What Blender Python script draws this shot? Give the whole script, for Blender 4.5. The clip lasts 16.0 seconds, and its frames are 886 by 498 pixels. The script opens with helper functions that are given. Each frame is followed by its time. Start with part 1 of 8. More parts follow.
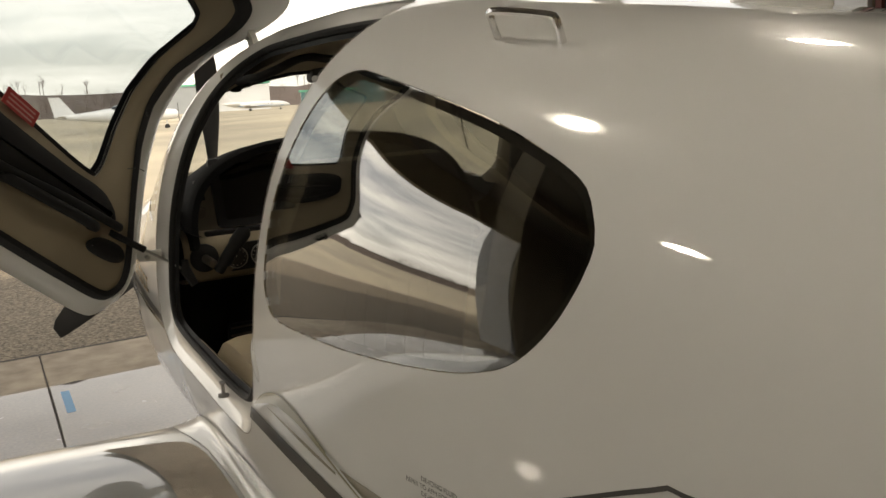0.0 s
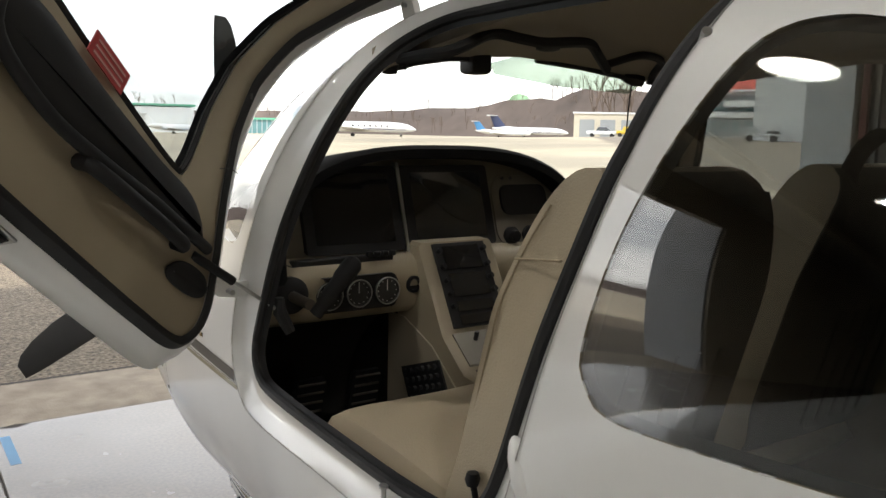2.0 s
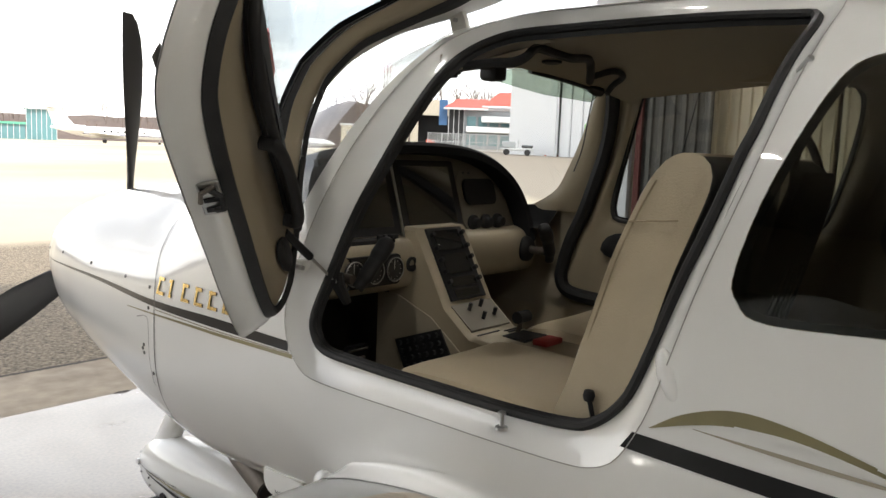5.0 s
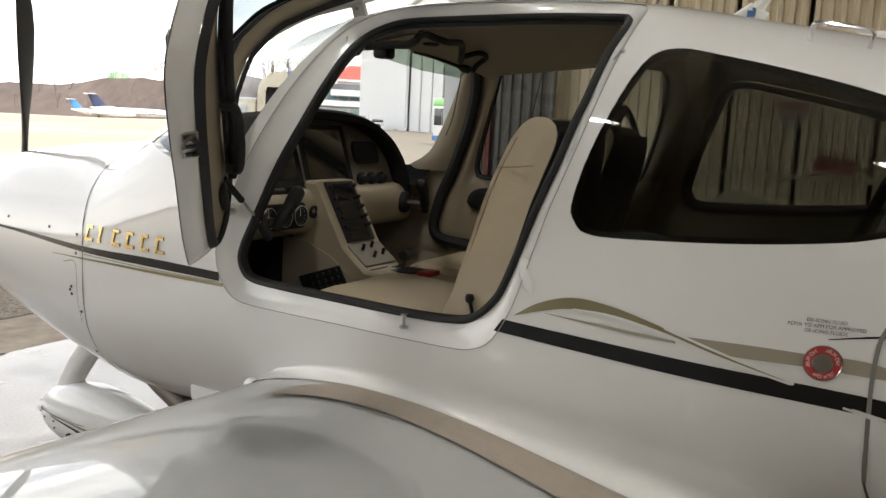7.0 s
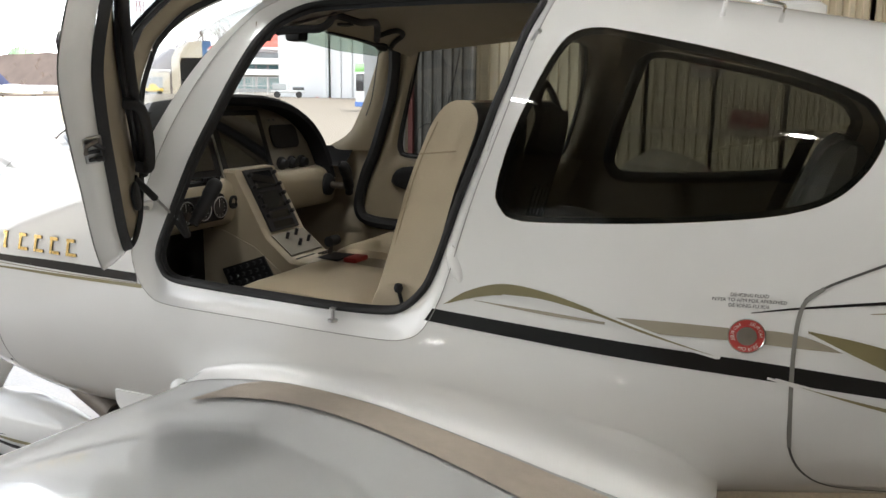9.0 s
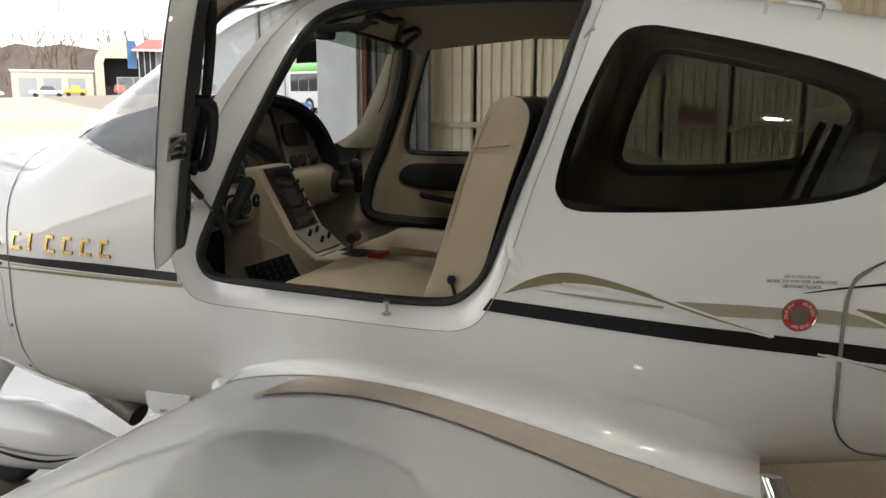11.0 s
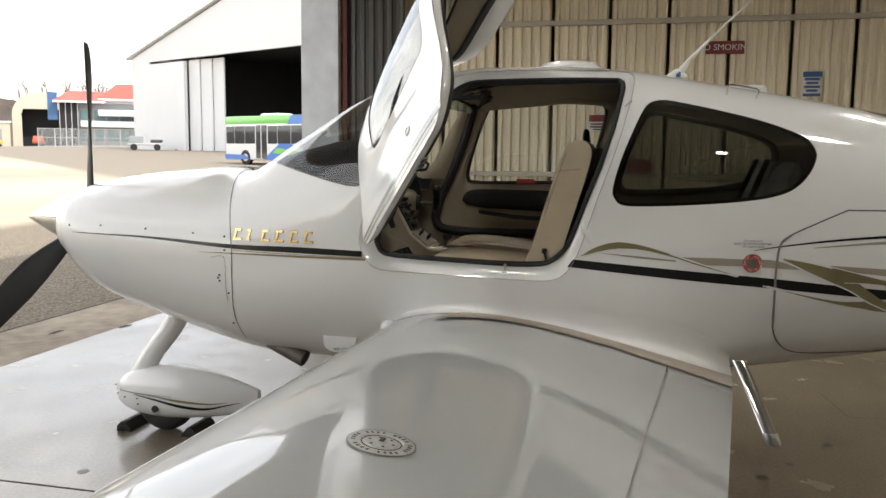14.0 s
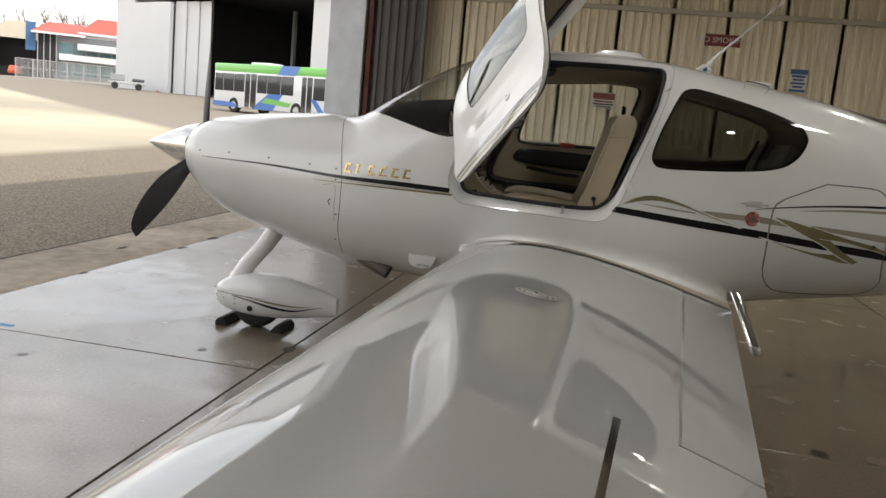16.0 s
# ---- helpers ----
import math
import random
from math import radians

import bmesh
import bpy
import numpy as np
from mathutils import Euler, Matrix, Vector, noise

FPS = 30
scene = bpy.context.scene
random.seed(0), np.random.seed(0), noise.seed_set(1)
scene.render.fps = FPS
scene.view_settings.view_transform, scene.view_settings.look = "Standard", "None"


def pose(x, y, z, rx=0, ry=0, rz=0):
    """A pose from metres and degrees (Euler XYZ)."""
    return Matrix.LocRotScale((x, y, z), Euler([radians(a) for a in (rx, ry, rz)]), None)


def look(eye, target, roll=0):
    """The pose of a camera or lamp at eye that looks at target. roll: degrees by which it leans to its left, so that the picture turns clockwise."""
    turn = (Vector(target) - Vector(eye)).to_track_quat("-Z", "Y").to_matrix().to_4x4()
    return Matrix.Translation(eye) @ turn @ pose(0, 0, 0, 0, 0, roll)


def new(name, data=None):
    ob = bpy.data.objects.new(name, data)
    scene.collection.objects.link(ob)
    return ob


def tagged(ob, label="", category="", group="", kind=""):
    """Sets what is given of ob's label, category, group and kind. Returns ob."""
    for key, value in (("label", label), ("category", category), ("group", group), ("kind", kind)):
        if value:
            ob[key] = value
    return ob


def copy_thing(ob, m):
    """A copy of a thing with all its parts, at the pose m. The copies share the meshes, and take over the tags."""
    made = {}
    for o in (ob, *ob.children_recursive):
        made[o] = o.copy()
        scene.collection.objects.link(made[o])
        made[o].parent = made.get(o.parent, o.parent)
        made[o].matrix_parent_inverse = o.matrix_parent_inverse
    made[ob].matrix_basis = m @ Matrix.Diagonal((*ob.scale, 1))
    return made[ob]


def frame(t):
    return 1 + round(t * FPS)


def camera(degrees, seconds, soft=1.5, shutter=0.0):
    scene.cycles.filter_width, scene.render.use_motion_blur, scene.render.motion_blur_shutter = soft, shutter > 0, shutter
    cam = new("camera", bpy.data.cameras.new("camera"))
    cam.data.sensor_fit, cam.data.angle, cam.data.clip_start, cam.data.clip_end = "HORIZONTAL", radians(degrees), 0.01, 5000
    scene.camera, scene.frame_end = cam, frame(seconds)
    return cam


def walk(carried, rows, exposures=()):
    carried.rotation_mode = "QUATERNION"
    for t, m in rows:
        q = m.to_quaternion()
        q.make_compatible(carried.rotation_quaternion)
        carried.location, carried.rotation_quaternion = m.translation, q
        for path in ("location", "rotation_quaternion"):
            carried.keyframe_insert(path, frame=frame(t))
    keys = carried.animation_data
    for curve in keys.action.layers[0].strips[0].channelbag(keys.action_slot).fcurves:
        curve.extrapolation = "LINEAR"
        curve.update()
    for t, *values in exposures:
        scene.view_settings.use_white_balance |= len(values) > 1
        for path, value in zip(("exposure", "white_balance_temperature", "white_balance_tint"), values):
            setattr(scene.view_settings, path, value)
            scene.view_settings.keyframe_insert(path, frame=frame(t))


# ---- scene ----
cam = camera(56.8, 16.0, soft=1.5)
PATH = [
    (0, (-1.041, -4.298, 1.733), (-0.086, -2.58, 1.359), -3.2),
    (0.5, (-1.089, -4.099, 1.68), (-0.197, -2.336, 1.366), -2.0),
    (1, (-1.114, -3.872, 1.677), (-0.23, -2.1, 1.394), -1.6),
    (1.5, (-1.168, -3.69, 1.655), (-0.183, -1.971, 1.381), 1.0),
    (2, (-1.258, -3.499, 1.656), (-0.125, -1.876, 1.374), 1.2),
    (2.5, (-1.314, -3.359, 1.655), (-0.133, -1.77, 1.368), 0.8),
    (3, (-1.356, -3.24, 1.651), (-0.158, -1.661, 1.386), -1.1),
    (5.5, (-2.043, -3.364, 1.595), (-0.418, -2.221, 1.368), 2.1),
    (6, (-2.148, -3.438, 1.606), (-0.463, -2.381, 1.395), 0.9),
    (6.5, (-2.315, -3.443, 1.589), (-0.575, -2.477, 1.394), 1.5),
    (7, (-2.395, -3.482, 1.565), (-0.65, -2.548, 1.281), 2.9),
    (7.5, (-2.361, -3.515, 1.597), (-0.596, -2.643, 1.25), 2.3),
    (8, (-2.31, -3.521, 1.611), (-0.506, -2.74, 1.244), 2.1),
    (8.5, (-2.317, -3.501, 1.62), (-0.506, -2.737, 1.251), 1.7),
    (9, (-2.352, -3.471, 1.62), (-0.544, -2.697, 1.255), 0.6),
    (9.5, (-2.387, -3.463, 1.601), (-0.572, -2.697, 1.253), 1.3),
    (12, (-2.896, -3.007, 1.615), (-0.953, -2.711, 1.246), -0.7),
    (12.5, (-3.252, -2.962, 1.532), (-1.283, -2.88, 1.193), 0.5),
    (13, (-3.543, -2.982, 1.554), (-1.584, -2.86, 1.168), 0.7),
    (13.5, (-3.758, -3.009, 1.555), (-1.805, -2.715, 1.241), 0.7),
    (14, (-3.982, -2.943, 1.558), (-2.048, -2.492, 1.322), 0.6),
    (14.5, (-4.248, -2.839, 1.494), (-2.323, -2.363, 1.232), 0.7),
    (15, (-4.405, -2.775, 1.497), (-2.467, -2.369, 1.216), 0.9),
    (15.5, (-4.661, -2.659, 1.487), (-2.706, -2.328, 1.22), 3.4),
    (16, (-5.064, -2.643, 1.507), (-3.125, -2.272, 1.191), 5.3),
]
EXPOSURES = [(0.0, 0.15, 7400, 10), (0.5, 0.49, 7100, 10), (1.0, 0.84, 6750, 10), (1.5, 0.49, 6550, 10), (3.0, 1.17, 6350, 10), (5.5, 0.75, 6500, 10), (7.0, 0.78, 6550, 10), (8.0, 1.0, 6400, 10), (9.5, 1.17, 6250, 10), (11.8, 0.67, 6500, 10), (12.0, 0.72, 6500, 10), (12.5, 1.32, 6500, 10), (13.0, 1.25, 6500, 10), (13.5, 0.9, 6500, 10), (14.0, 0.7, 6500, 10), (14.5, 0.25, 6500, 10), (15.0, 0.27, 6500, 10), (15.5, 0.37, 6500, 10), (16.0, 0.39, 6500, 10)]
walk(cam, [(t, look(eye, target, roll)) for t, eye, target, roll in PATH], EXPOSURES)

# ---------------------------------------------------------------- sky and sun
SUN_EL, SUN_AZ = 52.0, 200.0      # degrees; azimuth clockwise from +y
world = bpy.data.worlds.new("sky")
scene.world = world
world.use_nodes = True
wn = world.node_tree.nodes
wl = world.node_tree.links
sky = wn.new("ShaderNodeTexSky")
sky.sky_type = "NISHITA"
sky.sun_disc = False
sky.sun_elevation, sky.sun_rotation = radians(SUN_EL), radians(SUN_AZ)
sky.air_density, sky.dust_density, sky.ozone_density = 1.0, 2.5, 1.0
# a broken layer of thin cloud over the blue
wtc = wn.new("ShaderNodeTexCoord")
wmap = wn.new("ShaderNodeMapping")
wmap.inputs["Scale"].default_value = (1.0, 1.5, 7.0)
wcl = wn.new("ShaderNodeTexNoise")
wcl.inputs["Scale"].default_value = 1.6
wcl.inputs["Detail"].default_value = 6.0
wcl.inputs["Roughness"].default_value = 0.55
wramp = wn.new("ShaderNodeValToRGB")
wramp.color_ramp.elements[0].position, wramp.color_ramp.elements[1].position = 0.40, 0.60
wramp.color_ramp.elements[0].color, wramp.color_ramp.elements[1].color = (0.42, 0.42, 0.42, 1), (1, 1, 1, 1)
wmix = wn.new("ShaderNodeMixRGB")
# the cloud deck is brightest towards the horizon and greyer overhead
wsep, welev, wdeck = wn.new("ShaderNodeSeparateXYZ"), wn.new("ShaderNodeMapRange"), wn.new("ShaderNodeMixRGB")
welev.inputs["From Min"].default_value, welev.inputs["From Max"].default_value = 0.12, 0.75
wdeck.inputs["Color1"].default_value, wdeck.inputs["Color2"].default_value = (18.5, 18.0, 17.2, 1), (8.0, 8.2, 8.6, 1)
wl.new(wtc.outputs["Generated"], wsep.inputs[0])
wl.new(wsep.outputs["Z"], welev.inputs["Value"])
wl.new(welev.outputs[0], wdeck.inputs["Fac"])
wl.new(wdeck.outputs[0], wmix.inputs["Color2"])
wl.new(wtc.outputs["Generated"], wmap.inputs["Vector"])
wl.new(wmap.outputs["Vector"], wcl.inputs["Vector"])
wl.new(wcl.outputs["Fac"], wramp.inputs["Fac"])
wl.new(wramp.outputs["Color"], wmix.inputs["Fac"])
wl.new(sky.outputs["Color"], wmix.inputs["Color1"])
bgd = wn["Background"]
bgd.inputs["Strength"].default_value = 0.13
wl.new(wmix.outputs["Color"], bgd.inputs["Color"])

sun = new("sun", bpy.data.lights.new("sun", "SUN"))
sun.data.energy, sun.data.angle, sun.data.color = 2.6, radians(1.5), (1.0, 0.95, 0.87)
_a, _e = radians(SUN_AZ), radians(SUN_EL)
sun.matrix_world = look((0, 0, 40), Vector((0, 0, 40)) - Vector((math.sin(_a) * math.cos(_e), math.cos(_a) * math.cos(_e), math.sin(_e))))

# ---------------------------------------------------------------- materials


def material(name, color, rough=0.5, metal=0.0, coat=0.0, coat_rough=0.03, coat_ior=1.6, vary=0.0, scale=8.0, bump=0.0, bump_scale=60.0, dirt=None, spec=0.5):
    """A surface with colour that varies at two scales, and fine relief."""
    m = bpy.data.materials.new(name)
    m.use_nodes = True
    n, l = m.node_tree.nodes, m.node_tree.links
    b = n["Principled BSDF"]
    b.inputs["Base Color"].default_value = (*color, 1)
    b.inputs["Roughness"].default_value = rough
    b.inputs["Metallic"].default_value = metal
    b.inputs["Coat Weight"].default_value = coat
    b.inputs["Coat Roughness"].default_value = coat_rough
    b.inputs["Coat IOR"].default_value = coat_ior
    b.inputs["Specular IOR Level"].default_value = spec
    tc = n.new("ShaderNodeTexCoord")
    if vary or dirt:
        no = n.new("ShaderNodeTexNoise")
        no.inputs["Scale"].default_value, no.inputs["Detail"].default_value = scale, 8.0
        no2 = n.new("ShaderNodeTexNoise")
        no2.inputs["Scale"].default_value, no2.inputs["Detail"].default_value = scale * 0.13, 4.0
        l.new(tc.outputs["Object"], no.inputs["Vector"])
        l.new(tc.outputs["Object"], no2.inputs["Vector"])
        add = n.new("ShaderNodeMath")
        add.operation = "ADD"
        l.new(no.outputs["Fac"], add.inputs[0])
        l.new(no2.outputs["Fac"], add.inputs[1])
        ramp = n.new("ShaderNodeMapRange")
        ramp.inputs["From Min"].default_value, ramp.inputs["From Max"].default_value = 0.6, 1.4
        l.new(add.outputs[0], ramp.inputs["Value"])
        mix = n.new("ShaderNodeMixRGB")
        lo = dirt or tuple(c * (1 - vary) for c in color)
        hi = tuple(min(c * (1 + vary * 0.6), 0.95) for c in color)
        mix.inputs["Color1"].default_value, mix.inputs["Color2"].default_value = (*lo, 1), (*hi, 1)
        l.new(ramp.outputs[0], mix.inputs["Fac"])
        l.new(mix.outputs[0], b.inputs["Base Color"])
        rr = n.new("ShaderNodeMapRange")
        rr.inputs["To Min"].default_value, rr.inputs["To Max"].default_value = max(rough * 0.85, 0.02), min(rough * 1.2, 1)
        l.new(no.outputs["Fac"], rr.inputs["Value"])
        l.new(rr.outputs[0], b.inputs["Roughness"])
    if bump:
        nb = n.new("ShaderNodeTexNoise")
        nb.inputs["Scale"].default_value, nb.inputs["Detail"].default_value = bump_scale, 6.0
        l.new(tc.outputs["Object"], nb.inputs["Vector"])
        bp = n.new("ShaderNodeBump")
        bp.inputs["Strength"].default_value, bp.inputs["Distance"].default_value = min(bump, 1), 0.004
        l.new(nb.outputs["Fac"], bp.inputs["Height"])
        l.new(bp.outputs[0], b.inputs["Normal"])
    return m


def glass(name, tint, rough=0.0, bend=3.5):
    """Tinted acrylic: a clear tint below, a mirror on top by the angle of view."""
    m = bpy.data.materials.new(name)
    m.use_nodes = True
    n, l = m.node_tree.nodes, m.node_tree.links
    n.remove(n["Principled BSDF"])
    tr, gl, lw, mx = (n.new(k) for k in ("ShaderNodeBsdfTransparent", "ShaderNodeBsdfGlossy", "ShaderNodeLayerWeight", "ShaderNodeMixShader"))
    tr.inputs["Color"].default_value = (*tint, 1)
    gl.inputs["Roughness"].default_value = rough
    lw.inputs["Blend"].default_value = 0.5
    # gloss by the angle of view, both faces of the pane together
    pw, ma = n.new("ShaderNodeMath"), n.new("ShaderNodeMath")
    pw.operation, ma.operation = "POWER", "MULTIPLY_ADD"
    pw.inputs[1].default_value = bend
    ma.inputs[1].default_value, ma.inputs[2].default_value = 0.90, 0.07
    ma.use_clamp = True
    l.new(lw.outputs["Facing"], pw.inputs[0])
    l.new(pw.outputs[0], ma.inputs[0])
    l.new(ma.outputs[0], mx.inputs[0])
    l.new(tr.outputs[0], mx.inputs[1])
    l.new(gl.outputs[0], mx.inputs[2])
    l.new(mx.outputs[0], n["Material Output"].inputs["Surface"])
    return m


def lamp_glow(name, color, strength):
    m = bpy.data.materials.new(name)
    m.use_nodes = True
    b = m.node_tree.nodes["Principled BSDF"]
    b.inputs["Base Color"].default_value = (0.9, 0.9, 0.9, 1)
    b.inputs["Emission Color"].default_value = (*color, 1)
    b.inputs["Emission Strength"].default_value = strength
    return m


WHITE = material("aircraft_white_paint", (0.80, 0.80, 0.785), 0.3, coat=1.0, coat_rough=0.0, coat_ior=1.65, vary=0.03, scale=3.0, spec=0.15)
# The wing's white is greyed to put the hangar's shade into its colour.
WING_SHADED = material("shaded_wing_white", (0.47, 0.48, 0.475), 0.3, coat=1.0, coat_rough=0.0, coat_ior=1.95, vary=0.05, scale=5.0, spec=0.15)
BLACK_PAINT = material("black_stripe_paint", (0.009, 0.009, 0.010), 0.3, coat=0.7, coat_ior=1.4, spec=0.2, vary=0.2, scale=9.0)
GOLD = material("metallic_olive_gold_paint", (0.27, 0.235, 0.12), 0.35, metal=0.35, coat=1.0, vary=0.3, scale=6.0)
BRIGHT_GOLD = material("polished_gold_letter", (0.75, 0.56, 0.24), 0.25, metal=0.85, vary=0.1, scale=20.0)
TAUPE = material("taupe_stripe_paint", (0.36, 0.325, 0.255), 0.25, coat=1.0, vary=0.08, scale=6.0)
WALKWAY = material("tan_nonskid_walkway", (0.46, 0.40, 0.33), 0.8, vary=0.12, scale=30.0, bump=0.6, bump_scale=900.0)
PINSTRIPE = material("white_pinstripe", (0.8, 0.8, 0.78), 0.25, coat=1.0)
SEAM = material("panel_gap", (0.09, 0.088, 0.085), 0.7)
FLAP_GAP = material("grey_control_gap", (0.30, 0.295, 0.28), 0.6)
CAP_METAL = material("satin_filler_cap", (0.62, 0.62, 0.60), 0.3, metal=0.6, vary=0.12, scale=30.0)
SCREW = material("dark_screw_head", (0.10, 0.10, 0.10), 0.4, metal=0.8)
RUBBER = material("black_rubber_seal", (0.012, 0.012, 0.013), 0.65, vary=0.3, scale=30.0, bump=0.15, bump_scale=200.0)
BLACK_TRIM = material("black_moulded_trim", (0.012, 0.012, 0.013), 0.58, vary=0.25, scale=25.0, bump=0.07, bump_scale=350.0, spec=0.35)
GLARE = material("matt_black_glareshield", (0.012, 0.012, 0.013), 0.85, vary=0.2, scale=30.0, spec=0.15)
SEAM_THREAD = material("seam_thread", (0.34, 0.275, 0.18), 0.7)
LEATHER = material("tan_leather", (0.50, 0.42, 0.295), 0.42, vary=0.10, scale=9.0, bump=0.35, bump_scale=260.0)
DARK_LEATHER = material("dark_seat_back_leather", (0.05, 0.048, 0.044), 0.45, vary=0.2, scale=12.0, bump=0.3, bump_scale=220.0)
DARK_TRIM = material("dark_grey_window_trim", (0.055, 0.053, 0.05), 0.6, vary=0.15, scale=20.0, bump=0.15, bump_scale=400.0)
GREY_LEATHER = material("grey_rear_seat_leather", (0.30, 0.28, 0.25), 0.45, vary=0.12, scale=10.0, bump=0.3, bump_scale=220.0)
LINER = material("tan_headliner", (0.31, 0.268, 0.20), 0.75, vary=0.08, scale=14.0, bump=0.3, bump_scale=700.0)
PLASTIC_TAN = material("tan_moulded_plastic", (0.31, 0.262, 0.185), 0.5, vary=0.07, scale=10.0, bump=0.12, bump_scale=600.0)
PANEL_GREY = material("instrument_panel_taupe", (0.17, 0.152, 0.12), 0.55, vary=0.08, scale=20.0, bump=0.1, bump_scale=600.0)
CARPET = material("dark_carpet", (0.035, 0.033, 0.03), 0.95, vary=0.3, scale=60.0, bump=0.8, bump_scale=900.0)
SCREEN = material("dark_display_glass", (0.012, 0.012, 0.013), 0.08, coat=1.0)
DIAL = material("gauge_face", (0.03, 0.03, 0.03), 0.35, vary=0.2, scale=60.0)
MARKING = material("white_marking", (0.75, 0.75, 0.72), 0.5)
CHROME = material("polished_metal", (0.75, 0.75, 0.75), 0.12, metal=1.0, vary=0.06, scale=20.0)
STEEL = material("brushed_steel", (0.5, 0.5, 0.49), 0.32, metal=1.0, vary=0.12, scale=30.0)
DARK_STEEL = material("sooty_exhaust_steel", (0.16, 0.14, 0.12), 0.5, metal=0.7, vary=0.35, scale=30.0)
PROP_BLACK = material("matt_black_propeller", (0.022, 0.022, 0.024), 0.45, vary=0.25, scale=12.0, bump=0.1)
SPINNER_PAINT = material("polished_spinner", (0.72, 0.71, 0.68), 0.14, metal=0.7, coat=1.0)
TYRE = material("tyre_rubber", (0.02, 0.02, 0.02), 0.8, vary=0.3, scale=40.0, bump=0.4, bump_scale=150.0)
RED = material("red_placard", (0.36, 0.035, 0.035), 0.45, vary=0.1, scale=20.0)
RED_RING = material("red_filler_ring", (0.45, 0.05, 0.045), 0.35, coat=0.6)
SIGN_RED = material("sign_red_enamel", (0.22, 0.03, 0.028), 0.5, vary=0.25, scale=10.0)
SIGN_WHITE = material("sign_white_enamel", (0.66, 0.64, 0.60), 0.5, vary=0.08, scale=10.0)
SIGN_BLUE = material("sign_blue_enamel", (0.05, 0.13, 0.28), 0.5, vary=0.1, scale=10.0)
GLASS_DARK = glass("tinted_acrylic", (0.66, 0.67, 0.65), bend=1.6)
GLASS_FAR = glass("dark_tinted_acrylic", (0.58, 0.59, 0.57))
GLASS_CLEAR = glass("clear_acrylic", (0.90, 0.92, 0.92))
GLASS_DOOR = glass("lightly_tinted_acrylic", (0.72, 0.75, 0.76))
GLASS_VISOR = glass("green_visor_acrylic", (0.62, 0.68, 0.62))

# ---------------------------------------------------------------- building blocks


def finish(name, bm, mat, parent=None, label="", smooth=40.0):
    bm.normal_update()
    me = bpy.data.meshes.new(name)
    bm.to_mesh(me)
    bm.free()
    for p in me.polygons:
        p.use_smooth = True
    me.set_sharp_from_angle(angle=radians(smooth))
    for m in mat if isinstance(mat, (list, tuple)) else (mat,):
        me.materials.append(m)
    ob = new(name, me)
    if parent:
        ob.parent = parent
    if label:
        ob["label"] = label
    return ob


def part(name, bm, mat, parent, label="", smooth=40.0):
    """One mesh object under a thing or a part."""
    return finish(name, bm, mat, parent, label, smooth)


def thing(name, label, category, group="", kind=""):
    return tagged(new(name), label, category, group, kind)


def box(x0, x1, y0, y1, z0, z1, bevel=0.0, seg=2, bm=None):
    bm = bm or bmesh.new()
    vs = [bm.verts.new((x, y, z)) for x in (x0, x1) for y in (y0, y1) for z in (z0, z1)]
    fs = [bm.faces.new([vs[i] for i in f]) for f in ((0, 1, 3, 2), (4, 6, 7, 5), (0, 4, 5, 1), (2, 3, 7, 6), (0, 2, 6, 4), (1, 5, 7, 3))]
    if bevel:
        es = {e for f in fs for e in f.edges}
        bmesh.ops.bevel(bm, geom=list(es), offset=bevel, segments=seg, affect="EDGES", profile=0.5)
    return bm


def loft(rings, cap=True, closed=True, bm=None):
    """A skin over rings of equally many points."""
    bm = bm or bmesh.new()
    vs = [[bm.verts.new(p) for p in r] for r in rings]
    n = len(rings[0])
    for a, b in zip(vs, vs[1:]):
        for i in range(n if closed else n - 1):
            bm.faces.new((a[i], a[(i + 1) % n], b[(i + 1) % n], b[i]))
    if cap and closed:
        bm.faces.new(vs[0][::-1])
        bm.faces.new(vs[-1])
    bmesh.ops.recalc_face_normals(bm, faces=bm.faces)
    return bm


def tube(points, r, n=8, closed=False, bm=None, flat=1.0):
    """A round (or flattened) tube along points; r may be a list."""
    pts = [Vector(p) for p in points]
    k = len(pts)
    rs = r if isinstance(r, (list, tuple)) else [r] * k
    rings, up = [], None
    for i, p in enumerate(pts):
        t = (pts[(i + 1) % k] - pts[i - 1]) if closed else (pts[min(i + 1, k - 1)] - pts[max(i - 1, 0)])
        t.normalize()
        if up is None:
            up = t.orthogonal().normalized()
        up = (up - t * up.dot(t)).normalized()
        side = t.cross(up)
        rings.append([p + (up * math.cos(a) * flat + side * math.sin(a)) * rs[i] for a in (2 * math.pi * j / n for j in range(n))])
    bm = bm or bmesh.new()
    vs = [[bm.verts.new(q) for q in ring] for ring in rings]
    for i in range(k if closed else k - 1):
        a, b = vs[i], vs[(i + 1) % k]
        for j in range(n):
            bm.faces.new((a[j], a[(j + 1) % n], b[(j + 1) % n], b[j]))
    if not closed:
        bm.faces.new(vs[0][::-1])
        bm.faces.new(vs[-1])
    bmesh.ops.recalc_face_normals(bm, faces=bm.faces)
    return bm


def spun(profile, n=24, axis="z", at=(0, 0, 0), bm=None):
    """A turned body from (radius, height) pairs round an axis."""
    rings = []
    for r, h in profile:
        ring = []
        for j in range(n):
            a = 2 * math.pi * j / n
            c, s = r * math.cos(a), r * math.sin(a)
            q = {"z": (c, s, h), "y": (c, h, s), "x": (h, c, s)}[axis]
            ring.append(Vector(q) + Vector(at))
        rings.append(ring)
    return loft(rings, bm=bm)


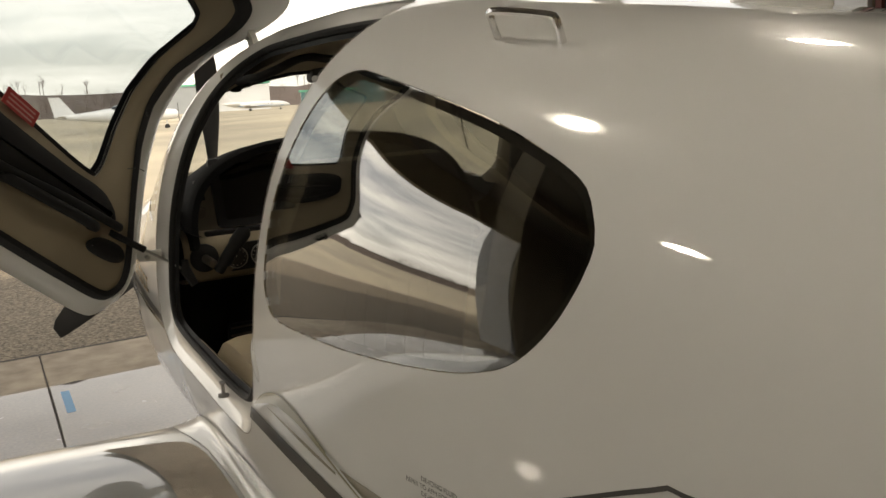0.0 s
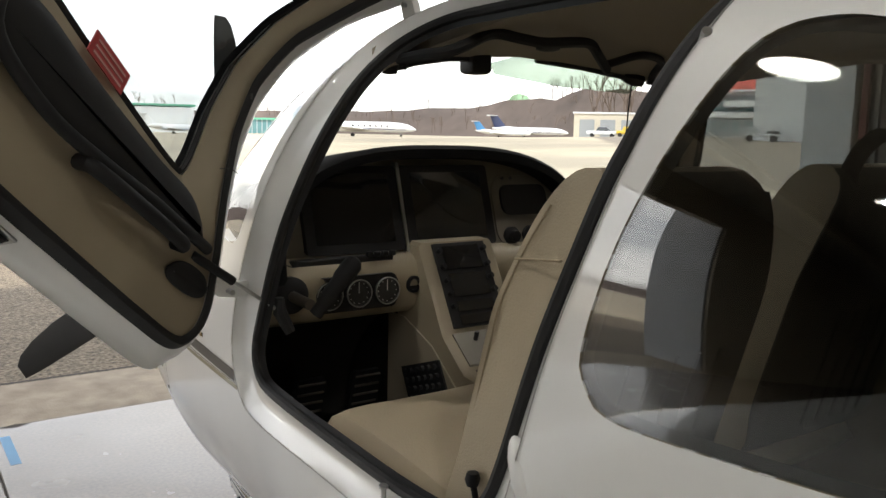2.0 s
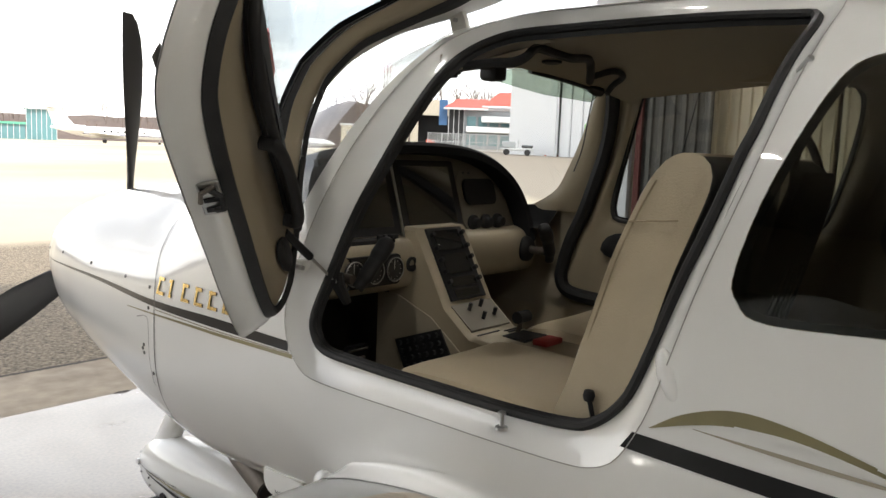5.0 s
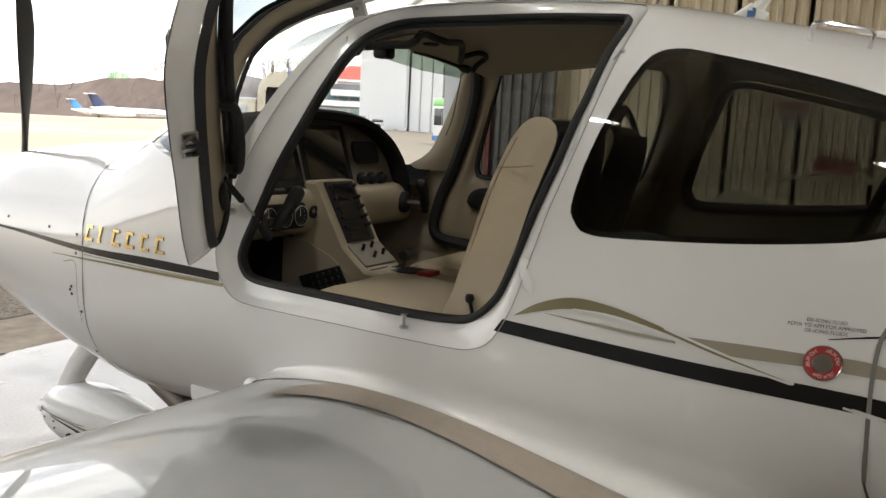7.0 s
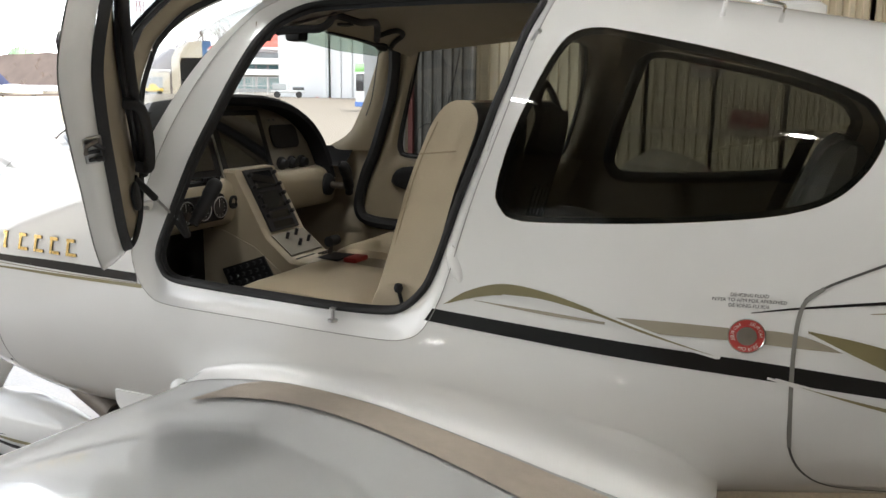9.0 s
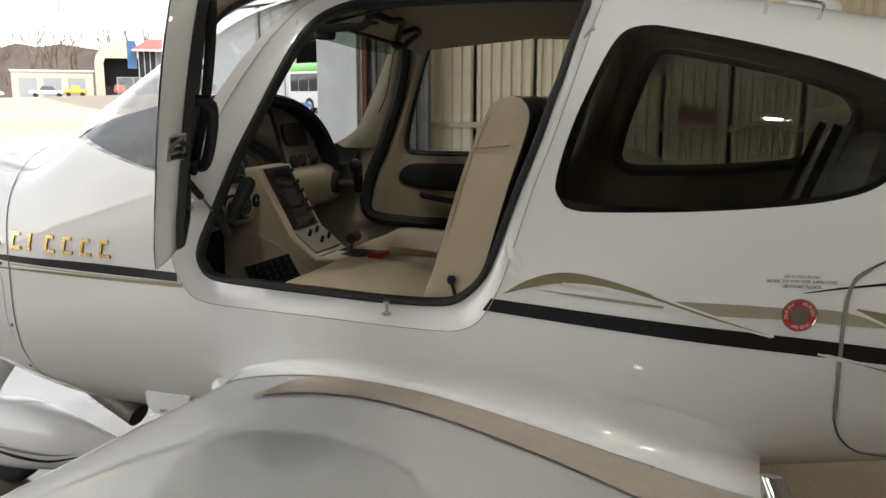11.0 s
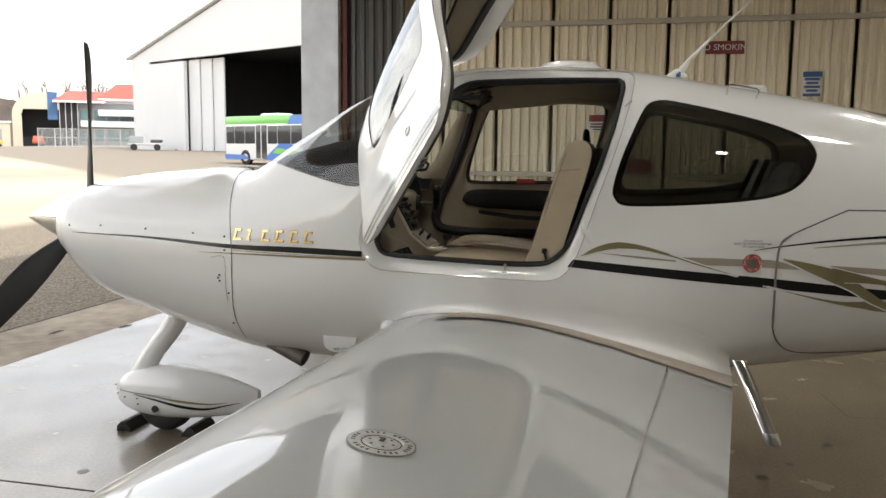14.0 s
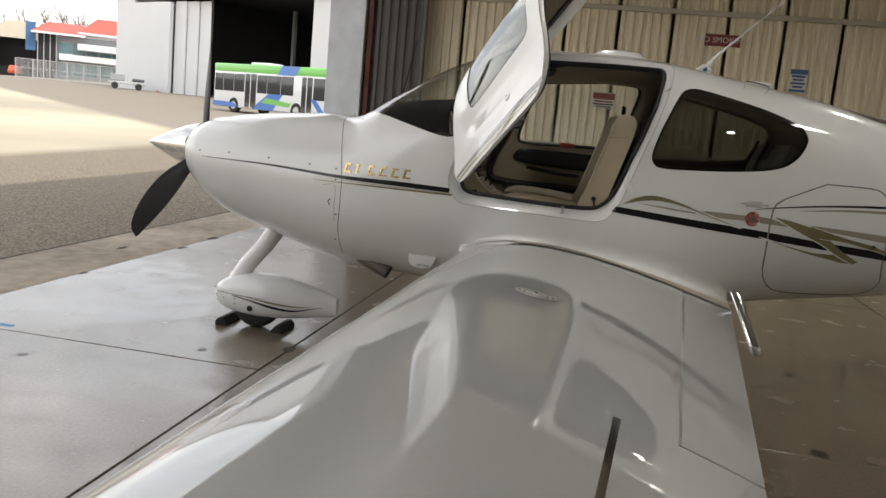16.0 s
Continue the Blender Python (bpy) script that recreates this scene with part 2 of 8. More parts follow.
def curve(points, n, closed=False):
    """n points on a smooth line through the given ones (Catmull-Rom, by length)."""
    p = [np.array(q, float) for q in points]
    k = len(p)
    out = []
    for i in range(k if closed else k - 1):
        a, b, c, d = (p[(i - 1) % k] if closed or i else 2 * p[0] - p[1]), p[i], p[(i + 1) % k], (p[(i + 2) % k] if closed or i + 2 < k else 2 * p[-1] - p[-2])
        for t in np.linspace(0, 1, 24, endpoint=False):
            out.append(0.5 * (2 * b + (c - a) * t + (2 * a - 5 * b + 4 * c - d) * t * t + (3 * b - a - 3 * c + d) * t**3))
    if closed:
        out.append(p[0])
    else:
        out.append(p[-1])
    out = np.array(out)
    s = np.r_[0, np.cumsum(np.linalg.norm(np.diff(out, axis=0), axis=1))]
    at = np.linspace(0, s[-1], n, endpoint=not closed)
    return np.stack([np.interp(at, s, out[:, j]) for j in range(out.shape[1])], 1)


def text_mesh(body, size, spacing=1.0):
    """Flat letters in the xy plane, centred, as a bmesh."""
    cu = bpy.data.curves.new("lettering", "FONT")
    cu.body, cu.size, cu.align_x, cu.align_y, cu.space_character, cu.resolution_u = body, size, "CENTER", "CENTER", spacing, 3
    ob = new("lettering", cu)
    bpy.context.view_layer.update()
    me = bpy.data.meshes.new_from_object(ob.evaluated_get(bpy.context.evaluated_depsgraph_get()))
    bm = bmesh.new()
    bm.from_mesh(me)
    bpy.data.objects.remove(ob)
    bpy.data.curves.remove(cu)
    bpy.data.meshes.remove(me)
    return bm


# ---------------------------------------------------------------- ground and hangar


def sealed_concrete():
    """Old sealed concrete: mottled, stained, with a worn uneven gloss."""
    m = material("sealed_hangar_concrete", (0.175, 0.14, 0.10), 0.35, coat=0.9, coat_rough=0.1, coat_ior=1.55, vary=0.22, scale=1.3, bump=0.08, bump_scale=35.0, spec=0.3)
    n, l = m.node_tree.nodes, m.node_tree.links
    b = n["Principled BSDF"]
    old = b.inputs["Base Color"].links[0].from_socket
    tc = n.new("ShaderNodeTexCoord")
    st, sc, fine = (n.new("ShaderNodeTexNoise") for _ in range(3))
    for q, k, det in ((st, 0.55, 9.0), (sc, 3.5, 6.0), (fine, 55.0, 4.0)):
        q.inputs["Scale"].default_value, q.inputs["Detail"].default_value = k, det
        l.new(tc.outputs["Object"], q.inputs["Vector"])
    st.inputs["Roughness"].default_value = 0.72
    r1 = n.new("ShaderNodeMapRange")
    r1.inputs["From Min"].default_value, r1.inputs["From Max"].default_value = 0.52, 0.66
    r1.inputs["To Max"].default_value = 0.6
    l.new(st.outputs["Fac"], r1.inputs["Value"])
    mx = n.new("ShaderNodeMixRGB")
    mx.inputs["Color2"].default_value = (0.105, 0.082, 0.06, 1)
    l.new(r1.outputs[0], mx.inputs["Fac"])
    l.new(old, mx.inputs["Color1"])
    r3 = n.new("ShaderNodeMapRange")
    r3.inputs["From Min"].default_value, r3.inputs["From Max"].default_value = 0.3, 0.7
    r3.inputs["To Min"].default_value, r3.inputs["To Max"].default_value = 0.82, 1.16
    l.new(fine.outputs["Fac"], r3.inputs["Value"])
    sp = n.new("ShaderNodeMixRGB")
    sp.blend_type = "MULTIPLY"
    sp.inputs["Fac"].default_value = 1.0
    l.new(mx.outputs[0], sp.inputs["Color1"])
    l.new(r3.outputs[0], sp.inputs["Color2"])
    l.new(sp.outputs[0], b.inputs["Base Color"])
    r2 = n.new("ShaderNodeMapRange")
    r2.inputs["From Min"].default_value, r2.inputs["From Max"].default_value = 0.35, 0.68
    r2.inputs["To Min"].default_value, r2.inputs["To Max"].default_value = 0.05, 0.30
    l.new(sc.outputs["Fac"], r2.inputs["Value"])
    l.new(r2.outputs[0], b.inputs["Coat Roughness"])
    r4 = n.new("ShaderNodeMapRange")
    r4.inputs["From Min"].default_value, r4.inputs["From Max"].default_value = 0.4, 0.7
    r4.inputs["To Min"].default_value, r4.inputs["To Max"].default_value = 0.95, 0.4
    l.new(st.outputs["Fac"], r4.inputs["Value"])
    l.new(r4.outputs[0], b.inputs["Coat Weight"])
    return m


FLOOR_CONC = sealed_concrete()
TAN_CONC = material("weathered_apron_concrete", (0.42, 0.355, 0.27), 0.85, vary=0.45, scale=6.0, bump=0.9, bump_scale=70.0, dirt=(0.20, 0.155, 0.11))
JOINT = material("dirty_floor_joint", (0.06, 0.05, 0.04), 0.9)
WALL_SHEET = material("cream_ribbed_steel", (0.80, 0.71, 0.53), 0.5, vary=0.07, scale=1.2, bump=0.05, bump_scale=30.0)
FRAME_STEEL = material("beige_painted_girt", (0.50, 0.45, 0.36), 0.55, vary=0.12, scale=3.0)
DOOR_DARK = material("dark_grey_door_sheet", (0.12, 0.115, 0.105), 0.6, vary=0.15, scale=2.0)
DOOR_WHITE = material("stained_white_door_sheet", (0.62, 0.64, 0.66), 0.55, vary=0.22, scale=3.0, dirt=(0.45, 0.46, 0.47))
RED_STEEL = material("red_oxide_column", (0.14, 0.035, 0.03), 0.6, vary=0.2, scale=4.0)
CEIL = material("grey_roof_sheeting", (0.36, 0.35, 0.32), 0.8, vary=0.08, scale=0.8)


def asphalt_material():
    m = material("apron_asphalt", (0.12, 0.11, 0.093), 0.9, bump=0.9, bump_scale=140.0)
    n, l = m.node_tree.nodes, m.node_tree.links
    b = n["Principled BSDF"]
    tc = n.new("ShaderNodeTexCoord")
    grain = n.new("ShaderNodeTexNoise")
    grain.inputs["Scale"].default_value, grain.inputs["Detail"].default_value = 42.0, 4.0
    big = n.new("ShaderNodeTexNoise")
    big.inputs["Scale"].default_value, big.inputs["Detail"].default_value = 0.05, 6.0
    sep = n.new("ShaderNodeSeparateXYZ")
    l.new(tc.outputs["Object"], sep.inputs[0])
    l.new(tc.outputs["Object"], grain.inputs["Vector"])
    l.new(tc.outputs["Object"], big.inputs["Vector"])
    c1 = n.new("ShaderNodeValToRGB")
    c1.color_ramp.elements[0].position, c1.color_ramp.elements[1].position = 0.3, 0.72
    c1.color_ramp.elements[0].color, c1.color_ramp.elements[1].color = (0.058, 0.045, 0.032, 1), (0.35, 0.285, 0.20, 1)
    l.new(grain.outputs["Fac"], c1.inputs["Fac"])
    c2 = n.new("ShaderNodeValToRGB")
    c2.color_ramp.elements[0].position, c2.color_ramp.elements[1].position = 0.42, 0.58
    c2.color_ramp.elements[0].color, c2.color_ramp.elements[1].color = (0.36, 0.315, 0.235, 1), (0.52, 0.445, 0.32, 1)
    l.new(big.outputs["Fac"], c2.inputs["Fac"])
    # the old asphalt beside the hangar gives way to worn pale paving farther out
    edge = n.new("ShaderNodeMapRange")
    edge.inputs["From Min"].default_value, edge.inputs["From Max"].default_value = 8.6, 9.4
    l.new(sep.outputs["Y"], edge.inputs["Value"])
    mx = n.new("ShaderNodeMixRGB")
    l.new(edge.outputs[0], mx.inputs["Fac"])
    l.new(c1.outputs["Color"], mx.inputs["Color1"])
    l.new(c2.outputs["Color"], mx.inputs["Color2"])
    # a grey taxiway strip in front of the far hangars
    def band(k, lo, hi):
        mu, sb, mr = n.new("ShaderNodeMath"), n.new("ShaderNodeMath"), n.new("ShaderNodeMapRange")
        mu.operation, sb.operation = "MULTIPLY", "SUBTRACT"
        mu.inputs[1].default_value = k
        mr.inputs["From Min"].default_value, mr.inputs["From Max"].default_value = lo, hi
        l.new(sep.outputs["Y"], mu.inputs[0])
        l.new(sep.outputs["X"], sb.inputs[0])
        l.new(mu.outputs[0], sb.inputs[1])
        l.new(sb.outputs[0], mr.inputs["Value"])
        return mr.outputs[0]
    both = n.new("ShaderNodeMath")
    both.operation = "MULTIPLY"
    l.new(band(0.9, 9.5, 10.8), both.inputs[0])
    l.new(band(0.75, 58.0, 56.0), both.inputs[1])
    mx2 = n.new("ShaderNodeMixRGB")
    mx2.inputs["Color2"].default_value = (0.24, 0.205, 0.16, 1)
    l.new(both.outputs[0], mx2.inputs["Fac"])
    l.new(mx.outputs[0], mx2.inputs["Color1"])
    l.new(mx2.outputs[0], b.inputs["Base Color"])
    return m


ASPHALT = asphalt_material()
GRASS = material("winter_grass", (0.20, 0.17, 0.08), 0.95, vary=0.3, scale=0.3)


def rise(x, y):
    """The apron climbs gently towards the far buildings."""
    return 0.02 * max(x - 9.0, 0.0) * math.exp(-max(y - 80.0, 0.0) / 60.0)


def ground_sheet():
    xs = sorted({*np.linspace(-900, -60, 8), *np.linspace(-40, 200, 61), *np.linspace(240, 1500, 8)})
    ys = sorted({*np.linspace(-900, -60, 7), *np.linspace(-40, 2.25, 6), *np.linspace(10, 260, 51), *np.linspace(300, 1600, 8)})
    bm = bmesh.new()
    vs = [[bm.verts.new((x, y, (rise(x, y) if x < 300 else rise(300, y)) - 0.012)) for x in xs] for y in ys]
    for a, b in zip(vs, vs[1:]):
        for i in range(len(xs) - 1):
            bm.faces.new((a[i], a[i + 1], b[i + 1], b[i]))
    return finish("ground", bm, ASPHALT)


tagged(ground_sheet(), "worn grey asphalt and pale paved airport apron", "ground", kind="structure")

WALL_X, LEFT_X, BACK_Y, FRONT_Y, EAVE = 7.9, -21.0, -13.5, 1.45, 5.2

# floor slabs with open joints
floor = tagged(new("floor"), "sealed pale concrete hangar floor with dark joints", "floor", kind="structure")
part("joint_bed", box(LEFT_X, WALL_X, BACK_Y, 2.25, -0.20, -0.008), JOINT, floor, "dark dirt-filled floor joints")
jx = [LEFT_X, -19.05, -14.5, -9.95, -5.4, -0.85, 3.7, WALL_X]
jy = [BACK_Y, -9.94, -5.39, -0.84, 1.42]
gap = 0.005
for a, b in zip(jx, jx[1:]):
    for c, d in zip(jy, jy[1:]):
        part("floor_slab", box(a + gap, b - gap, c + gap, d - (gap if d < 1.4 else 0.0), -0.15, 0.0, 0.004, 1), FLOOR_CONC, floor)
    part("threshold_slab", box(a + gap, b - gap, 1.422, 2.235, -0.15, -0.002, 0.006, 1), TAN_CONC, floor, "tan weathered concrete threshold strip")

# dark tar joint between the threshold and the asphalt, and saw cuts in the slab
JT = random.Random(11)
for a in np.arange(-9.0, 9.0, 0.5):
    part("tar_joint", loft([[(a + 0.5 * k / 4, 2.232 + JT.uniform(-0.006, 0.004), 0.0012), (a + 0.5 * k / 4, 2.262 + JT.uniform(-0.008, 0.012), 0.0012)] for k in range(5)], closed=False), JOINT, floor)
SCRATCH = material("rubbed_floor_line", (0.10, 0.085, 0.07), 0.6)
for (x0, y0), (x1, y1) in (((1.73, -4.18), (1.21, -4.24)), ((1.21, -4.24), (1.29, -4.74))):
    d = Vector((y0 - y1, x1 - x0, 0)).normalized() * 0.004
    part("floor_line", loft([[(x - d.x, y - d.y, 0.0012), (x + d.x, y + d.y, 0.0012)] for x, y in ((x0, y0), (x1, y1))], closed=False), SCRATCH, floor)
CHIP = material("broken_concrete_edge", (0.06, 0.05, 0.038), 0.9, vary=0.4, scale=30.0, bump=0.8, bump_scale=60.0)
for x, y, r, k in ((3.0, 1.43, 0.11, 0.35), (2.29, 1.39, 0.09, 0.4), (1.93, 1.80, 0.10, 0.4), (3.02, 1.40, 0.08, 0.5), (-0.40, -0.845, 0.07, 0.6), (0.77, 1.41, 0.06, 0.4), (-0.70, 1.40, 0.07, 0.4), (5.1, 1.42, 0.10, 0.4)):
    pts = [(x + r * math.cos(a) * JT.uniform(0.6, 1.1), y + r * k * math.sin(a) * JT.uniform(0.6, 1.1), 0.0014) for a in np.linspace(0, 2 * math.pi, 14, endpoint=False)]
    bm = bmesh.new()
    bm.faces.new([bm.verts.new(p) for p in pts])
    part("edge_chip", bm, CHIP, floor, "broken slab edge")
OIL = material("dark_oil_spot", (0.045, 0.036, 0.027), 0.35, vary=0.3, scale=20.0)
for x, y, r in ((-0.78, -3.86, 0.05), (0.10, -3.60, 0.035), (0.67, -4.01, 0.03), (0.32, -3.76, 0.022), (-1.2, 0.41, 0.03), (-0.66, -0.39, 0.03)):
    pts = [(x + r * math.cos(a) * JT.uniform(0.75, 1.1), y + r * math.sin(a) * JT.uniform(0.75, 1.1), 0.0013) for a in np.linspace(0, 2 * math.pi, 14, endpoint=False)]
    bm = bmesh.new()
    bm.faces.new([bm.verts.new(p) for p in pts])
    part("oil_spot", bm, OIL, floor, "small dark oil spot")
tape = tagged(finish("tape_strip", box(-0.792, -0.742, 0.82, 1.25, 0.0, 0.001), material("blue_painters_tape", (0.16, 0.36, 0.58), 0.6, vary=0.1, scale=20.0)),
              "strip of blue painter's tape on the concrete floor", "tape")


def ribbed_sheet(width, height, depth=0.036, period=0.13167):
    """A ribbed sheet in the yz plane, ribs towards -x."""
    n = round(width / period)
    prof = []
    for i in range(n):
        y, lap = i * period, 0.012 if i == 0 else 0.0
        prof += [(0.0 - lap, y), (0.0 - lap, y + 0.36 * period), (depth, y + 0.47 * period), (depth, y + 0.83 * period), (0.0, y + 0.94 * period)]
    prof.append((0.0, n * period))
    bm = bmesh.new()
    lo = [bm.verts.new((-d, -y, 0)) for d, y in prof]
    hi = [bm.verts.new((-d, -y, height)) for d, y in prof]
    bk = [bm.verts.new((0.012, -y, 0)) for d, y in (prof[0], prof[-1])]
    bh = [bm.verts.new((0.012, -y, height)) for d, y in (prof[0], prof[-1])]
    for i in range(len(prof) - 1):
        bm.faces.new((lo[i], lo[i + 1], hi[i + 1], hi[i]))
    bm.faces.new((bk[0], bh[0], bh[1], bk[1]))
    bm.faces.new((bk[0], lo[0], hi[0], bh[0]))
    bm.faces.new((lo[-1], bk[1], bh[1], hi[-1]))
    bmesh.ops.recalc_face_normals(bm, faces=bm.faces)
    me = bpy.data.meshes.new("wall_panel")
    bm.to_mesh(me)
    bm.free()
    return me


def sheeted_wall(name, label, mat, origin, turn, length, height, sheet=0.7900):
    wall = tagged(new(name), label, "wall", kind="structure")
    wall.matrix_world = pose(*origin, 0, 0, turn)
    me = ribbed_sheet(sheet, height)
    me.materials.append(mat)
    for i in range(int(math.ceil(length / sheet))):
        p = new("wall_panel", me)
        p.parent = wall
        p.location = (-0.002 * (i % 2), -i * sheet, 0)
    back = box(0.03, 0.09, -length - 0.5, 0.0, -0.1, height + 0.3)
    part("wall_backing", back, mat, wall)
    return wall


wall_right = sheeted_wall("wall_right", "beige vertically ribbed steel hangar wall", WALL_SHEET, (WALL_X, FRONT_Y, 0), 0, FRONT_Y - BACK_Y, EAVE)
wall_left = sheeted_wall("wall_left", "beige vertically ribbed steel hangar wall", WALL_SHEET, (LEFT_X, BACK_Y, 0), 180, FRONT_Y - BACK_Y, EAVE)
wall_back = sheeted_wall("wall_back", "beige vertically ribbed steel hangar wall", WALL_SHEET, (WALL_X, BACK_Y, 0), -90, WALL_X - LEFT_X, EAVE)
# horizontal girts and a conduit along the ribbed wall
for z in (1.25, 3.36):
    g = box(WALL_X - 0.085, WALL_X - 0.034, BACK_Y + 0.2, 0.5, z - 0.035, z + 0.035, 0.006, 1)
    part("girt", g, FRAME_STEEL, wall_right, "beige horizontal wall girt").matrix_parent_inverse = wall_right.matrix_world.inverted()
# header, jambs and roof
roof = tagged(finish("ceiling", box(LEFT_X - 0.1, WALL_X + 0.1, BACK_Y - 0.1, FRONT_Y + 0.35, EAVE + 0.02, EAVE + 0.2), CEIL), "grey steel hangar roof lining", "ceiling", kind="structure")
header = tagged(finish("wall_header", box(LEFT_X - 0.1, WALL_X + 0.1, FRONT_Y + 0.02, FRONT_Y + 0.22, 4.2, EAVE + 0.02), FRAME_STEEL), "beige steel header over the hangar opening", "wall", kind="structure")
for i, y in enumerate((-12.0, -9.0, -6.0, -3.0, 0.0)):
    bm = box(LEFT_X, WALL_X, y - 0.09, y + 0.09, EAVE - 0.36, EAVE - 0.33)
    box(LEFT_X, WALL_X, y - 0.01, y + 0.01, EAVE - 0.33, EAVE - 0.04, bm=bm)
    box(LEFT_X, WALL_X, y - 0.09, y + 0.09, EAVE - 0.04, EAVE - 0.01, bm=bm)
    tagged(finish("roof_beam", bm, FRAME_STEEL), "beige painted steel roof beam", "beam", group="hangar roof beams", kind="structure")

# parked door leaves at the open front
leaf = tagged(new("hangar_door_leaf"), "dark ribbed sliding hangar door leaf pushed to the side", "hangar door", group="sliding hangar doors", kind="structure")
leaf.matrix_world = pose(7.48, 1.17, 0.03, 0, 0, 10)
me = ribbed_sheet(0.79, 4.9)
me.materials.append(DOOR_DARK)
p = new("leaf_sheet", me)
p.parent = leaf
part("leaf_frame", box(0.013, 0.08, -0.80, 0.0, 0.0, 4.9, 0.004, 1), DOOR_DARK, leaf)
part("edge_column", box(-0.06, 0.07, 0.002, 0.07, 0.0, 4.9, 0.004, 1), RED_STEEL, leaf, "dark red steel edge column")
part("rail_post", tube([(-0.07, -0.80, 0.0), (-0.07, -0.80, 4.9)], 0.035, 8), DOOR_DARK, leaf)
part("cable", tube(curve([(-0.08, -0.1, 1.2), (-0.10, -0.45, 1.45), (-0.08, -0.7, 2.6)], 20), 0.008, 6), BLACK_TRIM, leaf, "black hanging cable")
leaf2 = tagged(new("hangar_door_leaf"), "stained white sheet-metal hangar door leaf standing open", "hangar door", group="sliding hangar doors", kind="structure")
leaf2.matrix_world = pose(7.40, 1.27, 0.03, 0, 0, 90)
part("leaf_sheet", box(0.0, 0.58, -0.03, 0.03, 0.0, 4.9, 0.006, 1), DOOR_WHITE, leaf2)
part("edge_channel", box(0.0, 0.07, 0.031, 0.055, 0.0, 4.9, 0.004, 1), DOOR_WHITE, leaf2)
for z in (1.0, 2.2, 3.4):
    part("leaf_rail", box(0.02, 0.56, -0.05, -0.031, z, z + 0.08, 0.004, 1), DOOR_WHITE, leaf2)
leaf3 = tagged(new("hangar_door_leaf"), "grey sheet-metal hangar door leaf with bolt heads, pushed open", "hangar door", group="sliding hangar doors", kind="structure")
leaf3.matrix_world = pose(-8.42, 1.52, 0.03, 0, 0, 90)
part("leaf_sheet", box(0.0, 0.75, -0.03, 0.03, 0.0, 4.9, 0.006, 1), DOOR_WHITE, leaf3)
for k in range(14):
    part("bolt_head", spun([(0.001, -0.046), (0.022, -0.044), (0.024, -0.031), (0.001, -0.031)], 10, "y", (0.12, 0, 0.3 + 0.33 * k)), STEEL, leaf3)
tagged(finish("wall_front_right", box(7.5, WALL_X + 0.1, FRONT_Y + 0.03, FRONT_Y + 0.2, 0, 4.2), FRAME_STEEL), "narrow steel wall beside the hangar opening", "wall", kind="structure")
tagged(finish("wall_front_left", box(LEFT_X, -8.45, FRONT_Y + 0.03, FRONT_Y + 0.2, 0, 4.2), FRAME_STEEL), "steel wall beside the hangar opening", "wall", kind="structure")

# high-bay lamps
LAMP = lamp_glow("lamp_glass", (1.0, 0.96, 0.89), 90.0)
LAMP_SHADE = material("aluminium_lamp_shade", (0.6, 0.6, 0.58), 0.35, metal=0.9)
lamp0 = None
for ix, x in enumerate((-5.2, -1.6, 2.4)):
    for iy, y in enumerate((-9.6, -5.6, -1.8)):
        if lamp0 is None:
            lamp0 = tagged(new("high_bay_lamp"), "round aluminium high-bay lamp hanging from the roof", "lamp", group="hangar ceiling lamps")
            part("shade", spun([(0.06, 0.30), (0.09, 0.28), (0.14, 0.20), (0.22, 0.05), (0.24, 0.0), (0.23, 0.0), (0.20, 0.05), (0.1, 0.2), (0.02, 0.24)], 24), LAMP_SHADE, lamp0)
            part("lamp_lens", spun([(0.001, 0.015), (0.15, 0.015), (0.15, 0.03), (0.001, 0.03)], 24), LAMP, lamp0, "glowing white lens")
            part("hanger_rod", tube([(0, 0, 0.29), (0, 0, 0.75)], 0.012, 6), LAMP_SHADE, lamp0)
            lamp0.matrix_world = pose(x, y, EAVE - 0.74)
        else:
            copy_thing(lamp0, pose(x, y, EAVE - 0.74))

# signs on the ribbed wall


def wall_sign(name, label, y, z, w, h, base, lines, tilt=0.0):
    """lines: (text or None for a bar, height, y offset, z offset, material)"""
    s = tagged(new(name), label, "sign")
    s.matrix_world = pose(WALL_X - 0.045, y, z, tilt)
    part("plate", box(-0.006, 0.006, -w / 2, w / 2, -h / 2, h / 2, 0.003, 1), base, s)
    for body, size, dy, dz, mat in lines:
        if isinstance(body, str):
            bm = text_mesh(body, size)
            for v in bm.verts:
                v.co = Vector((-0.008, -v.co.x + dy, v.co.y + dz))
        else:
            bm = box(-0.0085, -0.0065, dy - body / 2, dy + body / 2, dz - size / 2, dz + size / 2)
        part("lettering", bm, mat, s)
    return s


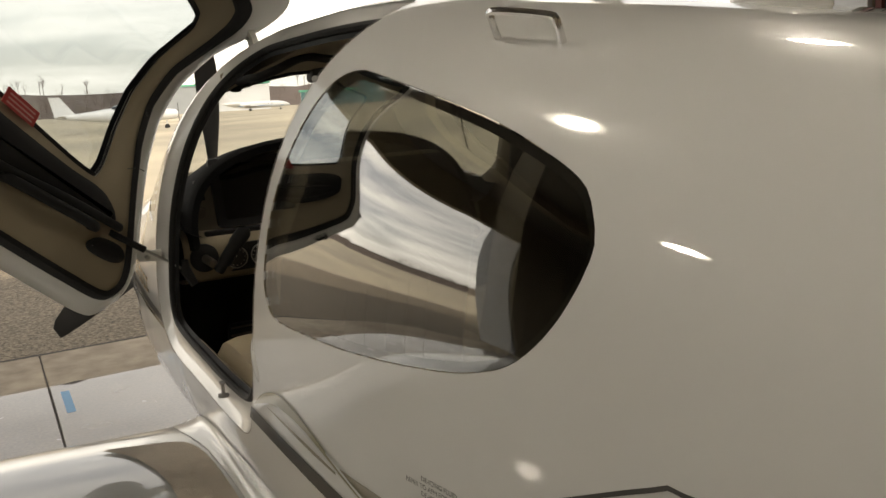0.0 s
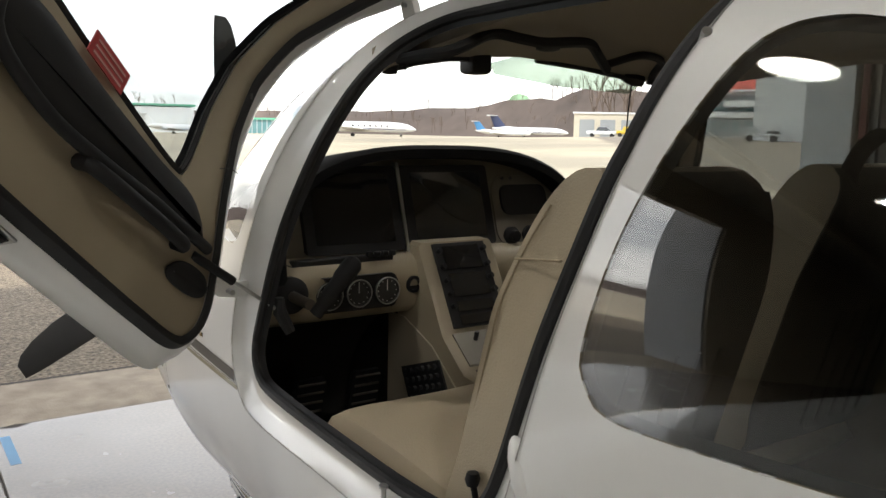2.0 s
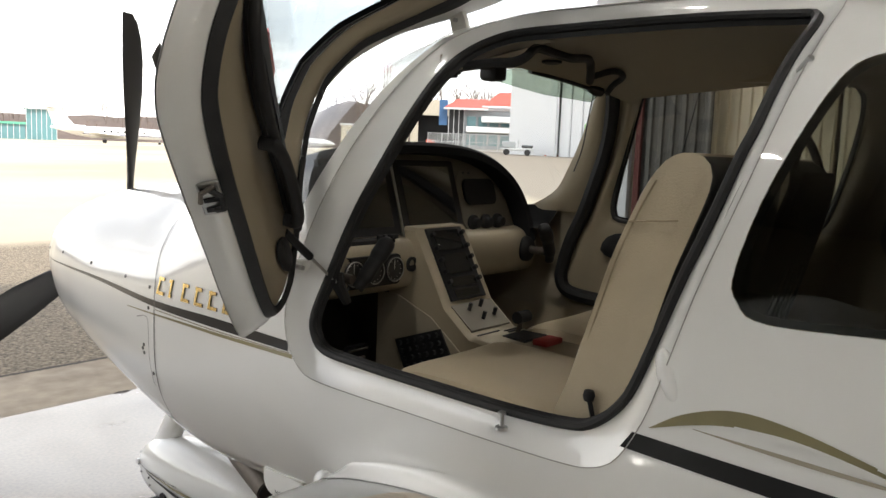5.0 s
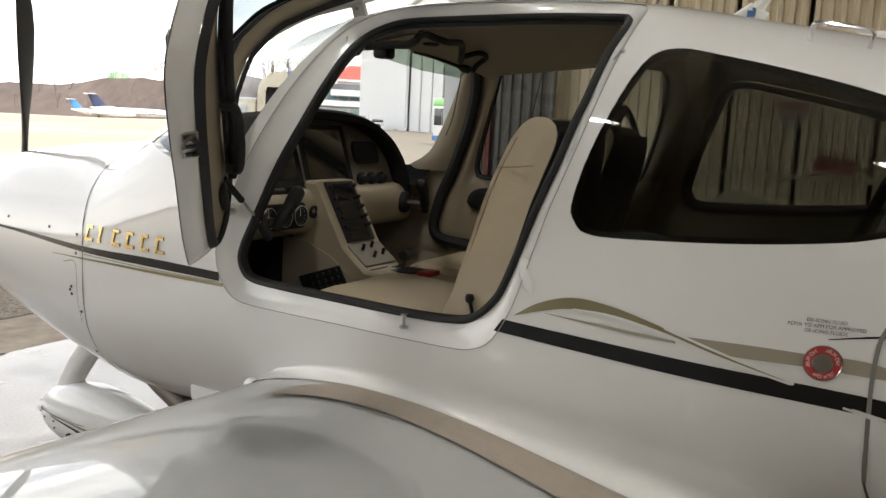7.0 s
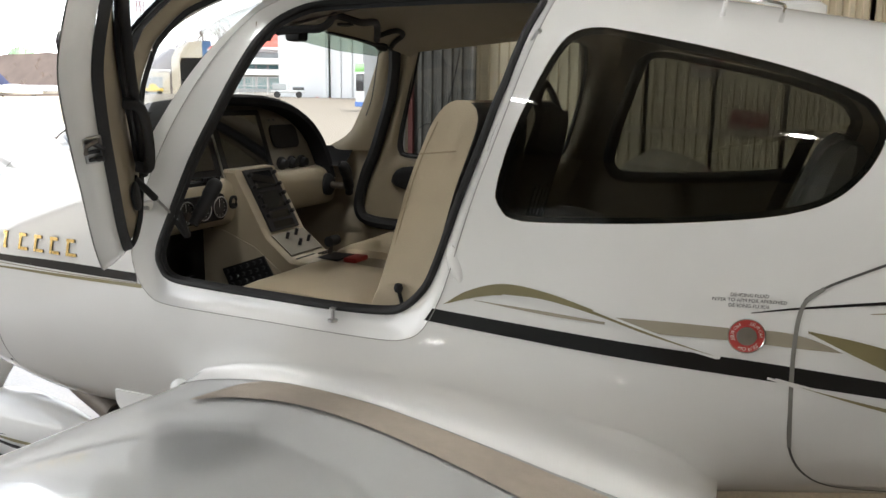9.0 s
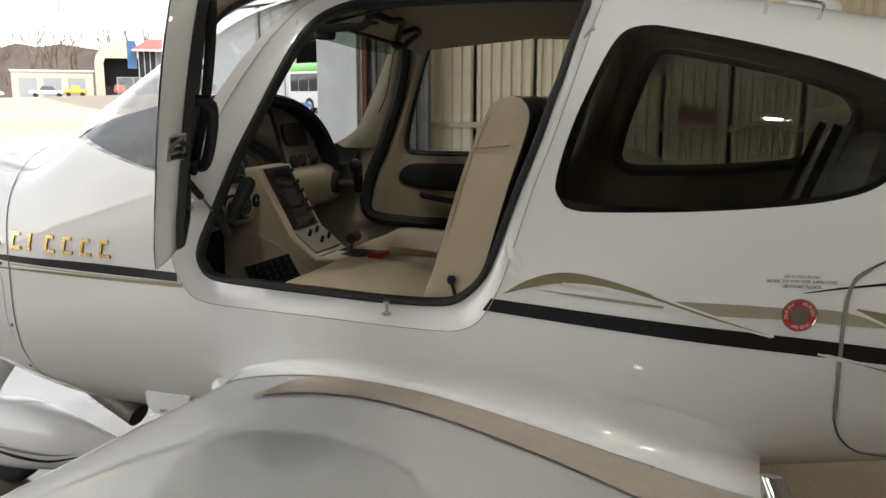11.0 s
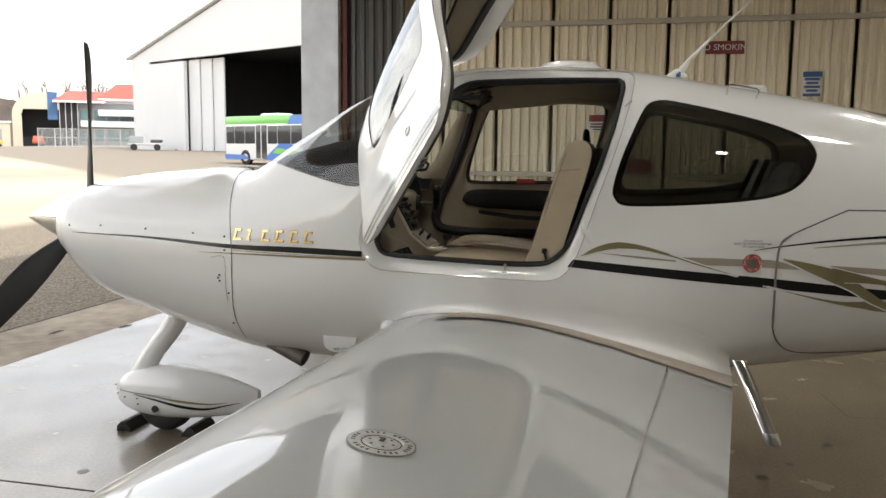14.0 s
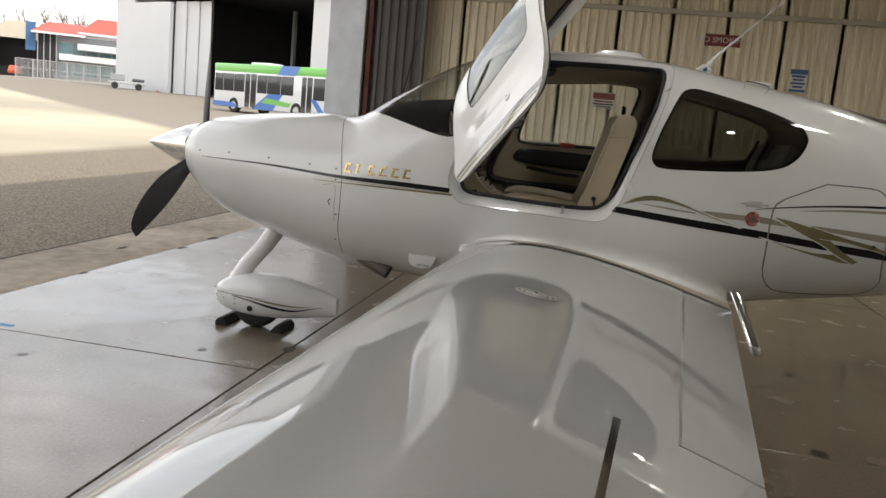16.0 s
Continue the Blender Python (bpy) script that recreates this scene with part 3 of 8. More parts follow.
wall_sign("no_smoking_sign", "red no smoking sign with white letters on the ribbed wall", -4.05, 2.99, 0.50, 0.17, SIGN_RED, [("NO SMOKING", 0.115, 0, 0, SIGN_WHITE)])
wall_sign("no_smoking_sign", "tilted two-line red no smoking sign on the ribbed wall", -2.93, 1.355, 0.42, 0.27, SIGN_RED, [("NO", 0.115, 0.0, 0.06, SIGN_WHITE), ("SMOKING", 0.105, 0, -0.062, SIGN_WHITE)], tilt=8.0)
wall_sign("danger_sign", "white danger sign with a red header on the ribbed wall", -2.44, 1.985, 0.36, 0.24, SIGN_WHITE,
          [(0.33, 0.095, 0, 0.06, SIGN_RED), ("DANGER", 0.075, 0, 0.058, SIGN_WHITE), (0.28, 0.022, 0, -0.02, SIGN_RED), (0.30, 0.022, 0, -0.06, BLACK_TRIM), (0.22, 0.018, 0, -0.095, BLACK_TRIM)])
wall_sign("blue_sign", "blue and white notice board on the ribbed wall", -5.17, 2.495, 0.24, 0.33, SIGN_WHITE,
          [(0.235, 0.07, 0, 0.128, SIGN_BLUE), (0.19, 0.035, 0, 0.065, SIGN_BLUE), (0.15, 0.03, 0, 0.015, SIGN_BLUE), (0.20, 0.03, 0, -0.035, SIGN_BLUE), (0.14, 0.03, 0, -0.085, SIGN_BLUE), (0.22, 0.035, 0, -0.14, SIGN_BLUE)])
# conduit with boxes on the wall behind the tail
cond = tagged(new("conduit_run"), "beige steel electrical conduit with junction box on the wall", "conduit")
part("junction_box", box(WALL_X - 0.15, WALL_X - 0.04, -6.63, -6.47, 2.77, 2.92, 0.008, 1), FRAME_STEEL, cond)
part("pipe", tube([(WALL_X - 0.09, -6.6, 2.84), (WALL_X - 0.09, -12.8, 2.84)], 0.014, 8), FRAME_STEEL, cond)
part("pipe", tube([(WALL_X - 0.09, -7.0, 2.80), (WALL_X - 0.09, -12.8, 2.78)], 0.014, 8), FRAME_STEEL, cond)
part("pipe", tube([(WALL_X - 0.10, -7.18, 2.78), (WALL_X - 0.10, -7.18, 0.0)], 0.018, 8), FRAME_STEEL, cond)
part("pipe", tube([(WALL_X - 0.10, -7.27, 2.82), (WALL_X - 0.10, -7.27, 0.0)], 0.014, 8), FRAME_STEEL, cond)
NAVY = material("navy_cabinet_paint", (0.012, 0.025, 0.075), 0.4, vary=0.15, scale=3.0)
cab = tagged(new("storage_cabinet"), "tall navy blue steel storage cabinet against the wall", "cabinet")
part("body", box(7.25, 7.80, -9.3, -7.74, 0.06, 2.27, 0.01, 1), NAVY, cab)
part("plinth", box(7.28, 7.78, -9.25, -7.79, 0.0, 0.058), BLACK_TRIM, cab)
for a, b in ((-8.51, -7.76), (-9.28, -8.53)):
    d = part("cabinet_door", box(7.228, 7.247, a, b, 0.09, 2.24, 0.005, 1), NAVY, cab)
    part("handle", box(7.20, 7.227, a + 0.06, a + 0.08, 1.0, 1.15, 0.004, 1), STEEL, d)

# ---------------------------------------------------------------- the aeroplane: hull form
ST = np.array([
    # y, top, bottom, half width, height of greatest width, upper power, lower power
    (0.00, 1.25, 1.06, .20, 1.17, 2.0, 2.0),
    (-.03, 1.31, 0.98, .31, 1.16, 2.1, 2.0),
    (-.10, 1.36, 0.89, .385, 1.15, 2.2, 2.0),
    (-.25, 1.40, 0.785, .46, 1.12, 2.3, 2.1),
    (-.50, 1.437, 0.70, .52, 1.09, 2.4, 2.1),
    (-.86, 1.468, 0.60, .565, 1.04, 2.55, 2.2),
    (-1.16, 1.49, 0.535, .595, 1.03, 2.8, 2.3),
    (-1.32, 1.60, 0.525, .605, 1.06, 2.75, 2.4),
    (-1.48, 1.70, 0.52, .615, 1.10, 2.75, 2.4),
    (-1.64, 1.80, 0.515, .622, 1.15, 2.7, 2.5),
    (-1.85, 1.887, 0.51, .63, 1.2, 2.8, 2.5),
    (-2.05, 1.929, 0.50, .635, 1.22, 2.9, 2.6),
    (-2.30, 1.950, 0.50, .635, 1.25, 2.95, 2.6),
    (-2.60, 1.950, 0.50, .63, 1.25, 3.0, 2.6),
    (-2.93, 1.925, 0.525, .617, 1.25, 3.0, 2.6),
    (-3.20, 1.880, 0.56, .60, 1.25, 3.0, 2.5),
    (-3.45, 1.838, 0.60, .563, 1.24, 2.95, 2.4),
    (-3.80, 1.772, 0.66, .503, 1.23, 2.8, 2.4),
    (-4.10, 1.695, 0.71, .46, 1.22, 2.65, 2.3),
    (-4.43, 1.615, 0.765, .40, 1.21, 2.5, 2.2),
    (-5.00, 1.52, 0.88, .305, 1.21, 2.3, 2.1),
    (-5.80, 1.43, 1.04, .19, 1.24, 2.1, 2.0),
    (-6.60, 1.37, 1.20, .08, 1.29, 2.0, 2.0),
])[::-1]
SY = ST[:, 0]
_h = np.diff(SY)
_d = np.diff(ST, axis=0) / _h[:, None]
_m = np.vstack([_d[:1], np.where(_d[:-1] * _d[1:] > 0, (_d[:-1] * _h[1:, None] + _d[1:] * _h[:-1, None]) / (_h[:-1] + _h[1:])[:, None], 0), _d[-1:]])


def station(y):
    y = min(max(y, SY[0]), SY[-1])
    i = int(min(max(np.searchsorted(SY, y) - 1, 0), len(SY) - 2))
    h = _h[i]
    t = (y - SY[i]) / h
    return ST[i] * (1 + 2 * t) * (1 - t) ** 2 + _m[i] * h * t * (1 - t) ** 2 + ST[i + 1] * t * t * (3 - 2 * t) + _m[i + 1] * h * t * t * (t - 1)


def half(y, z, d=0.0):
    """Half the hull's width at station y and height z; d: set in from the skin."""
    _, zt, zb, w, zw, nu, nl = station(y)
    k, n = ((z - zw) / (zt - d - zw), nu) if z >= zw else ((zw - z) / (zw - zb - d), nl)
    return (w - d) * max(1 - min(k, 1) ** n, 0) ** (1 / n)


def level(x, y, z):
    """Below 0 inside the hull, above 0 outside."""
    _, zt, zb, w, zw, nu, nl = station(y)
    k, n = ((z - zw) / (zt - zw), nu) if z >= zw else ((zw - z) / (zw - zb), nl)
    return (abs(x) / w) ** n + abs(k) ** n - 1


def hull_normal(p):
    e = 1e-4
    x, y, z = p
    return Vector(((level(x + e, y, z) - level(x - e, y, z)), (level(x, y + e, z) - level(x, y - e, z)), (level(x, y, z + e) - level(x, y, z - e)))).normalized()


def hull_ring(y, d=0.0, n=96):
    _, zt, zb, w, zw, nu, nl = station(y)
    q = []
    for a in np.linspace(0, 2 * math.pi, 721)[:-1]:
        c, s = math.cos(a), math.sin(a)
        m = nu if s >= 0 else nl
        hh = (zt - d - zw) if s >= 0 else (zw - zb - d)
        q.append((math.copysign(abs(c) ** (2 / m), c) * (w - d), zw + math.copysign(abs(s) ** (2 / m), s) * hh))
    q = np.array(q + q[:1])
    s = np.r_[0, np.cumsum(np.hypot(*np.diff(q, axis=0).T))]
    at = np.linspace(0, s[-1], n, endpoint=False)
    return [(float(np.interp(t, s, q[:, 0])), y, float(np.interp(t, s, q[:, 1]))) for t in at]


def hull_solid(y0, y1, d, step=0.03, n=96):
    return loft([hull_ring(y, d, n) for y in np.linspace(y0, y1, int(abs(y1 - y0) / step) + 2)])


def temp(bm):
    me = bpy.data.meshes.new("tool")
    bm.to_mesh(me)
    bm.free()
    return new("tool", me)


def carve(ob, jobs):
    """Cuts a mesh with tool solids: jobs of (operation, bmesh)."""
    tools = []
    for op, bm in jobs:
        t = temp(bm)
        tools.append(t)
        md = ob.modifiers.new("cut", "BOOLEAN")
        md.operation, md.object, md.solver = op, t, "EXACT"
    bpy.context.view_layer.update()
    me = bpy.data.meshes.new_from_object(ob.evaluated_get(bpy.context.evaluated_depsgraph_get()))
    ob.modifiers.clear()
    old = ob.data
    ob.data = me
    bpy.data.meshes.remove(old)
    for t in tools:
        m = t.data
        bpy.data.objects.remove(t)
        bpy.data.meshes.remove(m)
    return ob


def polish(ob, tol=2e-3):
    """Gives the outer skin the hull's own normals, so that it mirrors smoothly."""
    me = ob.data
    for p in me.polygons:
        p.use_smooth = True
    seen = {}
    out = []
    for p in me.polygons:
        for li in p.loop_indices:
            vi = me.loops[li].vertex_index
            if vi not in seen:
                co = me.vertices[vi].co
                seen[vi] = hull_normal(co) if abs(level(*co)) < 0.02 else None
            nn = seen[vi]
            out.append(nn if nn is not None and nn.dot(p.normal) > 0.75 else p.normal.copy())
    me.normals_split_custom_set(out)
    return ob


def prism(outline, x0, x1):
    """A solid from a closed side-view outline of (y, z), from x0 to x1."""
    return loft([[(x, y, z) for y, z in outline] for x in (x0, x1)])


def side(y, z, off=0.0, s=-1):
    """A point on the hull's left (s = -1) or right skin, raised by off."""
    p = Vector((s * half(y, z), y, z))
    return p + hull_normal(p) * off if off else p


def girth(y):
    """Heights and arc lengths up the hull's side at a station."""
    key = round(y, 4)
    if key not in GIRTH:
        _, zt, _, w, zw, nu, _ = station(y)
        a = np.linspace(0, math.pi / 2, 160)
        gx, gz = w * np.cos(a) ** (2 / nu), zw + (zt - zw) * np.sin(a) ** (2 / nu)
        GIRTH[key] = gz, zw + np.r_[0, np.cumsum(np.hypot(np.diff(gx), np.diff(gz)))]
    return GIRTH[key]


GIRTH = {}


def up_side(y, z):
    gz, gv = girth(y)
    return z if z < gz[0] else float(np.interp(z, gz, gv))


def height(y, v):
    gz, gv = girth(y)
    return v if v < gv[0] else float(np.interp(v, gv, gz))


def shift(outline, d):
    """The outline grown (d > 0) or shrunk by d, along the skin."""
    o = np.array([(y, up_side(y, z)) for y, z in outline])
    t = np.roll(o, -1, 0) - np.roll(o, 1, 0)
    t /= np.linalg.norm(t, axis=1)[:, None]
    nrm = np.stack([t[:, 1], -t[:, 0]], 1)
    area = np.sum(o[:, 0] * np.roll(o[:, 1], -1) - np.roll(o[:, 0], -1) * o[:, 1])
    return np.array([(y, height(y, v)) for y, v in o + nrm * (d if area > 0 else -d)])


# side-view outlines (y, z)
SEAL = shift(curve([(-1.850, 1.20), (-1.853, 1.142), (-1.897, 1.104), (-2.03, 1.094), (-2.22, 1.086), (-2.42, 1.080), (-2.555, 1.083), (-2.615, 1.098), (-2.672, 1.148), (-2.708, 1.215), (-2.768, 1.385),
                    (-2.814, 1.512), (-2.845, 1.62), (-2.861, 1.675), (-2.884, 1.80), (-2.892, 1.868), (-2.872, 1.900), (-2.81, 1.903), (-2.745, 1.904), (-2.569, 1.903), (-2.364, 1.900), (-2.255, 1.896), (-2.20, 1.884),
                    (-2.149, 1.850), (-2.117, 1.793), (-2.086, 1.700), (-2.04, 1.585), (-1.975, 1.458), (-1.905, 1.312)], 170, True), -0.010)
JAMB = curve([(-1.792, 1.22), (-1.793, 1.14), (-1.835, 1.070), (-1.89, 1.048), (-2.04, 1.042), (-2.21, 1.038), (-2.41, 1.032), (-2.57, 1.030), (-2.63, 1.038), (-2.675, 1.065), (-2.715, 1.13), (-2.743, 1.20), (-2.80, 1.385),
              (-2.845, 1.515), (-2.878, 1.625), (-2.908, 1.75), (-2.924, 1.845), (-2.918, 1.888), (-2.885, 1.907), (-2.80, 1.914), (-2.57, 1.918), (-2.36, 1.916), (-2.25, 1.911), (-2.175, 1.895), (-2.112, 1.855),
              (-2.072, 1.79), (-2.022, 1.70), (-1.958, 1.585), (-1.902, 1.48), (-1.835, 1.335)], 170, True)
REAR_WIN = curve([(-2.855, 1.415), (-2.866, 1.375), (-2.893, 1.352), (-2.97, 1.348), (-3.19, 1.359), (-3.37, 1.376), (-3.473, 1.394), (-3.548, 1.424), (-3.605, 1.482), (-3.634, 1.552), (-3.622, 1.595),
                  (-3.582, 1.635), (-3.45, 1.686), (-3.28, 1.731), (-3.10, 1.769), (-3.043, 1.777), (-2.997, 1.769), (-2.966, 1.738), (-2.928, 1.652), (-2.883, 1.53)], 120, True)
DOOR_WIN = curve([(-2.008, 1.45), (-2.012, 1.405), (-2.045, 1.385), (-2.25, 1.384), (-2.60, 1.395), (-2.665, 1.41), (-2.70, 1.46), (-2.76, 1.66), (-2.785, 1.77), (-2.775, 1.812), (-2.735, 1.828),
                  (-2.46, 1.840), (-2.23, 1.836), (-2.175, 1.822), (-2.14, 1.795), (-2.09, 1.70), (-2.04, 1.57)], 110, True)
SHIELD = [(-1.13, 1.60), (-1.13, 1.512), *[tuple(q) for q in curve([(-1.19, 1.508), (-1.34, 1.494), (-1.53, 1.450), (-1.68, 1.414), (-1.765, 1.404), (-1.808, 1.425), (-1.838, 1.475), (-1.890, 1.56),
          (-1.982, 1.71), (-2.040, 1.80), (-2.062, 1.84), (-2.066, 1.872), (-2.070, 1.902), (-2.074, 1.925)], 40)], (-2.075, 2.1)]

plane = thing("airplane", "white single-engine propeller aeroplane with open cabin door", "airplane")

# skin
skin = part("fuselage", hull_solid(-0.001, -6.6, 0.0), WHITE, plane, "glossy white composite fuselage shell")
carve(skin, [("DIFFERENCE", hull_solid(-1.25, -3.95, 0.022, 0.05, 64)),
             ("DIFFERENCE", prism(JAMB, -1.0, -0.27)),
             ("DIFFERENCE", prism(shift(DOOR_WIN, 0.004), 0.05, 1.0)),
             ("DIFFERENCE", prism(shift(REAR_WIN, 0.0), -1.0, -0.05)), ("DIFFERENCE", prism(shift(REAR_WIN, 0.0), 0.05, 1.0)),
             ("DIFFERENCE", prism(SHIELD, -1.0, 1.0))])
skin.data.materials.clear()
skin.data.materials.append(WHITE)
skin.data.materials.append(LINER)
for poly in skin.data.polygons:
    poly.material_index = 1 if -3.97 < poly.center.y < -1.24 and level(*poly.center) < -0.045 else 0
polish(skin)


def patch(outline, d0, d1, s=-1, rings=14):
    """A thin curved sheet on the hull inside a side-view outline, between depths d0 and d1."""
    o = np.array(outline)
    c = o.mean(0)
    bm = bmesh.new()
    sheets = []
    for d in (d0, d1):
        rows = [[bm.verts.new(side(*(c + (p - c) * (1 - k / rings)), -d, s)) for p in o] for k in range(rings)]
        mid = bm.verts.new(side(*c, -d, s))
        for a, b in zip(rows, rows[1:]):
            for i in range(len(o)):
                bm.faces.new((a[i], a[(i + 1) % len(o)], b[(i + 1) % len(o)], b[i]))
        for i in range(len(o)):
            bm.faces.new((rows[-1][i], rows[-1][(i + 1) % len(o)], mid))
        sheets.append(rows[0])
    for i in range(len(o)):
        bm.faces.new((sheets[0][i], sheets[0][(i + 1) % len(o)], sheets[1][(i + 1) % len(o)], sheets[1][i]))
    bmesh.ops.recalc_face_normals(bm, faces=bm.faces)
    return bm


def pane(name, outline, s, mat, label, d0=0.002, d1=0.007, parent=None, shade=False):
    ob = part(name, patch(outline, d0, d1, s), mat, parent or plane, label)
    ob.visible_shadow = shade
    return ob


def shield_sheet(d):
    """Rows across the hull from the cowl to the roof, above the windshield's lower edge."""
    edge = np.array(SHIELD[2:-1])
    ys, zs = -edge[:, 0], edge[:, 1]
    rows = []
    for y in np.linspace(-1.165, -2.072, 50):
        zl = float(np.interp(-y, np.maximum.accumulate(ys), zs)) - 0.004
        ring = np.array(hull_ring(y, d, 480))
        keep = ring[(ring[:, 2] >= min(zl, ring[:, 2].max() - 0.004))]
        keep = keep[np.argsort(np.arctan2(keep[:, 2] - 1.0, keep[:, 0]))]
        s = np.r_[0, np.cumsum(np.linalg.norm(np.diff(keep, axis=0), axis=1))]
        at = np.linspace(0, s[-1], 49)
        rows.append([tuple(float(np.interp(t, s, keep[:, k])) for k in range(3)) for t in at])
    return rows


ws = part("windshield", loft(shield_sheet(0.002), closed=False), GLASS_CLEAR, plane, "curved clear acrylic windshield")
ws.visible_shadow = False
pane("rear_window", shift(REAR_WIN, -0.001), -1, GLASS_DARK, "dark tinted rear side window", shade=True)
pane("rear_window", shift(REAR_WIN, -0.001), 1, GLASS_FAR, "dark tinted rear side window", shade=True)
pane("door_window", DOOR_WIN, 1, GLASS_CLEAR, "clear window of the closed far door")


def facing(outer, inner_loop):
    """The points of the inner loop that lie on rays from its middle to the outer loop's points."""
    c = inner_loop.mean(0)
    a, b = inner_loop, np.roll(inner_loop, -1, 0)
    out = []
    for p in outer:
        d = p - c
        best = c
        for q, r in zip(a, b):
            e = r - q
            den = d[0] * e[1] - d[1] * e[0]
            if abs(den) > 1e-12:
                t = ((q[0] - c[0]) * e[1] - (q[1] - c[1]) * e[0]) / den
                u = ((q[0] - c[0]) * d[1] - (q[1] - c[1]) * d[0]) / den
                if t > 0 and -1e-9 <= u <= 1 + 1e-9:
                    best = c + d * t
        out.append(best)
    return np.array(out)


def ring_strip(name, outer, inner, d_out, d_in, mat, s=-1, label="", mids=4, sag=0.0, parent=None):
    """A band between two side-view outlines, at given depths below the skin."""
    bm = bmesh.new()
    n = len(outer)
    rows = []
    for k in range(mids + 1):
        t = k / mids
        row = []
        for (y0, z0), (y1, z1) in zip(outer, inner):
            y, v0, v1 = y0 + (y1 - y0) * t, up_side(y0, z0), up_side(y1, z1)
            z = height(y, v0 + (v1 - v0) * t)
            d = d_out + (d_in - d_out) * (t ** 0.7) + sag * math.sin(math.pi * t)
            row.append(bm.verts.new(side(y, z, -d, s)))
        rows.append(row)
    for a, b in zip(rows, rows[1:]):
        for i in range(n):
            bm.faces.new((a[i], a[(i + 1) % n], b[(i + 1) % n], b[i]))
    bmesh.ops.recalc_face_normals(bm, faces=bm.faces)
    return part(name, bm, mat, parent or plane, label)


# door jamb of the open side, with its rubber seal
jamb = ring_strip("door_jamb", JAMB, shift(SEAL, 0.006), 0.001, 0.032, WHITE, label="glossy white recessed door jamb", sag=0.004)
part("door_seal", tube([side(y, z, -0.030) for y, z in SEAL], 0.0095, 8, True), RUBBER, plane, "thick black rubber door seal")
ring_strip("inner_frame", shift(SEAL, -0.003), shift(SEAL, -0.010), 0.035, 0.048, BLACK_TRIM, mids=2)
# black edges inside the rear windows and round the far door window
for s in (-1, 1):
    ring_strip("window_seal", REAR_WIN, shift(REAR_WIN, -0.013), 0.0075, 0.010, BLACK_TRIM, s, "black edge band of the rear window", mids=2)
ring_strip("window_seal", shift(DOOR_WIN, 0.004), shift(DOOR_WIN, -0.014), 0.0075, 0.010, BLACK_TRIM, 1, "black edge band of the door window", mids=2)

# ---------------------------------------------------------------- decals, seams and small parts on the skin


def strip(top, bottom, off=0.0012, n=40, m=3, s=-1):
    """A painted band on the skin between two side-view lines."""
    a, b = curve(top, n), curve(bottom, n)
    bm = bmesh.new()
    rows = [[bm.verts.new(side(*(p + (q - p) * k / m), off, s)) for k in range(m + 1)] for p, q in zip(a, b)]
    for r0, r1 in zip(rows, rows[1:]):
        for k in range(m):
            bm.faces.new((r0[k], r0[k + 1], r1[k + 1], r1[k]))
    bm.normal_update()
    for f in list(bm.faces):
        if f.normal.x * s < 0:
            f.normal_flip()
    return bm


def line(points, width=0.003, off=0.0018, n=60, closed=False, s=-1):
    """A thin painted or cut line on the skin."""
    c = curve(points, n, closed)
    t = np.gradient(c, axis=0) if not closed else np.roll(c, -1, 0) - np.roll(c, 1, 0)
    t /= np.linalg.norm(t, axis=1)[:, None]
    nr = np.stack([-t[:, 1], t[:, 0]], 1) * width / 2
    bm = bmesh.new()
    rows = [[bm.verts.new(side(*(p + k * q), off, s)) for k in (-1, 1)] for p, q in zip(c, nr)]
    for r0, r1 in list(zip(rows, rows[1:])) + ([(rows[-1], rows[0])] if closed else []):
        bm.faces.new((r0[0], r0[1], r1[1], r1[0]))
    bm.normal_update()
    for f in list(bm.faces):
        if f.normal.x * s < 0:
            f.normal_flip()
    return bm


# stripes behind the door
part("black_stripe", strip([(-2.706, 1.126), (-3.067, 1.100), (-3.442, 1.074), (-3.835, 1.038), (-4.402, 1.003), (-4.9, 0.985)],
                           [(-2.684, 1.094), (-3.068, 1.062), (-3.445, 1.033), (-3.841, 0.999), (-4.420, 0.953), (-4.9, 0.93)], n=70), BLACK_PAINT, plane, "broad black side stripe")
part("taupe_stripe", strip([(-2.811, 1.157), (-2.973, 1.147), (-3.113, 1.136)], [(-2.811, 1.156), (-2.973, 1.139), (-3.113, 1.130)], 0.0013), TAUPE, plane)
part("taupe_stripe", strip([(-3.131, 1.149), (-3.257, 1.149), (-3.372, 1.146), (-3.493, 1.143), (-3.598, 1.110)], [(-3.175, 1.121), (-3.258, 1.119), (-3.374, 1.118), (-3.496, 1.112), (-3.598, 1.108)], 0.0013), TAUPE, plane)
part("taupe_stripe", strip([(-3.697, 1.127), (-4.028, 1.111), (-4.380, 1.088), (-4.9, 1.05)], [(-3.807, 1.100), (-4.033, 1.077), (-4.392, 1.038), (-4.9, 0.995)], 0.0013), TAUPE, plane)
part("thin_stripe", strip([(-3.411, 1.183), (-3.510, 1.202), (-3.718, 1.231), (-3.933, 1.252), (-4.155, 1.266)], [(-3.411, 1.181), (-3.510, 1.197), (-3.719, 1.223), (-3.934, 1.241), (-4.156, 1.253)]), BLACK_PAINT, plane)
part("thin_stripe", strip([(-3.636, 1.197), (-3.895, 1.226), (-4.153, 1.238)], [(-3.636, 1.195), (-3.896, 1.215), (-4.149, 1.222)]), TAUPE, plane)
G1T = [(-2.736, 1.141), (-2.797, 1.179), (-2.878, 1.202), (-2.971, 1.193), (-3.087, 1.162), (-3.211, 1.123), (-3.347, 1.083)]
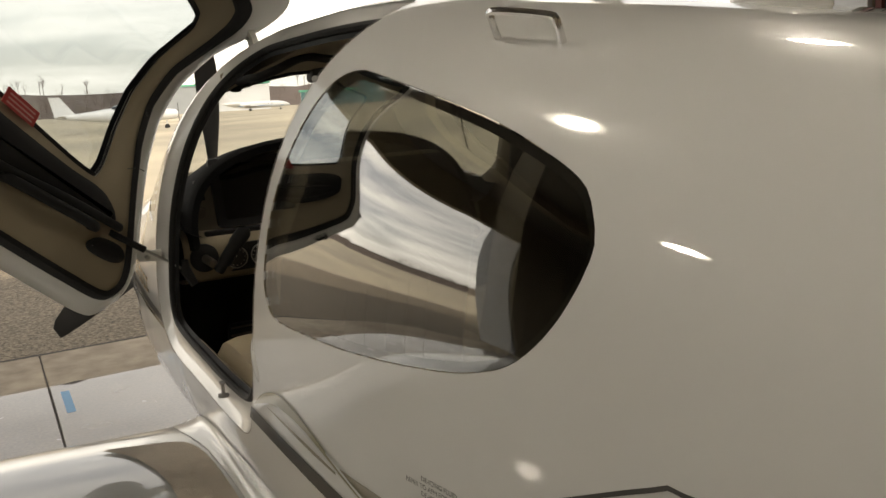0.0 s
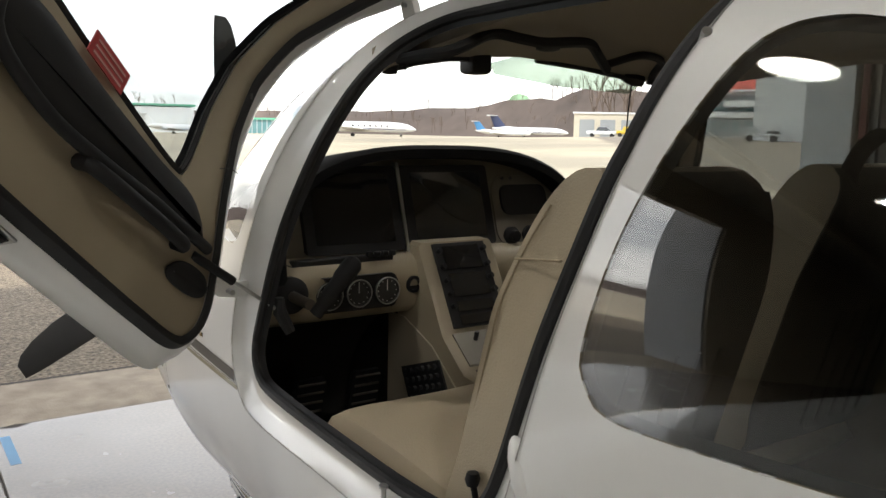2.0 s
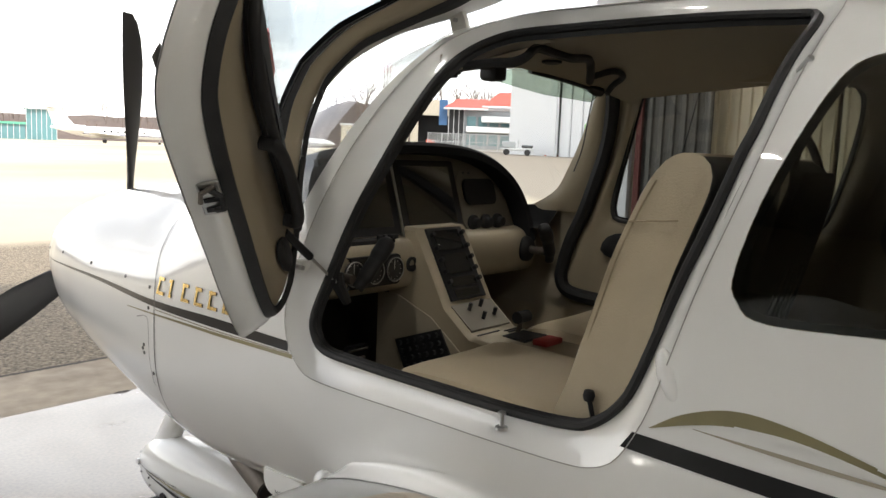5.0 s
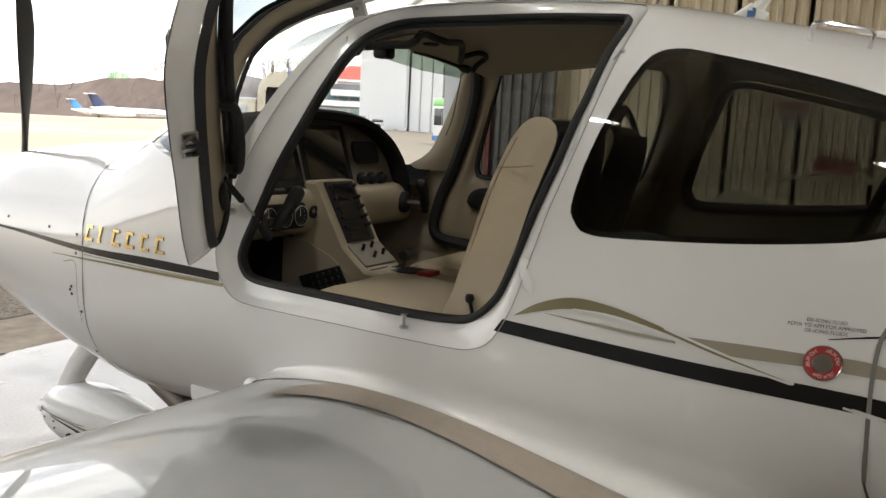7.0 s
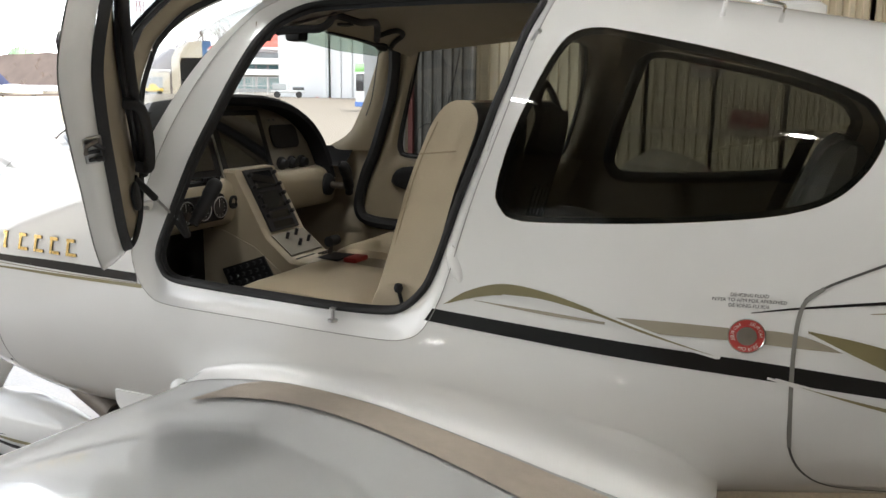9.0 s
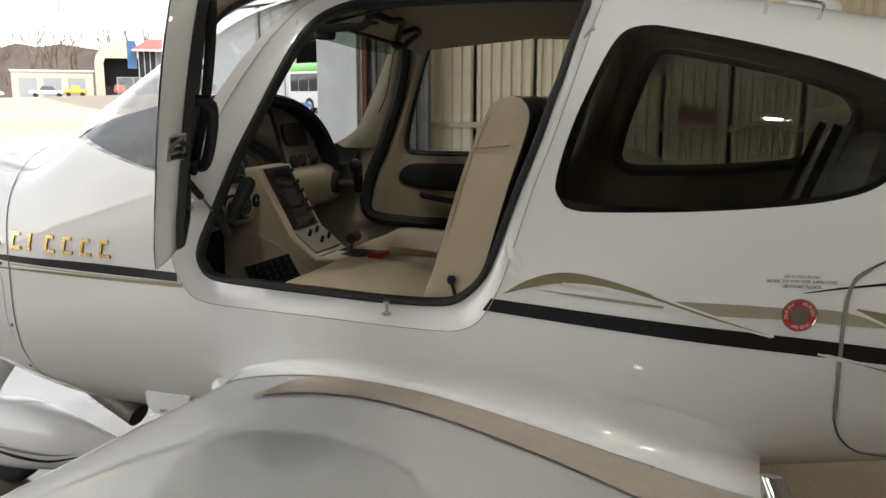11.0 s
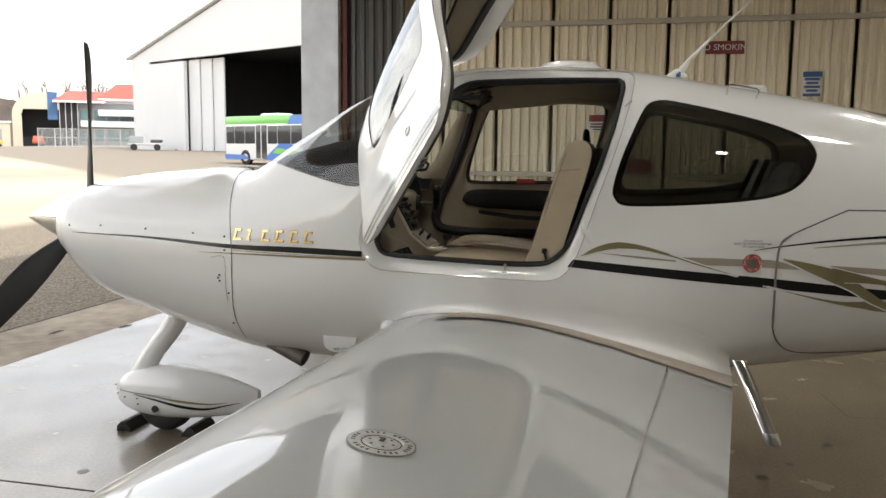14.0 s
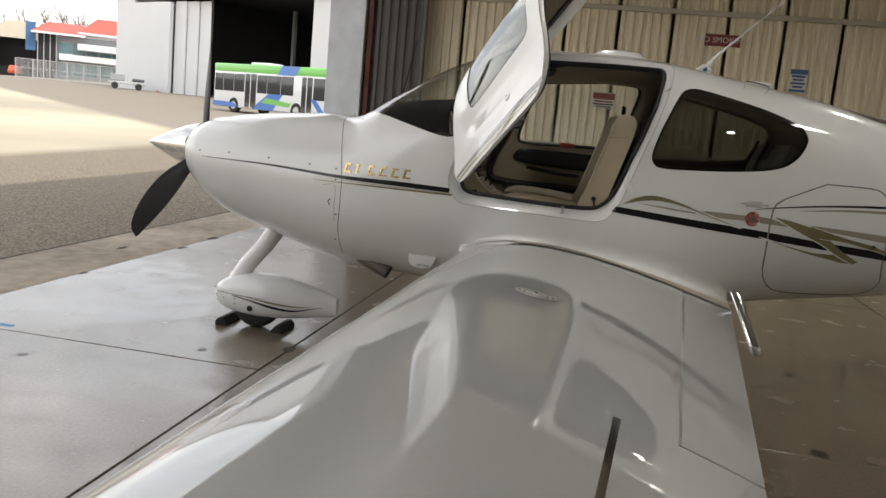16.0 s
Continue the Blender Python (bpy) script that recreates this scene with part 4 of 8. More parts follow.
G1B = [(-2.736, 1.140), (-2.811, 1.163), (-2.879, 1.175), (-2.972, 1.172), (-3.087, 1.149), (-3.211, 1.112), (-3.344, 1.078)]
part("gold_swoosh", strip(G1T, G1B, 0.0024, 50), GOLD, plane, "olive gold painted swoosh with pale outline")
G2 = [([(-3.522, 1.155), (-3.628, 1.137), (-3.748, 1.105), (-3.812, 1.061), (-3.902, 0.998), (-3.986, 0.953)], [(-3.524, 1.145), (-3.592, 1.112), (-3.693, 1.066), (-3.787, 1.025), (-3.865, 0.978), (-3.956, 0.938)]),
      ([(-3.468, 1.039), (-3.602, 1.010), (-3.743, 0.985), (-3.843, 0.985), (-3.902, 0.998)], [(-3.470, 1.034), (-3.603, 0.999), (-3.746, 0.966), (-3.871, 0.946), (-3.956, 0.938)]),
      ([(-3.707, 1.121), (-3.890, 1.077), (-4.027, 1.051), (-4.125, 1.024), (-4.257, 1.000), (-4.356, 1.013)], [(-3.762, 1.061), (-3.893, 1.055), (-4.042, 1.026), (-4.129, 1.007), (-4.260, 0.989), (-4.357, 1.008)])]
for i, (a, b) in enumerate(G2):
    part("gold_swoosh", strip(a, b, 0.0026 + 0.0004 * i, 46), GOLD, plane, "olive gold painted swoosh with pale outline")
for pts in (G1B[2:] + [(-3.353, 1.079)] + G1T[:-4:-1], G2[0][0][:4], G2[0][1], G2[1][0][:4], [(-3.452, 1.040), (-3.47, 1.0355)] + G2[1][1][1:4], G2[2][0], G2[2][1]):
    part("pinstripe", line(pts, 0.0055, 0.0032), PINSTRIPE, plane, "thin white outline")

# stripes and letters ahead of the door
part("black_stripe", strip([(-0.22, 1.144), (-0.45, 1.147), (-0.71, 1.146), (-1.160, 1.129), (-1.49, 1.131), (-1.80, 1.126)], [(-0.22, 1.142), (-0.45, 1.141), (-0.71, 1.136), (-1.163, 1.110), (-1.49, 1.104), (-1.80, 1.100)], n=60), BLACK_PAINT, plane, "narrow black nose stripe")
part("gold_stripe", strip([(-0.99, 1.088), (-1.30, 1.092), (-1.49, 1.093), (-1.815, 1.095)], [(-0.99, 1.086), (-1.30, 1.085), (-1.49, 1.084), (-1.815, 1.084)]), GOLD, plane)
part("pale_stripe", strip([(-1.17, 1.1035), (-1.49, 1.0985), (-1.805, 1.0985)], [(-1.17, 1.101), (-1.49, 1.0955), (-1.805, 1.0955)]), TAUPE, plane)
# the maker's mark, as six plain slanted blocks
for i in range(6):
    y0 = -1.172 - i * 0.0705
    w = 0.016 if i == 1 else 0.044
    for off, mt, dy in ((0.0016, BLACK_TRIM, -0.003), (0.0034, BRIGHT_GOLD, 0.0)):
        for yy, zz, ww, hh in ((y0 + dy, 1.150, 0.010, 0.052), (y0 + dy - w * 0.3, 1.150, w * 0.72, 0.010), (y0 + dy - w * 0.2, 1.192, w * 0.75, 0.010)):
            part("mark_block", strip([(yy - 0.013 * (hh > 0.02), zz + hh), (yy - 0.013 * (hh > 0.02) - ww, zz + hh)], [(yy, zz), (yy - ww, zz)], off + 0.0003 * (hh < 0.02), 3, 3), mt, plane, "raised gold nameplate block")
# registration, as plain bars
for a, b in (([(-4.225, 1.406), (-4.272, 1.406)], [(-4.180, 1.115), (-4.227, 1.115)]), ([(-4.268, 1.406), (-4.311, 1.406)], [(-4.330, 1.115), (-4.372, 1.115)]), ([(-4.40, 1.406), (-4.44, 1.406)], [(-4.37, 1.115), (-4.41, 1.115)])):
    part("registration_bar", strip([(p[0] - 0.006, p[1] - 0.004) for p in a], [(p[0] - 0.006, p[1] - 0.004) for p in b], 0.0014, 4, 12), TAUPE, plane)
    part("registration_bar", strip(a, b, 0.0024, 4, 12), BLACK_PAINT, plane, "black registration bar")


def skin_text(body, y, z, size, off=0.0016, mat=BLACK_PAINT, s=-1):
    bm = text_mesh(body, size)
    for v in bm.verts:
        v.co = side(y - v.co.x, z + v.co.y, off, s)
    return part("lettering", bm, mat, plane)


for i, (body, k) in enumerate((("DE-ICING FLUID", 0.0105), ("REFER TO AFM FOR APPROVED", 0.0105), ("DE-ICING FLUIDS", 0.0105))):
    skin_text(body, -3.405, 1.2195 - 0.0115 * i, k)

# panel gaps
part("panel_gap", line([(-1.02, 1.478), (-1.068, 1.431), (-1.110, 1.370), (-1.136, 1.290), (-1.156, 1.183), (-1.165, 1.076), (-1.162, 0.937), (-1.150, 0.819), (-1.148, 0.741), (-1.15, 0.66)], 0.004, 0.0015), SEAM, plane, "dark gap at the back of the cowling")
HATCH = curve([(-4.132, 0.825), (-4.112, 0.949), (-4.101, 1.115), (-4.090, 1.261), (-4.049, 1.318), (-3.987, 1.344), (-3.779, 1.346), (-3.750, 1.343), (-3.619, 1.282), (-3.545, 1.244), (-3.509, 1.210), (-3.499, 1.122),
               (-3.501, 1.005), (-3.508, 0.866), (-3.549, 0.779), (-3.628, 0.735), (-3.8, 0.732), (-4.05, 0.752)], 110, True)
hatch = part("baggage_door_gap", line(HATCH, 0.0055, 0.0014, 110, True), SEAM, plane, "dark gap round the baggage door")
part("door_edge_shadow_gap", line([(-3.508, 0.866), (-3.501, 1.005), (-3.499, 1.122), (-3.509, 1.205), (-3.545, 1.244)], 0.009, 0.0020), material("grey_gap_edge", (0.22, 0.215, 0.20), 0.5), hatch)
part("baggage_latch", spun([(0.001, 0.0), (0.011, 0.0), (0.011, 0.008), (0.004, 0.013), (0.001, 0.013)], 16, "x", (-half(-4.039, 1.042) - 0.010, -4.039, 1.042)), CHROME, plane)
part("panel_gap", line([(-1.055, 1.065), (-1.125, 1.065), (-1.128, 0.93), (-1.128, 0.86)], 0.002, 0.0014), SEAM, plane)
for y, z in ((-0.42, 1.185), (-0.69, 1.181), (-0.956, 1.172), (-1.125, 1.163), (-0.2, 1.175), (-1.139, 0.901), (-1.097, 0.958), (-1.098, 0.984), (-1.123, 0.745), (-1.128, 1.101), (-1.20, 1.455), (-1.09, 0.972)):
    p = side(y, z)
    part("screw", spun([(0.001, 0.0), (0.0055, 0.0), (0.0055, 0.002), (0.001, 0.0028)], 10, "x", (0, 0, 0)), SCREW, plane).matrix_basis = Matrix.Translation(p) @ Vector((1, 0, 0)).rotation_difference(hull_normal(p)).to_matrix().to_4x4()

# de-icing fluid filler
fp = side(-3.405, 1.132)
fill = part("filler_port", spun([(0.001, 0.002), (0.036, 0.002), (0.036, 0.0045), (0.021, 0.0045), (0.021, 0.003), (0.001, 0.003)], 40, "x"), RED_RING, plane, "round red filler ring with white lettering")
fill.matrix_basis = Matrix.Translation(fp) @ Vector((1, 0, 0)).rotation_difference(hull_normal(fp)).to_matrix().to_4x4()
part("filler_rim", tube([(0.004, 0.037 * math.cos(a), 0.037 * math.sin(a)) for a in np.linspace(0, 2 * math.pi, 40, endpoint=False)], 0.0018, 6, True), CHROME, fill, "bright metal rim")
part("filler_cap", spun([(0.001, 0.004), (0.020, 0.004), (0.020, 0.007), (0.012, 0.009), (0.006, 0.008), (0.001, 0.010)], 24, "x"), STEEL, fill, "steel filler cap")
for k, ang in enumerate((90, 210, 330)):
    bm = text_mesh("NO FUEL", 0.0105)
    for v in bm.verts:
        a = radians(ang) - v.co.x / 0.028
        r = 0.0283 + v.co.y
        v.co = Vector((0.0052, -r * math.cos(a), r * math.sin(a)))
    for f in bm.faces:
        f.normal_flip()
    part("lettering", bm, MARKING, fill)

part("jamb_edge_line", line(JAMB, 0.0022, 0.0016, 160, True), FLAP_GAP, plane, "fine line round the door recess")
# moulded blister behind the door, small bolts in the jamb
bm = bmesh.new()
bmesh.ops.create_uvsphere(bm, u_segments=20, v_segments=12, radius=1)
for v in bm.verts:
    v.co = Vector((v.co.x * 0.013, v.co.y * 0.020, v.co.z * 0.052))
blister = part("door_stop_blister", bm, WHITE, plane, "smooth white moulded blister")
blister.matrix_basis = Matrix.Translation(side(-2.762, 1.232, -0.009)) @ pose(0, 0, 0, -20)
pin = part("latch_pin", spun([(0.001, 0.0), (0.013, 0.0), (0.013, 0.006), (0.0045, 0.008), (0.0045, 0.030), (0.008, 0.032), (0.008, 0.036), (0.001, 0.037)], 16), STEEL, plane, "steel latch pin on the sill")
pin.location = side(-2.425, 1.056, -0.012)
part("latch_pin", tube([side(-2.895, 1.765, -0.025), side(-2.915, 1.768, 0.004)], 0.006, 8), STEEL, plane, "steel latch pin in the jamb")

# ---------------------------------------------------------------- nose: inlets, spinner, propeller
HUB = Vector((0, 0.02, 1.17))
for s in (-1, 1):
    bm = bmesh.new()
    bmesh.ops.create_uvsphere(bm, u_segments=20, v_segments=10, radius=1)
    for v in bm.verts:
        v.co = Vector((v.co.x * 0.085 + s * 0.19, v.co.y * 0.03 - 0.018, v.co.z * 0.055 + 1.20))
    part("air_inlet", bm, BLACK_TRIM, plane, "dark cooling air inlet")
spin = part("spinner", spun([(0.001, 0.385), (0.012, 0.372), (0.035, 0.325), (0.068, 0.255), (0.102, 0.18), (0.130, 0.105), (0.148, 0.04), (0.155, 0.0), (0.14, -0.012), (0.001, -0.012)], 40, "y", HUB), SPINNER_PAINT, plane, "polished pale pointed spinner")
prop = part("propeller", spun([(0.001, 0.03), (0.10, 0.03), (0.10, 0.09), (0.001, 0.09)], 20, "y", (0, 0, 0)), DARK_STEEL, plane, "three-bladed matt black propeller")
prop.location = HUB


def blade():
    rings = []
    for r, chord, tw, sw in ((0.10, 0.062, 62, 0.0), (0.18, 0.068, 58, 0.0), (0.27, 0.085, 50, 0.004), (0.38, 0.115, 42, 0.006), (0.52, 0.142, 34, 0.004), (0.66, 0.150, 28, -0.004), (0.79, 0.140, 23, -0.014), (0.89, 0.118, 20, -0.030), (0.955, 0.09, 18, -0.048), (0.985, 0.058, 17, -0.066)):
        a = radians(tw)
        th = 0.055 if r < 0.15 else max(0.008, 0.034 - 0.03 * r)
        ring = []
        for j in range(14):
            u = 2 * math.pi * j / 14
            c, t = math.cos(u) * chord / 2 + sw * 0.7, math.sin(u) * th / 2
            ring.append((c * math.cos(a) - t * math.sin(a), -0.02 + c * math.sin(a) + t * math.cos(a), r * 0.968))
        rings.append(ring)
    return loft(rings)


for ang in (0, 120, 240):
    b = part("blade", blade(), PROP_BLACK, prop, "matt black scimitar blade")
    b.rotation_euler = (0, radians(2.5 - ang), 0)

# ---------------------------------------------------------------- wings


def le(x):
    return -1.907 - 0.0568 * (x - 0.6), 0.772 + 0.075 * (x - 0.6)


def te(x):
    return -3.355 + 0.1205 * (x - 0.6), 0.660 + 0.072 * (x - 0.6)


def foil(c, t):
    yt = 5 * t * (0.2969 * math.sqrt(max(c, 0)) - 0.126 * c - 0.3516 * c * c + 0.2843 * c**3 - 0.1036 * c**4)
    cam = 0.022 * (1 - ((c - 0.4) / 0.6) ** 2) if c > 0.4 else 0.022 * (1 - ((0.4 - c) / 0.4) ** 2)
    return yt, cam


def wing_point(x, c, up):
    (y0, z0), (y1, z1) = le(x), te(x)
    yt, cam = foil(c, 0.15)
    return (y0 + (y1 - y0) * c, z0 + (z1 - z0) * c + (y0 - y1) * (cam + (yt if up else -yt)))


def wing_top(x, y):
    x = abs(x)
    c = (le(x)[0] - y) / (le(x)[0] - te(x)[0])
    return wing_point(x, min(max(c, 0.0), 1.0), True)[1]


def frac(x, y):
    return (le(x)[0] - y) / (le(x)[0] - te(x)[0])


def wing_piece(c0, c1, x0, x1, s, n=26, nx=24, nose=False):
    """A piece of wing between chord shares c0(x) and c1(x), from x0 to x1 on side s."""
    rings = []
    for x in np.linspace(x0, x1, nx):
        a, b = c0(x), c1(x)
        cs = a + (b - a) * (1 - np.cos(np.linspace(0, math.pi, n))) / 2 if not nose else a + (b - a) * (1 - np.cos(np.linspace(0, math.pi / 2, n)))
        ring = [(s * x, *wing_point(x, c, True)) for c in cs[::-1]] + [(s * x, *wing_point(x, c, False)) for c in cs[1 if a < 0.01 else 0:]]
        rings.append(ring)
    return loft(rings)


def hinge(x):
    return frac(x, -3.078 + 0.0925 * (x - 0.9))


def ail(x):
    return frac(x, -2.715 + 0.07 * (x - 3.48))


for s in (-1, 1):
    w = part("wing", wing_piece(lambda x: 0.0, lambda x: hinge(x), 0.40, 3.50, s, 30, 30, True), WING_SHADED, plane, "glossy white tapered low wing")
    part("outer_panel", wing_piece(lambda x: 0.0, lambda x: ail(x) - 0.004, 3.5, 5.45, s, 30, 14, True), WING_SHADED, w)
    tip = []
    for k in range(7):
        x = 5.45 + 0.16 * math.sin(k / 6 * math.pi / 2)
        sh = math.cos(k / 6 * math.pi / 2)
        ring = []
        for c in np.r_[np.linspace(1, 0, 20), np.linspace(0, 1, 20)[1:]]:
            up = len(ring) < 20
            (y0, z0), (yy, zz) = wing_point(5.45, 0.45, True), wing_point(5.45, c, up)
            mid = (wing_point(5.45, c, True)[1] + wing_point(5.45, c, False)[1]) / 2
            ring.append((s * x, y0 + (yy - y0) * (0.6 + 0.4 * sh), mid + (zz - mid) * max(sh, 0.05)))
        tip.append(ring)
    part("wing_tip", loft(tip), WING_SHADED, w)
    part("flap", wing_piece(lambda x: hinge(x) + 0.006, lambda x: 1.0, 0.87, 3.49, s, 16, 20), WING_SHADED, w, "white wing flap")
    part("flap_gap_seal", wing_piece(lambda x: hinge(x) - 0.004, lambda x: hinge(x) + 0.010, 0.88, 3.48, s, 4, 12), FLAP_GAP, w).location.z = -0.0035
    part("aileron", wing_piece(lambda x: ail(x) + 0.012, lambda x: 1.0, 3.50, 5.44, s, 16, 14), WING_SHADED, w, "white aileron")
    part("root_panel", wing_piece(lambda x: hinge(x) + 0.002, lambda x: 1.0, 0.40, 0.864, s, 16, 6), WING_SHADED, w)
    # smooth fairing between fuselage and wing
    ftop = [(-1.90, 0.795), (-1.99, 0.865), (-2.12, 0.902), (-2.29, 0.924), (-2.55, 0.934), (-2.824, 0.922), (-3.0, 0.900), (-3.172, 0.862), (-3.273, 0.815), (-3.36, 0.725)]
    fx = [(-1.90, 0.625), (-1.99, 0.675), (-2.12, 0.668), (-2.29, 0.640), (-2.55, 0.622), (-2.824, 0.622), (-3.0, 0.615), (-3.172, 0.59), (-3.273, 0.565), (-3.36, 0.53)]
    rows = []
    for i in range(60):
        y = -1.90 - 1.46 * i / 59
        zf = float(np.interp(-y, [-q[0] for q in ftop], [q[1] for q in ftop]))
        xe = float(np.interp(-y, [-q[0] for q in fx], [q[1] for q in fx]))
        a = Vector((s * (half(y, zf) + 0.002), y, zf))
        yc = min(max(y, te(xe)[0] + 0.004), le(xe)[0] - 0.004)
        c = Vector((s * xe, y, wing_top(xe, yc) + 0.002))
        xb = half(y, c.z) + 0.004
        b = Vector((s * min(xb, xe), y, c.z + 0.004))
        rows.append([a * (1 - t) ** 2 + b * 2 * t * (1 - t) + c * t * t for t in np.linspace(0, 1, 10)])
    part("wing_root_fairing", loft(rows, closed=False), WHITE, plane, "smooth white wing root fairing")
    # tan walkway beside the root
    wi = curve([(-2.175, 0.858), (-2.215, 0.700), (-2.30, 0.655), (-2.55, 0.636), (-2.824, 0.636), (-3.0, 0.632), (-3.172, 0.612), (-3.273, 0.590), (-3.352, 0.560)], 50)
    wo = curve([(-2.18, 0.872), (-2.26, 0.815), (-2.42, 0.765), (-2.60, 0.760), (-2.80, 0.775), (-2.95, 0.790), (-3.09, 0.805), (-3.20, 0.800), (-3.334, 0.780)], 50)
    rows = [[Vector((s * x, y, wing_top(x, max(y, te(x)[0] + 0.002)) + 0.006)) for x, y in ((xi + (xo - xi) * k / 6, yi + (yo - yi) * k / 6) for k in range(7))] for (yi, xi), (yo, xo) in zip(wi, wo)]
    bm = loft(rows, closed=False)
    for f in bm.faces:
        if f.normal.z < 0:
            f.normal_flip()
    part("walkway", bm, WALKWAY, w, "tan non-skid walkway strip")
# round boss at the front of the root fairing
bm = bmesh.new()
bmesh.ops.create_uvsphere(bm, u_segments=18, v_segments=10, radius=1)
for v in bm.verts:
    v.co = Vector((v.co.x * 0.022, v.co.y * 0.034, v.co.z * 0.034))
boss = part("root_boss", bm, WHITE, plane, "small round white fairing boss")
boss.location = (-0.602, -1.912, 0.790)
# fuel filler on the wing
cx, cy = -2.452, -2.462
cz = wing_top(2.45, -2.462)
cap = part("fuel_cap", spun([(0.001, 0.002), (0.069, 0.002), (0.069, 0.0036), (0.047, 0.0040), (0.046, 0.0025), (0.036, 0.0025), (0.035, 0.0046), (0.001, 0.0050)], 48), CAP_METAL, plane, "round metal fuel filler cap on the wing")
ny, nz = (wing_top(2.45, -2.47) - wing_top(2.45, -2.45)) / 0.02, 0.062
cap.matrix_basis = Matrix.Translation((cx, cy, cz)) @ Vector((0, 0, 1)).rotation_difference(Vector((nz, ny, 1)).normalized()).to_matrix().to_4x4()
part("cap_rim", tube([(0.0705 * math.cos(a), 0.0705 * math.sin(a), 0.002) for a in np.linspace(0, 2 * math.pi, 48, endpoint=False)], 0.0010, 6, True), FLAP_GAP, cap)
part("cap_groove", tube([(0.041 * math.cos(a), 0.041 * math.sin(a), 0.0022) for a in np.linspace(0, 2 * math.pi, 48, endpoint=False)], 0.0016, 6, True), SCREW, cap)
for k in range(30):
    a = k * math.pi / 15
    if k % 5:
        mk = part("cap_lettering", box(-0.0028, 0.0028, -0.0045, 0.0045, 0.0036, 0.0042), SCREW, cap)
        mk.matrix_basis = pose(0.058 * math.cos(a), 0.058 * math.sin(a), 0, 0, 0, math.degrees(a) + 90)
for k in range(6):
    a = k * math.pi / 3 + 0.4
    part("cap_screw", spun([(0.001, 0.0040), (0.0035, 0.0040), (0.0035, 0.0052), (0.001, 0.0054)], 8, "z", (0.026 * math.cos(a), 0.026 * math.sin(a), 0)), SCREW, cap)
part("cap_hub", spun([(0.001, 0.0045), (0.012, 0.0045), (0.012, 0.0065), (0.001, 0.007)], 20), CAP_METAL, cap)
part("cap_tab", box(-0.006, 0.016, -0.005, 0.005, 0.006, 0.010, 0.002, 2), DARK_STEEL, cap, "folding cap tab")

# tail surfaces
part("fin", loft([[(0.035 * math.sin(u) * k, -5.45 - dy - ch * (1 - math.cos(u)) / 2, z) for u in np.linspace(0, 2 * math.pi, 18, endpoint=False)] for z, dy, ch, k in ((1.35, 0.0, 1.15, 1.0), (2.0, 0.45, 0.85, 0.8), (2.62, 0.85, 0.6, 0.6))]), WHITE, plane, "white tail fin")
for s in (-1, 1):
    part("tailplane", loft([[(s * x, -5.9 - dy - ch * (1 - math.cos(u)) / 2, 1.33 + 0.03 * math.sin(u) * k) for u in np.linspace(0, 2 * math.pi, 18, endpoint=False)] for x, dy, ch, k in ((0.03, 0.0, 0.75, 1.0), (1.0, 0.1, 0.62, 0.8), (1.9, 0.18, 0.5, 0.6))]), WHITE, plane, "white tailplane")

# ---------------------------------------------------------------- undercarriage


def wheel_pant(name, label, x, y0, y1, zc, hw, hh, parent):
    n = 22
    rings = []
    for i in range(n + 1):
        t = i / n
        e = (1 - (1 - min(t / 0.42, 1)) ** 2.2) ** 0.5 if t < 0.42 else 1 - 0.80 * ((t - 0.42) / 0.58) ** 1.6
        e = max(e, 0.02)
        y = y0 + (y1 - y0) * t
        zz = zc + 0.018 * math.sin(t * 3.1) - 0.0 * t
        rings.append([(x + hw * max(e, 0.03) * math.copysign(abs(math.cos(u)) ** 0.85, math.cos(u)), y, zz + hh * (e if t < 0.42 else 0.25 + 0.75 * e) * math.copysign(abs(math.sin(u)) ** 0.85, math.sin(u))) for u in np.linspace(0, 2 * math.pi, 28, endpoint=False)])
    return part(name, loft(rings), WHITE, parent, label)


gear = part("nose_gear_leg", loft([[(0.042 * w * math.cos(u), y + 0.058 * math.sin(u), z + 0.02 * math.sin(u)) for u in np.linspace(0, 2 * math.pi, 20, endpoint=False)] for y, z, w in ((-0.62, 0.70, 1.0), (-0.53, 0.56, 1.0), (-0.43, 0.44, 0.95), (-0.345, 0.31, 0.9))]), WHITE, plane, "white streamlined nose gear leg")
pant = wheel_pant("nose_wheel_pant", "white teardrop wheel fairing with gold and black stripes", 0.0, -0.185, -1.06, 0.205, 0.112, 0.150, gear)


def pant_x(y, z):
    """Half width of the nose wheel fairing at a place on its side."""
    t = (y + 0.185) / (-1.06 + 0.185)
    e = (1 - (1 - min(t / 0.42, 1)) ** 2.2) ** 0.5 if t < 0.42 else 1 - 0.80 * ((t - 0.42) / 0.58) ** 1.6
    h = 0.150 * (e if t < 0.42 else 0.25 + 0.75 * e)
    k = min(abs(z - (0.205 + 0.018 * math.sin(t * 3.1))) / h, 0.99) ** (1 / 0.85)
    return 0.112 * e * math.sqrt(1 - k * k) ** 0.85


def pant_strip(top, bottom, off, mat):
    a, b = curve(top, 30), curve(bottom, 30)
    rows = [[(-(pant_x(*(p + (q - p) * k / 2)) + off), *(p + (q - p) * k / 2)) for k in range(3)] for p, q in zip(a, b)]
    bm = loft(rows, closed=False)
    for f in bm.faces:
        if f.normal.x > 0:
            f.normal_flip()
    return part("pant_stripe", bm, mat, gear)


